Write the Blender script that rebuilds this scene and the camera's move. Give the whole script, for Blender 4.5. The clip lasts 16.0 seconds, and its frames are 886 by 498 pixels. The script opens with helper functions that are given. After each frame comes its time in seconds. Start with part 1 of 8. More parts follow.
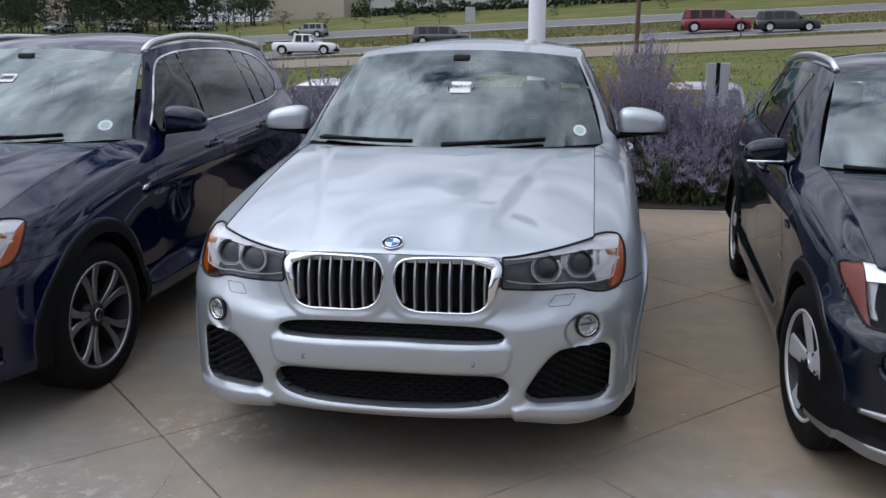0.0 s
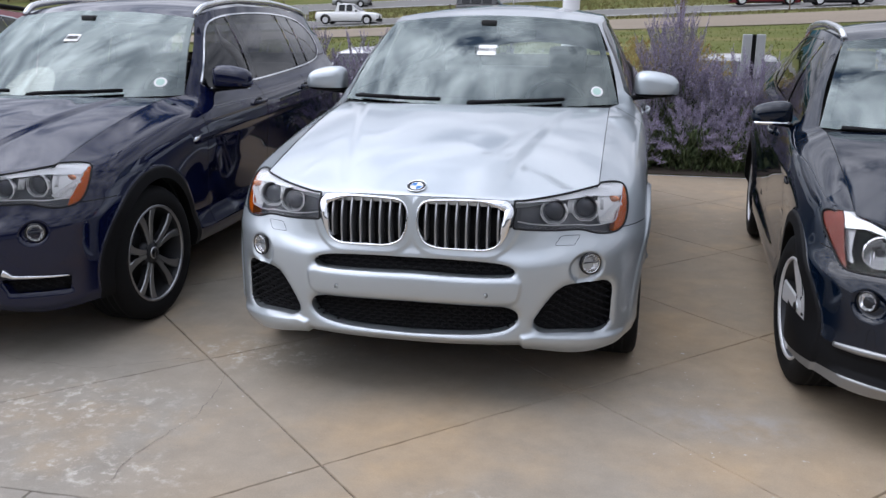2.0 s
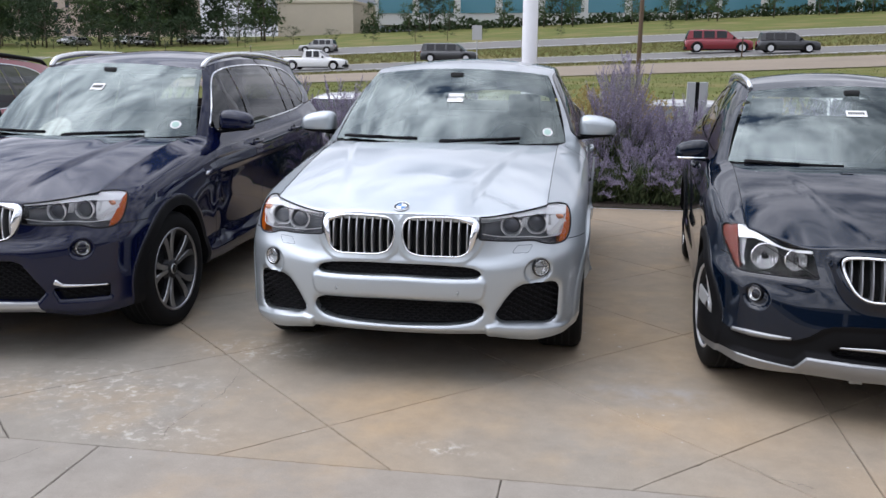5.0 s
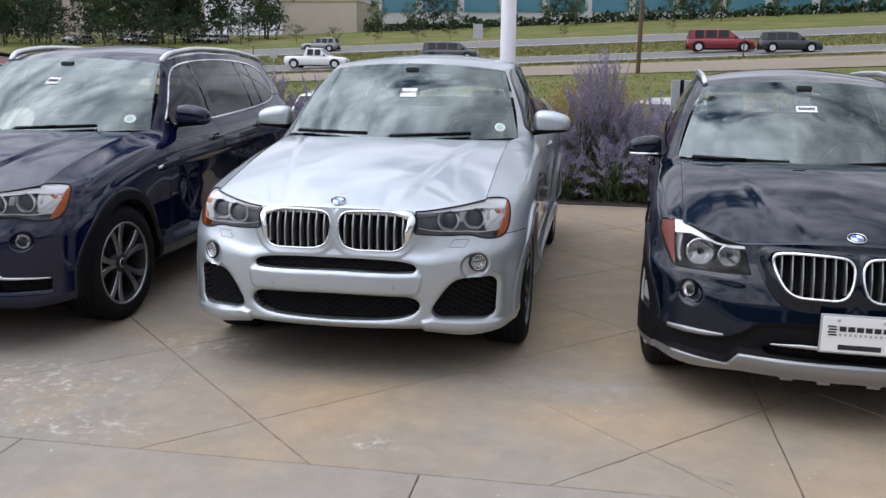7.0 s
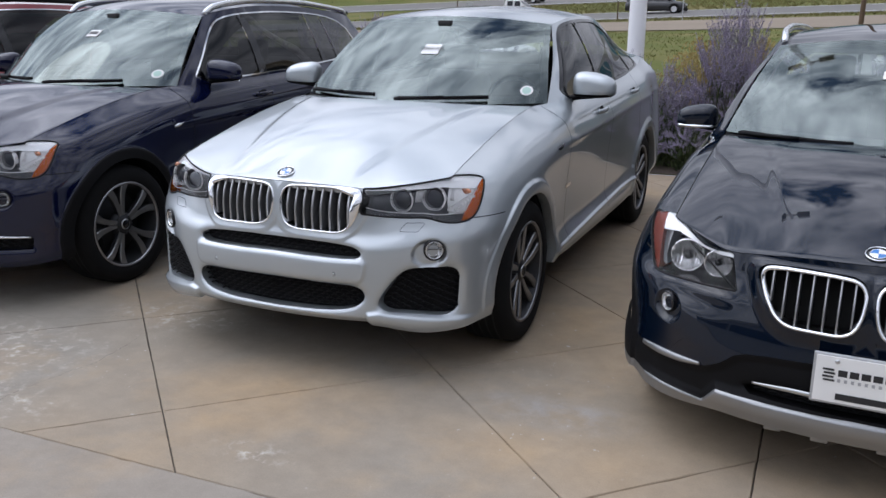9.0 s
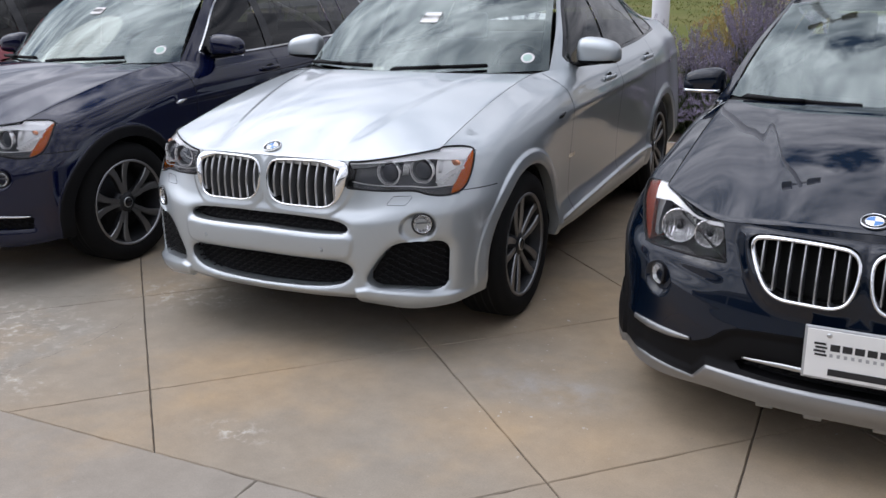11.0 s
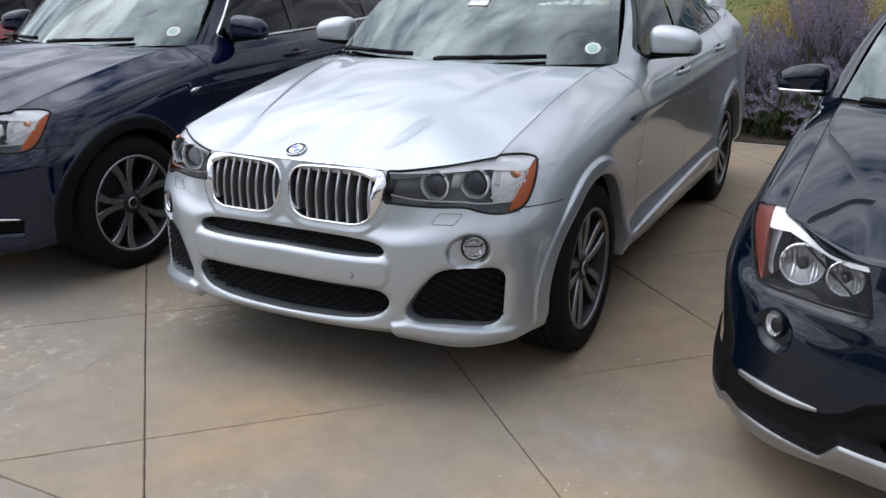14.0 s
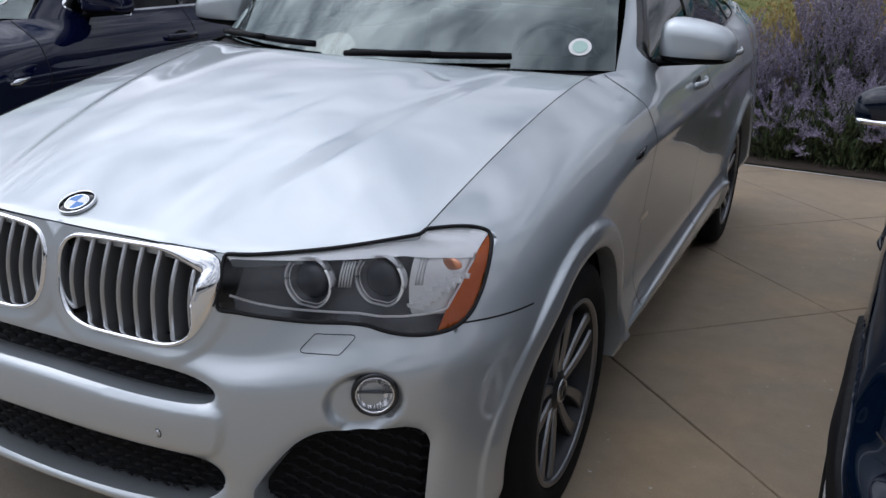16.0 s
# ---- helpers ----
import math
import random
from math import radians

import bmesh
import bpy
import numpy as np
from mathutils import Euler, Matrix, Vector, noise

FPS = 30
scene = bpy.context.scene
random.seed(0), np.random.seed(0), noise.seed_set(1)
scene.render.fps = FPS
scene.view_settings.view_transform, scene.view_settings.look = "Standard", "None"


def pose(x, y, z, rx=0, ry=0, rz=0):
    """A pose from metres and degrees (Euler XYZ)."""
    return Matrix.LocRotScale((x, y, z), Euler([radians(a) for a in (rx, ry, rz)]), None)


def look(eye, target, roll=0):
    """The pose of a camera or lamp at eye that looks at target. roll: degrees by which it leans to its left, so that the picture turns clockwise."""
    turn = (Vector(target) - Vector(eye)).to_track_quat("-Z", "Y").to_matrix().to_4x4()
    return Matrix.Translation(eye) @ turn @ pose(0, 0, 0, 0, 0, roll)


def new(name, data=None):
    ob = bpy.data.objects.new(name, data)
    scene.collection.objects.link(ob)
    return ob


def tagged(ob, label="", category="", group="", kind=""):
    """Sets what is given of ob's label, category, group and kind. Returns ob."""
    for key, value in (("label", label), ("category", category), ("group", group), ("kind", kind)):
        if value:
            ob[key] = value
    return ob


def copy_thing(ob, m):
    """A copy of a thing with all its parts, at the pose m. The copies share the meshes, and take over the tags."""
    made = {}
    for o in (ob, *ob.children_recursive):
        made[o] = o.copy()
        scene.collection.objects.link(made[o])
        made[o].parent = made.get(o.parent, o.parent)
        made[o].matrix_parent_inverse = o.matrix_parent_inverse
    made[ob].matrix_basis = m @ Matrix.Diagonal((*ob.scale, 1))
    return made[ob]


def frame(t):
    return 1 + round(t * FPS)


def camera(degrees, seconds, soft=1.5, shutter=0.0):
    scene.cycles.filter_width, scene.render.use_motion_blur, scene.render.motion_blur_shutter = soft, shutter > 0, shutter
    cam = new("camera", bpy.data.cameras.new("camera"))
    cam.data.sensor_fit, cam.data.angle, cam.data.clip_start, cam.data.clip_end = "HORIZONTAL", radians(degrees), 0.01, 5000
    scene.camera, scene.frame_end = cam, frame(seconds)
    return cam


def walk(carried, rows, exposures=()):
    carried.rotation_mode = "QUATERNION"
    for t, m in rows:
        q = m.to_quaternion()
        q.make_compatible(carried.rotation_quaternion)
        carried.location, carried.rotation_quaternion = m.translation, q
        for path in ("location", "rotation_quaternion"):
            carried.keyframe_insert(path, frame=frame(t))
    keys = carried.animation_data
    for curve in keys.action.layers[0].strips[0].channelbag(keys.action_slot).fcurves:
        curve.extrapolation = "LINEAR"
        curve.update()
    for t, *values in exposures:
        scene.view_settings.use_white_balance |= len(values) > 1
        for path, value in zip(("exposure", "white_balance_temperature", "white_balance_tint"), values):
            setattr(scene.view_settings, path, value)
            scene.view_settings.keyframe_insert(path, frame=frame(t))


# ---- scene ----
cam = camera(53.2, 16.0, soft=1.5)
PATH = [
    (0, (0.678, -3.755, 1.595), (0.364, -1.833, 1.141), -0.3),
    (0.5, (0.679, -3.762, 1.609), (0.359, -1.841, 1.156), -0.0),
    (1, (0.744, -3.777, 1.603), (0.375, -1.871, 1.123), 1.1),
    (1.5, (0.821, -3.865, 1.598), (0.411, -1.972, 1.099), 1.1),
    (2, (0.825, -4.124, 1.566), (0.426, -2.233, 1.052), 0.2),
    (2.5, (0.873, -4.381, 1.589), (0.462, -2.498, 1.056), -0.7),
    (3, (0.998, -4.666, 1.572), (0.551, -2.78, 1.079), -0.3),
    (3.5, (1.009, -4.838, 1.614), (0.572, -2.95, 1.123), -0.4),
    (4, (0.935, -4.963, 1.622), (0.58, -3.049, 1.164), -0.3),
    (6.3, (0.947, -5.008, 1.61), (0.626, -3.077, 1.2), 0.5),
    (6.5, (1.009, -4.993, 1.614), (0.685, -3.064, 1.199), 0.4),
    (7, (1.265, -4.924, 1.592), (0.928, -2.998, 1.171), 0.5),
    (7.5, (1.504, -4.731, 1.594), (1.06, -2.832, 1.149), 0.5),
    (8, (1.695, -4.438, 1.593), (1.188, -2.554, 1.154), 0.3),
    (8.5, (1.946, -4.221, 1.587), (1.297, -2.383, 1.138), 0.2),
    (8.7, (2.075, -4.119, 1.604), (1.354, -2.32, 1.11), 0.9),
    (10.8, (2.334, -3.828, 1.547), (1.491, -2.108, 0.972), -0.8),
    (11, (2.334, -3.832, 1.573), (1.493, -2.113, 0.992), -1.1),
    (11.5, (2.337, -3.841, 1.567), (1.508, -2.126, 0.956), -1.3),
    (12, (2.33, -3.83, 1.568), (1.513, -2.122, 0.924), -1.8),
    (12.5, (2.273, -3.829, 1.567), (1.415, -2.139, 0.928), -1.5),
    (13, (2.141, -3.779, 1.551), (1.246, -2.106, 0.919), -1.5),
    (13.5, (2.062, -3.564, 1.536), (1.161, -1.884, 0.93), -1.4),
    (14, (1.948, -3.312, 1.534), (1.069, -1.623, 0.924), -0.2),
    (14.5, (1.757, -3.074, 1.55), (0.984, -1.318, 0.983), -0.3),
    (15, (1.667, -2.774, 1.544), (0.947, -0.994, 0.983), -0.6),
    (15.5, (1.632, -2.43, 1.445), (0.8, -0.735, 0.787), 0.4),
    (16, (1.455, -2.037, 1.424), (0.664, -0.312, 0.794), 2.4),
]
EXPOSURES = [(0.0, -0.64, 5960, 12), (1.0, -0.34, 6010, 12), (2.0, -0.29, 6090, 12), (3.5, -0.07, 6170, 12), (7.0, -0.29, 6160, 12), (7.5, -0.24, 6150, 12), (8.5, -0.48, 6050, 12), (11.0, -0.38, 6280, 12), (13.0, -0.44, 6400, 12), (14.0, -0.38, 6180, 11), (14.5, -0.42, 6180, 10), (15.0, -0.70, 6030, 10), (15.5, -0.94, 6030, 10), (16.0, -0.75, 6060, 11)]
walk(cam, [(t, look(eye, target, roll)) for t, eye, target, roll in PATH], EXPOSURES)

# ---- world, sun, exposure ----
world = bpy.data.worlds.new("sky")
scene.world = world
world.use_nodes = True
wn, wl = world.node_tree.nodes, world.node_tree.links
wn.clear()
SUN_ELEVATION, SUN_AZIMUTH = radians(46), radians(-97)
sky = wn.new("ShaderNodeTexSky")
sky.sky_type = 'NISHITA'
sky.sun_disc = False
sky.sun_elevation, sky.sun_rotation = SUN_ELEVATION, SUN_AZIMUTH
coord = wn.new("ShaderNodeTexCoord")
flat = wn.new("ShaderNodeVectorMath")
flat.operation = 'MULTIPLY'
flat.inputs[1].default_value = (1, 1, 2.2)
cloud_noise = wn.new("ShaderNodeTexNoise")
cloud_noise.inputs["Scale"].default_value = 3.3
cloud_noise.inputs["Detail"].default_value = 7
cloud_noise.inputs["Roughness"].default_value = 0.60
cloud_noise.inputs["Distortion"].default_value = 0.7
cover = wn.new("ShaderNodeValToRGB")
cover.color_ramp.elements[0].position, cover.color_ramp.elements[1].position = 0.30, 0.43
shade_noise = wn.new("ShaderNodeTexNoise")
shade_noise.inputs["Scale"].default_value = 4.5
shade_noise.inputs["Detail"].default_value = 8
shade_noise.inputs["Roughness"].default_value = 0.6
cloud_tone = wn.new("ShaderNodeValToRGB")
cloud_tone.color_ramp.elements[0].position, cloud_tone.color_ramp.elements[1].position = 0.35, 0.68
cloud_tone.color_ramp.elements[0].color = (0.25, 0.27, 0.30, 1)
cloud_tone.color_ramp.elements[1].color = (1.0, 1.0, 1.0, 1)
lift = wn.new("ShaderNodeMix")
lift.data_type, lift.blend_type = 'RGBA', 'MULTIPLY'
lift.inputs["Factor"].default_value = 1
lift.inputs[7].default_value = (27, 27.2, 28.9, 1)
blend = wn.new("ShaderNodeMix")
blend.data_type = 'RGBA'
back = wn.new("ShaderNodeBackground")
back.inputs["Strength"].default_value = 0.085
wout = wn.new("ShaderNodeOutputWorld")
wl.new(coord.outputs["Generated"], flat.inputs[0])
wl.new(flat.outputs[0], cloud_noise.inputs["Vector"])
wl.new(flat.outputs[0], shade_noise.inputs["Vector"])
wl.new(cloud_noise.outputs["Fac"], cover.inputs[0])
wl.new(shade_noise.outputs["Fac"], cloud_tone.inputs[0])
wl.new(cloud_tone.outputs[0], lift.inputs[6])
wl.new(cover.outputs[0], blend.inputs["Factor"])
wl.new(sky.outputs[0], blend.inputs[6])
wl.new(lift.outputs[2], blend.inputs[7])
split = wn.new("ShaderNodeSeparateXYZ")
wl.new(coord.outputs["Generated"], split.inputs[0])
dome = wn.new("ShaderNodeMapRange")
dome.inputs["From Min"].default_value, dome.inputs["From Max"].default_value = 0.0, 1.0
dome.inputs["To Min"].default_value, dome.inputs["To Max"].default_value = 0.60, 1.45
wl.new(split.outputs["Z"], dome.inputs["Value"])
graded = wn.new("ShaderNodeVectorMath")
graded.operation = 'SCALE'
wl.new(blend.outputs[2], graded.inputs[0])
wl.new(dome.outputs[0], graded.inputs["Scale"])
# clouds are brighter on the sun's side of the sky
toward = wn.new("ShaderNodeVectorMath")
toward.operation = 'DOT_PRODUCT'
toward.inputs[1].default_value = (math.sin(SUN_AZIMUTH) * math.cos(SUN_ELEVATION), math.cos(SUN_AZIMUTH) * math.cos(SUN_ELEVATION), math.sin(SUN_ELEVATION))
wl.new(coord.outputs["Generated"], toward.inputs[0])
glow = wn.new("ShaderNodeMapRange")
glow.interpolation_type = 'SMOOTHSTEP'
glow.inputs["From Min"].default_value, glow.inputs["From Max"].default_value = 0.2, 1.0
glow.inputs["To Min"].default_value, glow.inputs["To Max"].default_value = 0.68, 1.62
wl.new(toward.outputs["Value"], glow.inputs["Value"])
sunward = wn.new("ShaderNodeVectorMath")
sunward.operation = 'SCALE'
wl.new(graded.outputs[0], sunward.inputs[0])
wl.new(glow.outputs[0], sunward.inputs["Scale"])
wl.new(sunward.outputs[0], back.inputs["Color"])
wl.new(back.outputs[0], wout.inputs["Surface"])

sun = new("sun", bpy.data.lights.new("sun", 'SUN'))
sun.data.energy, sun.data.angle, sun.data.color = 0.5, radians(36), (1.0, 0.95, 0.88)
sun_from = Vector((math.sin(SUN_AZIMUTH) * math.cos(SUN_ELEVATION), math.cos(SUN_AZIMUTH) * math.cos(SUN_ELEVATION), math.sin(SUN_ELEVATION)))
sun.matrix_world = look(sun_from * 60, (0, 0, 0))


# ---- materials ----
def material(name, base, rough=0.5, metal=0.0, coat=0.0, vary=0.0, grain=40.0, stain=0.0, stain_size=1.5, bump=0.0, spec=0.5, per_object=0.0, coat_rough=0.03):
    """A procedural surface: base colour with fine grain, broad stains, relief and a spread from piece to piece."""
    m = bpy.data.materials.new(name)
    m.use_nodes = True
    n, l = m.node_tree.nodes, m.node_tree.links
    p = n["Principled BSDF"]
    p.inputs["Base Color"].default_value = (*base, 1)
    p.inputs["Roughness"].default_value = rough
    p.inputs["Metallic"].default_value = metal
    p.inputs["Coat Weight"].default_value = coat
    p.inputs["Coat Roughness"].default_value = coat_rough
    p.inputs["Specular IOR Level"].default_value = spec
    if not (vary or stain or bump or per_object):
        return m
    tc = n.new("ShaderNodeTexCoord")
    fine = n.new("ShaderNodeTexNoise")
    fine.inputs["Scale"].default_value, fine.inputs["Detail"].default_value = grain, 5
    l.new(tc.outputs["Object"], fine.inputs["Vector"])
    value = n.new("ShaderNodeMath")
    value.operation = 'MULTIPLY_ADD'
    value.inputs[1].default_value, value.inputs[2].default_value = 2 * vary, 1 - vary
    l.new(fine.outputs["Fac"], value.inputs[0])
    last = value.outputs[0]
    if stain:
        broad = n.new("ShaderNodeTexNoise")
        broad.inputs["Scale"].default_value, broad.inputs["Detail"].default_value = 1 / stain_size, 4
        l.new(tc.outputs["Object"], broad.inputs["Vector"])
        s = n.new("ShaderNodeMath")
        s.operation = 'MULTIPLY_ADD'
        s.inputs[1].default_value, s.inputs[2].default_value = 2 * stain, 1 - stain
        l.new(broad.outputs["Fac"], s.inputs[0])
        x = n.new("ShaderNodeMath")
        x.operation = 'MULTIPLY'
        l.new(last, x.inputs[0])
        l.new(s.outputs[0], x.inputs[1])
        last = x.outputs[0]
    if per_object:
        oi = n.new("ShaderNodeObjectInfo")
        s = n.new("ShaderNodeMath")
        s.operation = 'MULTIPLY_ADD'
        s.inputs[1].default_value, s.inputs[2].default_value = 2 * per_object, 1 - per_object
        l.new(oi.outputs["Random"], s.inputs[0])
        x = n.new("ShaderNodeMath")
        x.operation = 'MULTIPLY'
        l.new(last, x.inputs[0])
        l.new(s.outputs[0], x.inputs[1])
        last = x.outputs[0]
    mul = n.new("ShaderNodeVectorMath")
    mul.operation = 'SCALE'
    mul.inputs[0].default_value = base
    l.new(last, mul.inputs["Scale"])
    l.new(mul.outputs[0], p.inputs["Base Color"])
    if bump:
        b = n.new("ShaderNodeBump")
        b.inputs["Strength"].default_value, b.inputs["Distance"].default_value = 0.6, bump
        l.new(fine.outputs["Fac"], b.inputs["Height"])
        l.new(b.outputs[0], p.inputs["Normal"])
    return m


def glass(name, tint, clear=0.9):
    """Thin window glass: a tinted clear pane with a sharp sheen."""
    m = bpy.data.materials.new(name)
    m.use_nodes = True
    n, l = m.node_tree.nodes, m.node_tree.links
    n.clear()
    t = n.new("ShaderNodeBsdfTransparent")
    t.inputs[0].default_value = (*tint, 1)
    g = n.new("ShaderNodeBsdfGlossy")
    g.inputs["Roughness"].default_value = 0.01
    g.inputs["Color"].default_value = (1, 1, 1, 1)
    f = n.new("ShaderNodeFresnel")
    f.inputs["IOR"].default_value = 1.52 + (1 - clear)
    mix = n.new("ShaderNodeMixShader")
    out = n.new("ShaderNodeOutputMaterial")
    l.new(f.outputs[0], mix.inputs[0])
    l.new(t.outputs[0], mix.inputs[1])
    l.new(g.outputs[0], mix.inputs[2])
    l.new(mix.outputs[0], out.inputs["Surface"])
    return m


SILVER = material("silver_paint", (0.438, 0.474, 0.494), 0.50, 0.78, 1.0, vary=0.05, grain=900)
SILVER.node_tree.nodes["Principled BSDF"].inputs["Coat IOR"].default_value = 2.0
NAVY = material("navy_paint", (0.0024, 0.0042, 0.0225), 0.50, 0.0, 1.0, vary=0.05, grain=900, spec=0.0)
NAVY.node_tree.nodes["Principled BSDF"].inputs["Coat IOR"].default_value = 1.53
MIDNIGHT = material("midnight_paint", (0.0014, 0.0046, 0.0125), 0.45, 0.0, 1.0, vary=0.05, grain=900, spec=0.0)
MIDNIGHT.node_tree.nodes["Principled BSDF"].inputs["Coat IOR"].default_value = 1.52
CHERRY = material("red_paint", (0.22, 0.012, 0.02), 0.32, 0.3, 1.0)
CHROME = material("chrome", (0.86, 0.87, 0.88), 0.06, 1.0)
SATIN = material("satin_metal", (0.55, 0.56, 0.57), 0.28, 1.0)
PLASTIC = material("black_plastic", (0.0055, 0.0055, 0.0062), 0.58, vary=0.1, grain=300, bump=0.0004, spec=0.12)
GLOSSBLACK = material("gloss_black", (0.010, 0.010, 0.012), 0.12)
RUBBER = material("tyre_rubber", (0.008, 0.008, 0.0085), 0.8, vary=0.15, grain=60, bump=0.0008, spec=0.15)
RIM = material("machined_alloy", (0.30, 0.30, 0.31), 0.30, 0.9, vary=0.05, grain=200)
MACHINED = material("machined_spoke", (0.30, 0.302, 0.308), 0.30, 0.85, vary=0.05, grain=200)
SPOKE = material("spoke_alloy", (0.21, 0.213, 0.220), 0.30, 0.85, vary=0.05, grain=200)
RIMDARK = material("grey_alloy", (0.03, 0.031, 0.034), 0.45, 0.4, spec=0.3)
GRILLEBLACK = material("intake_mesh", (0.005, 0.005, 0.006), 0.6, spec=0.15)
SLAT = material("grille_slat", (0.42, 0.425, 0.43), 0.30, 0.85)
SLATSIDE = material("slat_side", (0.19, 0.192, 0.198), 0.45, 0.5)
# near-white base puts the sky mirrored in the lamp chrome into the colour
BROW = material("brow_sky_white", (0.95, 0.955, 0.96), 0.30, 0.10, coat=1.0)
PROJECTOR = material("projector_glass", (0.050, 0.055, 0.070), 0.22)
BRUSHED = material("brushed_rail", (0.74, 0.745, 0.75), 0.24, 1.0)
WINDSHIELD = glass("windshield_glass", (0.55, 0.61, 0.58), 0.38)
WINDSHIELD.node_tree.nodes["Glossy BSDF"].inputs["Color"].default_value = (0.87, 0.98, 0.95, 1)
TINTED = glass("tinted_glass", (0.10, 0.11, 0.11), 1.09)
LENS = glass("clear_lens", (0.97, 0.97, 0.97), 1.28)
SHEENLENS = glass("sheen_lens", (0.98, 0.98, 0.98), 1.10)
BOWL = material("bright_bowl", (0.96, 0.96, 0.965), 0.18, 0.80)
REDMARKER = material("red_marker", (0.20, 0.040, 0.022), 0.25, spec=0.3)
BRIGHTALLOY = material("bright_alloy", (0.64, 0.64, 0.65), 0.38, 0.40, vary=0.04, grain=200)
AMBER = material("amber_reflector", (0.56, 0.120, 0.004), 0.25, spec=0.2)
CHIN = material("grey_chin", (0.30, 0.305, 0.31), 0.38, 0.85, vary=0.04, grain=300)
MESHBAR = material("mesh_bar", (0.010, 0.010, 0.011), 0.6, spec=0.12)
REFLECTOR = material("lamp_reflector", (0.82, 0.82, 0.83), 0.22, 0.9)
BEZEL = material("lamp_bezel", (0.085, 0.090, 0.102), 0.30)
INTERIOR = material("dark_interior", (0.016, 0.016, 0.016), 0.7, vary=0.1, grain=80)
LEATHER = material("dark_seat", (0.075, 0.071, 0.066), 0.6, vary=0.08, grain=60)
WHITE = material("white_paper", (0.80, 0.80, 0.78), 0.6)
INK = material("black_ink", (0.02, 0.02, 0.022), 0.6)
BLUE = material("emblem_blue", (0.02, 0.17, 0.50), 0.2, coat=1.0)
WHITEENAMEL = material("emblem_white", (0.80, 0.81, 0.82), 0.2, coat=1.0)
SEAL = material("rubber_seal", (0.008, 0.008, 0.009), 0.5, spec=0.2)
FLUTED = material("fluted_reflector", (0.94, 0.945, 0.95), 0.24, 0.25)
fn_, fl_ = FLUTED.node_tree.nodes, FLUTED.node_tree.links
flute = fn_.new("ShaderNodeTexWave")
flute.wave_type, flute.bands_direction, flute.wave_profile = 'BANDS', 'DIAGONAL', 'SAW'
flute.inputs["Scale"].default_value, flute.inputs["Distortion"].default_value = 16.0, 0.6
flute_place = fn_.new("ShaderNodeTexCoord")
flute_bump = fn_.new("ShaderNodeBump")
flute_bump.inputs["Strength"].default_value, flute_bump.inputs["Distance"].default_value = 0.9, 0.006
fl_.new(flute_place.outputs["Object"], flute.inputs["Vector"])
fl_.new(flute.outputs["Fac"], flute_bump.inputs["Height"])
fl_.new(flute_bump.outputs[0], fn_["Principled BSDF"].inputs["Normal"])
bn_, bl_ = BOWL.node_tree.nodes, BOWL.node_tree.links
bowl_flute = bn_.new("ShaderNodeTexWave")
bowl_flute.wave_type, bowl_flute.bands_direction = 'BANDS', 'X'
bowl_flute.inputs["Scale"].default_value, bowl_flute.inputs["Distortion"].default_value = 26.0, 1.5
bowl_place = bn_.new("ShaderNodeTexCoord")
bowl_bump = bn_.new("ShaderNodeBump")
bowl_bump.inputs["Strength"].default_value, bowl_bump.inputs["Distance"].default_value = 0.8, 0.004
bl_.new(bowl_place.outputs["Object"], bowl_flute.inputs["Vector"])
bl_.new(bowl_flute.outputs["Fac"], bowl_bump.inputs["Height"])
bl_.new(bowl_bump.outputs[0], bn_["Principled BSDF"].inputs["Normal"])
PALEAMBER = material("amber_bulb_reflection", (0.62, 0.26, 0.14), 0.2, 0.3, coat=1.0)
GUIDE = material("light_guide_grey", (0.30, 0.305, 0.31), 0.25, 0.4, coat=1.0)
ACCENT = material("dull_accent_metal", (0.34, 0.345, 0.35), 0.38, 0.9, vary=0.05, grain=200)
HEADLINER = material("grey_headlining", (0.30, 0.295, 0.28), 0.85, vary=0.05, grain=60)
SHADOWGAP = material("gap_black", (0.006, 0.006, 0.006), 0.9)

# ---- building helpers ----
def mesh_object(name, verts, faces, mat, parent=None, label="", smooth=True):
    me = bpy.data.meshes.new(name)
    me.from_pydata([tuple(map(float, v)) for v in verts], [], [tuple(map(int, f)) for f in faces])
    me.validate()
    me.update()
    if smooth:
        me.polygons.foreach_set("use_smooth", [True] * len(me.polygons))
    me.materials.append(mat)
    ob = new(name, me)
    if parent is not None:
        ob.parent = parent
    if label:
        ob["label"] = label
    return ob


def part(name, bm, mat, parent=None, label="", smooth=False):
    """Links a bmesh as one mesh object under a thing or a part."""
    me = bpy.data.meshes.new(name)
    bm.normal_update()
    bm.to_mesh(me)
    bm.free()
    if smooth:
        me.polygons.foreach_set("use_smooth", [True] * len(me.polygons))
    me.materials.append(mat)
    ob = new(name, me)
    if parent is not None:
        ob.parent = parent
    if label:
        ob["label"] = label
    return ob


def shared(name, me, parent, m):
    """Another object on the same mesh, at the pose m under its parent."""
    ob = new(name, me)
    ob.parent = parent
    ob.matrix_basis = m
    return ob


def empty(name, m):
    ob = new(name)
    ob.matrix_basis = m
    return ob


def box_bm(x0, x1, y0, y1, z0, z1, bevel=0.0, segments=2):
    bm = bmesh.new()
    bmesh.ops.create_cube(bm, size=1)
    for v in bm.verts:
        v.co = Vector((x0 + (v.co.x + .5) * (x1 - x0), y0 + (v.co.y + .5) * (y1 - y0), z0 + (v.co.z + .5) * (z1 - z0)))
    if bevel:
        bmesh.ops.bevel(bm, geom=bm.edges[:], offset=bevel, segments=segments, affect='EDGES', profile=0.6)
    return bm


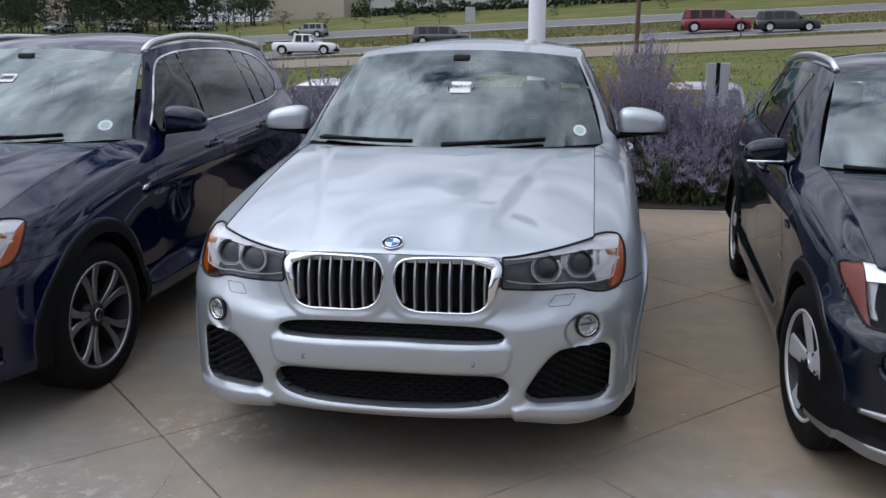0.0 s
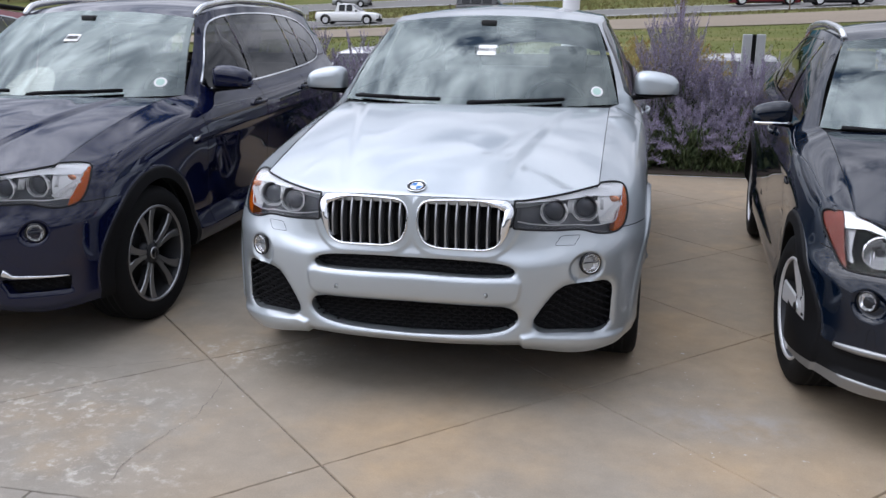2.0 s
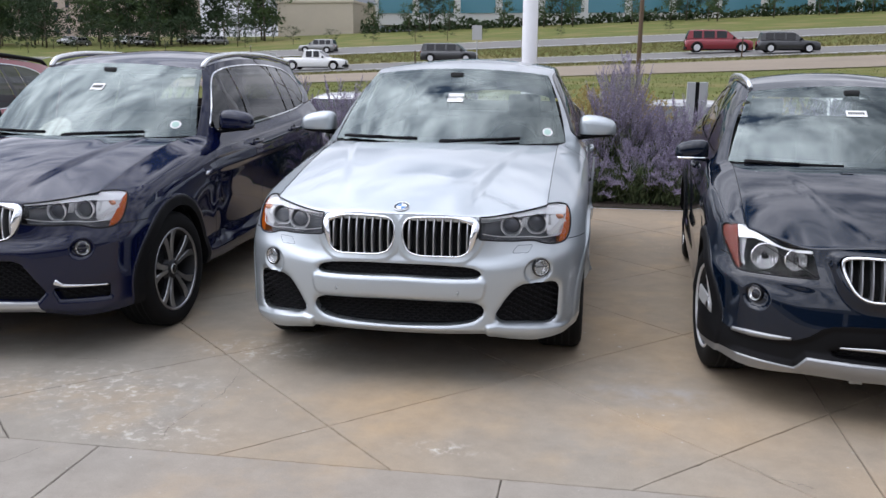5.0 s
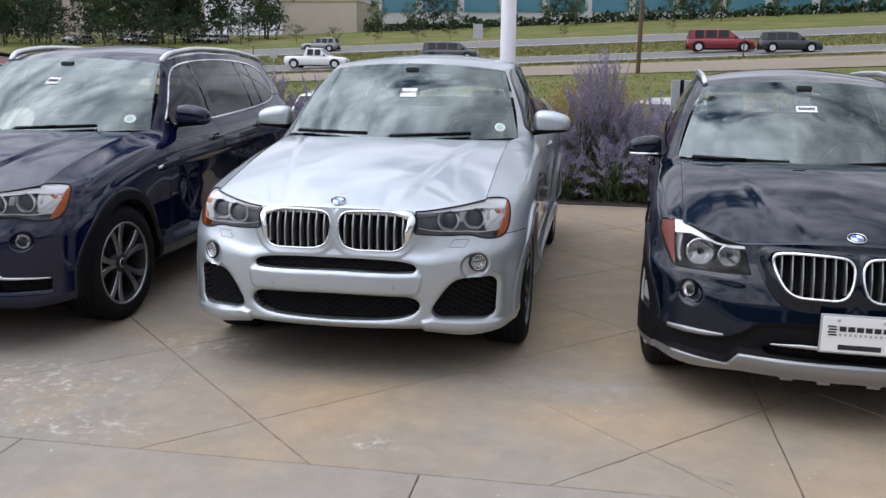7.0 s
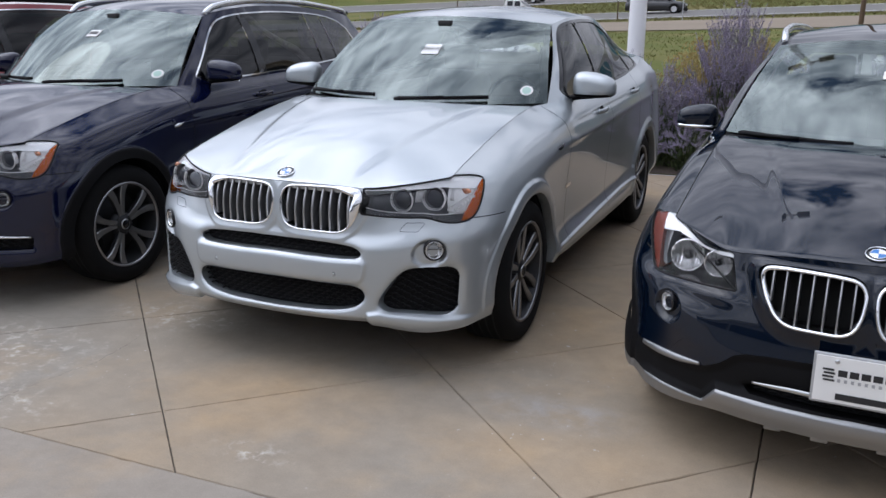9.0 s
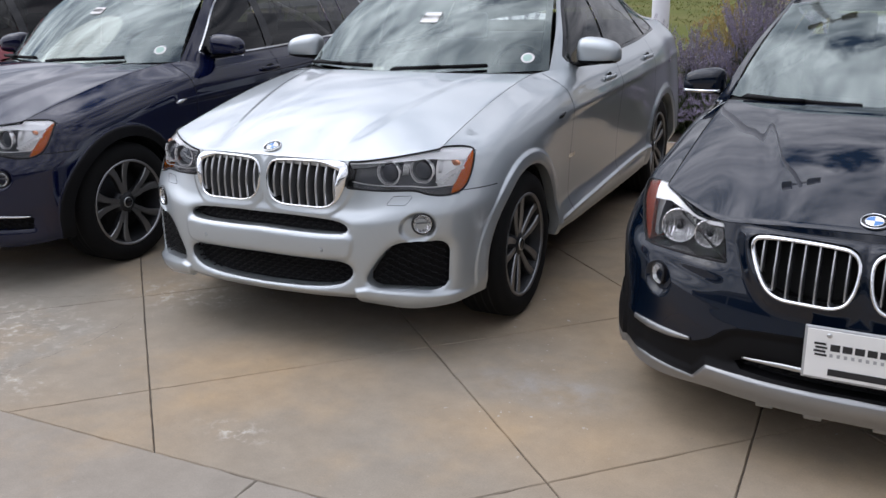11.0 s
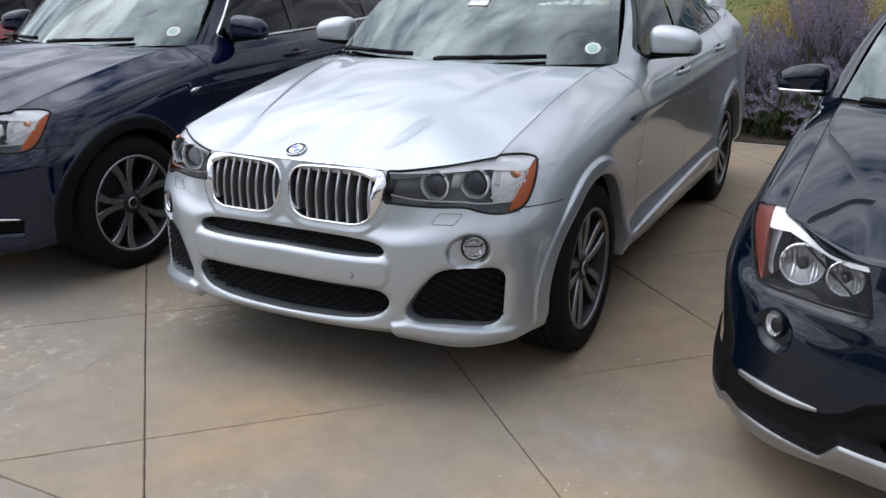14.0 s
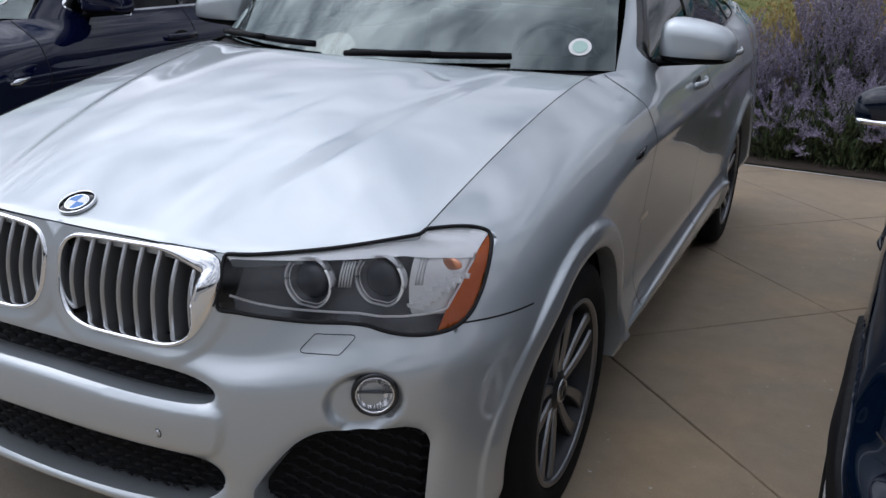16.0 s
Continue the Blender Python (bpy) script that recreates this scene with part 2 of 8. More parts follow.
def lathe(profile, n=48, axis='x'):
    """Turns a profile of (radius, along) pairs about an axis: vertices and faces."""
    verts, faces = [], []
    k = len(profile)
    for i in range(n):
        a = 2 * math.pi * i / n
        c, s = math.cos(a), math.sin(a)
        for r, h in profile:
            verts.append({'x': (h, r * c, r * s), 'y': (r * c, h, r * s), 'z': (r * c, r * s, h)}[axis])
    for i in range(n):
        j = (i + 1) % n
        for q in range(k - 1):
            faces.append((i * k + q, j * k + q, j * k + q + 1, i * k + q + 1))
    return np.array(verts), faces


def tube(points, radius, sides=8, closed=False, squash=(1.0, 1.0), up=(0, 0, 1)):
    """A round bar along a line of points; radius may vary from point to point."""
    pts = np.asarray(points, float)
    n = len(pts)
    rad = np.broadcast_to(np.asarray(radius, float), (n,))
    if closed:
        tan = np.roll(pts, -1, 0) - np.roll(pts, 1, 0)
    else:
        tan = np.gradient(pts, axis=0)
    tan /= np.linalg.norm(tan, axis=1)[:, None] + 1e-12
    ref = np.broadcast_to(np.asarray(up, float), (n, 3))
    a = np.cross(tan, ref)
    a /= np.linalg.norm(a, axis=1)[:, None] + 1e-9
    b = np.cross(a, tan)
    ang = np.linspace(0, 2 * np.pi, sides, endpoint=False)
    ring = np.cos(ang)[None, :, None] * a[:, None] * squash[0] + np.sin(ang)[None, :, None] * b[:, None] * squash[1]
    verts = (pts[:, None] + ring * rad[:, None, None]).reshape(-1, 3)
    faces = []
    for i in range(n if closed else n - 1):
        j = (i + 1) % n
        for q in range(sides):
            r = (q + 1) % sides
            faces.append((i * sides + q, i * sides + r, j * sides + r, j * sides + q))
    if not closed:
        faces.append(tuple(range(sides))[::-1])
        faces.append(tuple((n - 1) * sides + q for q in range(sides)))
    return verts, faces


def mirrored(verts, faces):
    v = np.array(verts) * np.array([-1, 1, 1])
    return v, [f[::-1] for f in faces]


def joined(*pieces):
    verts, faces, at = [], [], 0
    for v, f in pieces:
        verts.append(np.asarray(v, float))
        faces += [tuple(i + at for i in q) for q in f]
        at += len(v)
    return np.concatenate(verts), faces


def smoothstep(a, b, x):
    t = np.clip((x - a) / (b - a), 0, 1)
    return t * t * (3 - 2 * t)


def polygon_distance(px, py, poly, round_by=0.0):
    """Signed distance to a polygon with rounded corners, negative inside."""
    poly = np.asarray(poly, float)
    d = np.full(np.shape(px), 1e9)
    inside = np.zeros(np.shape(px), bool)
    for i in range(len(poly)):
        (ax, ay), (bx, by) = poly[i], poly[i - 1]
        ex, ey = bx - ax, by - ay
        wx, wy = px - ax, py - ay
        t = np.clip((wx * ex + wy * ey) / (ex * ex + ey * ey + 1e-12), 0, 1)
        d = np.minimum(d, (wx - ex * t) ** 2 + (wy - ey * t) ** 2)
        inside ^= ((ay > py) != (by > py)) & (px < ex * (py - ay) / (by - ay + 1e-12) + ax)
    return np.where(inside, -1, 1) * np.sqrt(d) - round_by


def eased(poly, times=2, keep=()):
    """A polygon with its corners cut round; those in keep stay sharp."""
    pts = [(np.array(q, float), i in keep) for i, q in enumerate(poly)]
    for _ in range(times):
        out = []
        for i, (q, sharp) in enumerate(pts):
            if sharp:
                out.append((q, True))
            else:
                a, b = pts[i - 1][0], pts[(i + 1) % len(pts)][0]
                out += [(q * 0.75 + a * 0.25, False), (q * 0.75 + b * 0.25, False)]
        pts = out
    return [tuple(q) for q, _ in pts]


def snap_grid(ni, nj, S, V, ds, dv, at, outlines, lo=0.0, hi=1.0):
    """Shifts grid points onto the outlines and returns places, triangles and the region of each triangle."""
    fixed = np.zeros((ni, nj), bool)
    zero = {}
    S, V = S.copy(), V.copy()
    edge = np.zeros((ni, nj), bool)
    edge[0, :] = edge[-1, :] = True
    edge[:, 0] = edge[:, -1] = True
    for k, (name, f) in enumerate(outlines):
        d = f(at(S, V)).reshape(ni, nj)
        ad = np.abs(d)
        pick = np.zeros((ni, nj), bool)
        for a, b in (((slice(0, -1), slice(None)), (slice(1, None), slice(None))), ((slice(None), slice(0, -1)), (slice(None), slice(1, None)))):
            cross = (d[a] * d[b] < 0) & (ad[a] < 1) & (ad[b] < 1)
            costa, costb = ad[a] + 10 * fixed[a], ad[b] + 10 * fixed[b]
            pick[a] |= cross & (costa <= costb)
            pick[b] |= cross & (costb < costa)
        pick &= ~fixed
        w = np.where(pick.ravel())[0]
        for step in range(5):
            if not len(w):
                break
            e = 0.15
            c0 = f(at(S[w], V[w]))
            gs = (f(at(S[w] + e * ds[w], V[w])) - c0) / e
            gv = (f(at(S[w], np.clip(V[w] + e * dv[w], lo, hi))) - c0) / e
            onv = (w % nj == 0) | (w % nj == nj - 1)
            ons = (w // nj == 0) | (w // nj == ni - 1)
            gv, gs = np.where(onv, 0, gv), np.where(ons, 0, gs)
            q = gs ** 2 + gv ** 2 + 1e-12
            S[w] -= np.clip(c0 * gs / q, -0.4, 0.4) * ds[w]
            V[w] = np.clip(V[w] - np.clip(c0 * gv / q, -0.4, 0.4) * dv[w], lo, hi)
        fixed |= pick
    p = at(S, V)
    quads = grid_faces(ni, nj)
    flipq = np.zeros(len(quads), bool)
    for name, f in outlines:
        d = f(p)[quads]
        near = np.abs(d) < 4e-4
        sgn = np.where(near, 0, np.sign(d))
        # the outline runs from corner 1 to corner 3
        flipq |= near[:, 1] & near[:, 3] & (sgn[:, 0] * sgn[:, 2] < 0)
    a = np.concatenate([quads[~flipq][:, [0, 1, 2]], quads[~flipq][:, [0, 2, 3]], quads[flipq][:, [0, 1, 3]], quads[flipq][:, [1, 2, 3]]])
    # cut the triangles that still straddle an outline
    for name, f in outlines:
        d = f(at(S, V))
        d[np.abs(d) < 4e-4] = 0
        e = np.sort(np.concatenate([a[:, [0, 1]], a[:, [1, 2]], a[:, [2, 0]]]), 1)
        e = e[(d[e[:, 0]] * d[e[:, 1]] < 0) & (np.abs(d[e]).max(1) < 1)]
        if not len(e):
            continue
        e = np.unique(e, axis=0)
        s0, v0, s1, v1 = S[e[:, 0]], V[e[:, 0]], S[e[:, 1]], V[e[:, 1]]
        ta, tb, sign = np.zeros(len(e)), np.ones(len(e)), np.sign(d[e[:, 0]])
        for _ in range(14):
            tm = (ta + tb) / 2
            same = f(at(s0 + (s1 - s0) * tm, v0 + (v1 - v0) * tm)) * sign > 0
            ta, tb = np.where(same, tm, ta), np.where(same, tb, tm)
        start = len(S)
        S, V = np.concatenate([S, s0 + (s1 - s0) * ta]), np.concatenate([V, v0 + (v1 - v0) * ta])
        mids = {(int(i), int(j)): start + k for k, (i, j) in enumerate(e)}
        mids.update({(j, i): k for (i, j), k in mids.items()})
        hot = np.isin(a, e).sum(1) >= 2
        cut = []
        for tri in a[hot].tolist():
            for _ in range(3):
                i, j, k = tri
                if (i, j) in mids and (i, k) in mids:
                    m, q = mids[i, j], mids[i, k]
                    cut += [(i, m, q), (m, j, k), (m, k, q)]
                    break
                tri = [j, k, i]
            else:
                for _ in range(3):
                    i, j, k = tri
                    if (i, j) in mids:
                        cut += [(i, mids[i, j], k), (mids[i, j], j, k)]
                        break
                    tri = [j, k, i]
                else:
                    cut.append(tuple(tri))
        a = np.concatenate([a[~hot], np.array(cut, int).reshape(-1, 3)])
    p = at(S, V)
    mid = p[a].mean(1)
    region = np.full(len(a), "", dtype=object)
    for name, f in outlines:
        region[(f(mid) < 0) & (region == "")] = name
    return S, V, p, a, region


def pchip(x, ys, xq):
    """Monotone cubic through values ys (knots on the last axis but one) at xq; x is one shared row of knots."""
    x = np.asarray(x, float)
    h = np.diff(x)
    d = np.diff(ys, axis=-2) / h[:, None]
    m = np.zeros_like(ys)
    same = d[..., :-1, :] * d[..., 1:, :] > 0
    w = 2 * d[..., :-1, :] * d[..., 1:, :] / np.where(same, d[..., :-1, :] + d[..., 1:, :], 1)
    m[..., 1:-1, :] = np.where(same, w, 0)
    m[..., 0, :], m[..., -1, :] = d[..., 0, :], d[..., -1, :]
    i = np.clip(np.searchsorted(x, xq, side='right') - 1, 0, len(x) - 2)
    t = ((xq - x[i]) / h[i])[..., None]
    hh = h[i][..., None]
    if ys.ndim == 2:
        y0, y1, m0, m1 = ys[i], ys[i + 1], m[i], m[i + 1]
    else:
        r = np.arange(len(i))
        y0, y1, m0, m1 = ys[r, i], ys[r, i + 1], m[r, i], m[r, i + 1]
    return (2 * t ** 3 - 3 * t ** 2 + 1) * y0 + (t ** 3 - 2 * t ** 2 + t) * hh * m0 + (-2 * t ** 3 + 3 * t ** 2) * y1 + (t ** 3 - t ** 2) * hh * m1


# ---- cars ----
class Shape:
    """The body of a car in its own frame: it faces -y, the front axle lies over y = 0, z is up."""

    def __init__(self, c):
        self.c = c
        th = np.linspace(0, np.pi / 2, 600)
        n = c["nose_power"]
        fx, fy = c["half"] * np.sin(th) ** (2 / n), c["corner_y"] - c["nose"] * np.cos(th) ** (2 / n)
        sy = np.linspace(c["corner_y"], c["tail_y"], 800)[1:]
        sx = np.full_like(sy, c["half"])
        rx, ry = c["half"] * np.cos(th) ** (2 / 3.0), c["tail_y"] + c["tail"] * np.sin(th) ** (2 / 3.0)
        self.bx, self.by = np.concatenate([fx, sx, rx[1:]]), np.concatenate([fy, sy, ry[1:]])
        self.s = np.concatenate([[0], np.cumsum(np.hypot(np.diff(self.bx), np.diff(self.by)))])
        tx, ty = np.gradient(self.bx, self.s), np.gradient(self.by, self.s)
        k = np.hypot(tx, ty) + 1e-9
        self.nx, self.ny = ty / k, -tx / k
        self.nx[0], self.ny[0] = 0, -1
        # where along the outline the sections stand
        front = [np.interp(x, fx, self.s[:600]) for x in (0, c["half"] * 0.47, c["half"] * 0.76)]
        side = [np.interp(y, sy, self.s[600:1399]) for y in (0.0, 0.62, 0.75, 2.0, c["base"], c["tail_y"])]
        side.insert(0, np.interp(-0.42, fy, self.s[:600]))
        self.st = np.array(front + side + [self.s[-1]])
        self.S = self.s[-1]

    def edge(self, s):
        """The upper rim of the lower body: hood edge, fender top, belt line."""
        c = self.c
        bx, by = np.interp(s, self.s, self.bx), np.interp(s, self.s, self.by)
        hw = c["hood_half"]
        on_front = by < -0.46
        lim = np.interp(-0.46, self.by[:600], self.bx[:600])
        x = np.where(on_front, hw * np.clip(bx / lim, 0, 1), hw)
        y = np.where(on_front, self.front_y(x), np.interp(by, [-0.46, 0.59], [self.front_y(hw), c["hood_back"]]))
        z = np.where(on_front, self.front_z(x), self.hood_z(np.ones_like(y), np.clip((y - self.front_y(hw)) / (c["hood_back"] - self.front_y(hw)), 0, 1)))
        bk = np.array(c["belt"], float)
        on_belt = by > 0.59
        bl = pchip(bk[:, 1], bk[:, [0, 2]], np.clip(by, bk[0, 1], bk[-1, 1]))
        x = np.where(on_belt, bl[:, 0], x)
        z = np.where(on_belt, bl[:, 1], z)
        y = np.where(on_belt, np.where(by < bk[-1, 1], np.maximum(by, c["hood_back"]), by), y)
        tail = by > bk[-1, 1]
        x = np.where(tail, bk[-1, 0] * bx / np.interp(bk[-1, 1], self.by[600:], self.bx[600:]), x)
        y = np.where(tail, np.minimum(by, bk[-1, 1] + 0.6 * (by - bk[-1, 1])), y)
        return np.stack([x, y, z], -1)

    def front_y(self, x):
        c = self.c
        return c["hood_front"] + c["hood_sweep"] * np.abs(x / c["hood_half"]) ** 2.8

    def front_z(self, x):
        q = np.array(self.c["hood_front_z"], float)
        return pchip(q[:, 0], q[:, 1:], np.clip(np.abs(np.atleast_1d(x)), 0, q[-1, 0]))[..., 0].reshape(np.shape(x))

    def hood_z(self, a, b):
        """Height of the hood at a (0 middle to 1 edge) and b (0 front to 1 rear)."""
        c = self.c
        zf = self.front_z(a * c["hood_half"])
        if "hood_base_z" in c:
            # the wave of the leading edge dies out a hand's width behind it
            q = np.array(c["hood_base_z"], float)
            smooth = pchip(q[:, 0], q[:, 1:], np.clip(np.abs(a * c["hood_half"]), 0, q[-1, 0]))[..., 0]
            zf = smooth + (zf - smooth) * np.exp(-(np.clip(b, 0, 1) / 0.26) ** 2)
        zr = c["hood_rear_z"] + c["hood_crown"] * (1 - a ** 2)
        z = zf + (zr - zf) * (1 - (1 - b) ** c["hood_arch"])
        return z + c["hood_crown"] * 1.0 * (1 - a ** 2) * np.sin(np.pi * np.clip(b, 0, 1)) ** 0.8

    def at(self, s, v):
        c = self.c
        s, v = np.atleast_1d(s).astype(float), np.atleast_1d(v).astype(float)
        b = np.stack([np.interp(s, self.s, q) for q in (self.bx, self.by, self.nx, self.ny)], -1)
        rows = []
        for off, zz in c["rows"]:
            k = np.stack([off, zz], -1)
            q = pchip(self.st, k, s)
            rows.append(np.stack([b[:, 0] + q[:, 0] * b[:, 2], b[:, 1] + q[:, 0] * b[:, 3], q[:, 1]], -1))
        rows.append(self.edge(s))
        ys = np.stack(rows, 1)
        ys[:, :, 0] = np.maximum(ys[:, :, 0], 0) * (s > 1e-6)[:, None]
        p = pchip(np.linspace(0, 1, ys.shape[1]), ys, np.clip(v, 0, 1))
        return p


def wheel_distance(p, c, r):
    fore = np.where(p[:, 1] < 0, c.get("arch_fore", 1.0), 1.0) * p[:, 1]
    return np.minimum(np.hypot(fore, p[:, 2] - c["axle_z"]), np.hypot(p[:, 1] - c["base"], p[:, 2] - c["axle_z"])) - r


def grid_faces(ni, nj):
    i, j = np.meshgrid(np.arange(ni - 1), np.arange(nj - 1), indexing='ij')
    a = (i * nj + j).ravel()
    return np.stack([a, a + nj, a + nj + 1, a + 1], -1)


def normals_of(p, ni, nj):
    g = p.reshape(ni, nj, 3)
    n = np.cross(np.gradient(g, axis=0), np.gradient(g, axis=1)).reshape(-1, 3)
    return n / (np.linalg.norm(n, axis=1)[:, None] + 1e-12)


def lower_shell(c, shape):
    """Half of the lower body as a fine grid whose lines run along every outline: points, normals, faces and the region of each face."""
    k = c.get("coarse", 1)
    s = np.concatenate([np.arange(0, 1.32, 0.0065 * k), np.arange(1.32, 1.95, 0.011 * k), np.arange(1.95, shape.S - 1.0, 0.02 * k), np.linspace(shape.S - 1.0, shape.S, 30)])
    v = np.linspace(0, 1, 108 // k)
    ni, nj = len(s), len(v)
    S, V = (q.ravel().copy() for q in np.meshgrid(s, v, indexing='ij'))
    ds, dv = np.gradient(s)[:, None].repeat(nj, 1).ravel(), np.full(ni * nj, v[1])
    S, V, p, faces, region = snap_grid(ni, nj, S, V, ds, dv, shape.at, c["outlines"])
    n = normals_of(p[:ni * nj], ni, nj)
    if len(p) > ni * nj:
        xs, xv = S[ni * nj:], np.clip(V[ni * nj:], 0, 0.995)
        base = shape.at(xs, xv)
        more = np.cross(shape.at(xs + 0.003, xv) - base, shape.at(xs, xv + 0.005) - base)
        n = np.concatenate([n, more / (np.linalg.norm(more, axis=1)[:, None] + 1e-12)])
    p = p + n * c["relief"](p)[:, None]
    p[:, 0] = np.where(S < 1e-6, 0, p[:, 0])
    return p, n, faces, region


def rim_loop(faces):
    """The points round the longest rim of a patch, in order."""
    after = {int(i): int(j) for i, j in rim_edges(faces)}
    best = []
    while after:
        first = next(iter(after))
        loop, k = [], first
        while k in after:
            loop.append(k)
            k = after.pop(k)
        best = loop if len(loop) > len(best) else best
    return best


def take(p, faces):
    used, inv = np.unique(faces, return_inverse=True)
    return p[used], inv.reshape(faces.shape)


def rim_edges(faces):
    """Edges that belong to one face only, in that face's direction."""
    e = np.concatenate([faces[:, [k, (k + 1) % faces.shape[1]]] for k in range(faces.shape[1])])
    key = np.sort(e, 1)
    _, first, count = np.unique(key, axis=0, return_index=True, return_counts=True)
    return e[first[count == 1]]


def flange(p, edges, shift):
    """A wall from the given edges along the shift."""
    used, inv = np.unique(edges, return_inverse=True)
    inv = inv.reshape(edges.shape)
    k = len(used)
    return np.concatenate([p[used], p[used] + shift]), [(a, a + k, b + k, b) for a, b in inv]


def both(name, verts, faces, mat, root, label=""):
    """One mesh from a half and its mirror image, sewn along the middle; pieces that keep clear of the middle stay apart."""
    verts, faces = np.asarray(verts, float), [tuple(q) for q in faces]
    if verts[:, 0].min() > 0.03:
        rear = np.array([verts[list(q), 1].mean() > 1.4 for q in faces])
        for sel in (rear, ~rear):
            if sel.any():
                group = [q for q, k in zip(faces, sel) if k]
                used = sorted({i for q in group for i in q})
                at = {i: k for k, i in enumerate(used)}
                pair_of(name, verts[used], [tuple(at[i] for i in q) for q in group], mat, root, label)
        return None
    v, f = joined((verts, [tuple(q) for q in faces]), mirrored(verts, [tuple(q) for q in faces]))
    ob = mesh_object(name, v, f, mat, root, label)
    bm = bmesh.new()
    bm.from_mesh(ob.data)
    bmesh.ops.remove_doubles(bm, verts=[w for w in bm.verts if abs(w.co.x) < 1e-4], dist=1e-5)
    bm.to_mesh(ob.data)
    bm.free()
    return ob


def pair_of(name, verts, faces, mat, root, label=""):
    """The same part on both flanks."""
    f = [tuple(q) for q in faces]
    right = mesh_object(name, verts, f, mat, root, label)
    mv, mf = mirrored(verts, f)
    left = mesh_object(name, mv, mf, mat, root, label)
    return right, left


def patch(fn, na, nb):
    """A grid over a, b in 0..1."""
    a, b = np.meshgrid(np.linspace(0, 1, na), np.linspace(0, 1, nb), indexing='ij')
    return fn(a.ravel(), b.ravel()), grid_faces(na, nb)


def hood_points(c, shape):
    def fn(a, b):
        x = a * c["hood_half"]
        yf = shape.front_y(x)
        yr = c["hood_back"] - c["cowl_bow"] * (1 - a ** 2)
        y = yf + (yr - yf) * b
        z = shape.hood_z(a, b)
        ridge = c["ridge_a"][0] + (c["ridge_a"][1] - c["ridge_a"][0]) * b
        dome = 1 - smoothstep(ridge - 0.05, ridge + 0.03, a)
        valley = np.exp(-((a - ridge + 0.20) / 0.13) ** 2)
        z = z + c["ridge_h"] * smoothstep(0.0, 0.35, b) * (1 - smoothstep(0.9, 1.0, b)) * (dome - 0.38 * valley * smoothstep(0.3, 0.8, b))
        return np.stack([x, y, z], -1)
    return fn


def glasshouse(c, root, mats):
    """Windscreen, pillars, side windows and roof."""
    (wx, wy, wz), (tx, ty, tz) = c["screen_low"], c["screen_high"]

    def screen(a, b):
        a2 = 2 * a - 1
        bow = 1 - a2 ** 2
        low = np.stack([a2 * wx, wy - c["screen_bow"] * bow, wz + 0.0 * a2], -1)
        high = np.stack([a2 * tx, ty - 0.11 * bow, tz + 0.042 * bow], -1)
        p = low + (high - low) * b[:, None]
        return p + np.outer(np.sin(np.pi * b) * 0.028, (0, -0.6, 0.8))
    v, f = patch(screen, 41, 25)
    windscreen = mesh_object("windshield", v, [tuple(q) for q in f], WINDSHIELD, root)
    # black band printed round the edge of the glass
    nb = 25
    g = v.reshape(41, nb, 3)
    rim = []
    for i in range(40):
        for j in range(nb - 1):
            if i < 1 or i > 38 or j < 2 or j > nb - 3:
                rim.append((i * nb + j, (i + 1) * nb + j, (i + 1) * nb + j + 1, i * nb + j + 1))
    rv, rf = take(v + np.array((0, 0.006, -0.006)), np.array(rim))
    mesh_object("edge_band", rv, [tuple(q) for q in rf], GLOSSBLACK, windscreen)
    # sides
    low, high = np.array(c["belt"], float), np.array(c["rail"], float)
    kl, kh = np.linspace(0, 1, len(low)), np.linspace(0, 1, len(high))

    def lowline(u):
        y = np.interp(u, np.linspace(0, 1, 60), c["low_y"](np.linspace(0, 1, 60)))
        q = pchip(low[:, 1], low[:, [0, 2]], y)
        return np.stack([q[:, 0], y, q[:, 1]], -1)

    def highline(u):
        return pchip(kh, high, u)

    def flank(u, w):
        a, b = lowline(u), highline(u)
        p = a + (b - a) * w[:, None]
        return p + np.outer(np.sin(np.pi * w) * 0.022, (0.9, 0, 0.3))
    nu, nw = 150, 36
    u, w = (q.ravel().copy() for q in np.meshgrid(np.linspace(0, 1, nu), np.linspace(0, 1, nw), indexing='ij'))
    du, dw = np.full(len(u), 1 / (nu - 1)), np.full(len(u), 1 / (nw - 1))
    u, w, p, f, region = snap_grid(nu, nw, u, w, du, dw, flank, c["panes"])
    fv, ff = take(p, f[region == ""])
    pair_of("side_frame", fv, ff, mats["paint"], root)
    names = [q for q, _ in c["panes"]]
    for name in dict.fromkeys(names):
        sel = region == name
        if not sel.any():
            continue
        gv, gf = take(p, f[sel])
        if name == "window_surround":
            pair_of("window_trim", gv, gf, mats["surround"], root)
        elif name.startswith("pillar"):
            pair_of("pillar_cover", gv, gf, GLOSSBLACK, root)
        else:
            pair_of("side_window", gv - np.array((0.006, 0, 0)), gf, TINTED, root)
    # roof
    na = 31

    def roof(a, b):
        e = highline(b)
        a2 = 2 * a - 1
        bow = 1 - a2 ** 2
        fade = 1 - smoothstep(0, 0.35, b)
        back = smoothstep(0.8, 1.0, b)
        return np.stack([a2 * e[:, 0], e[:, 1] - 0.11 * bow * fade + 0.08 * bow * back, e[:, 2] + (0.042 + 0.022 * smoothstep(0, 0.4, b)) * bow], -1)
    v, f = patch(roof, na, 60)
    mesh_object("roof", v, [tuple(q) for q in f], mats["paint"], root)
    return flank, highline, screen


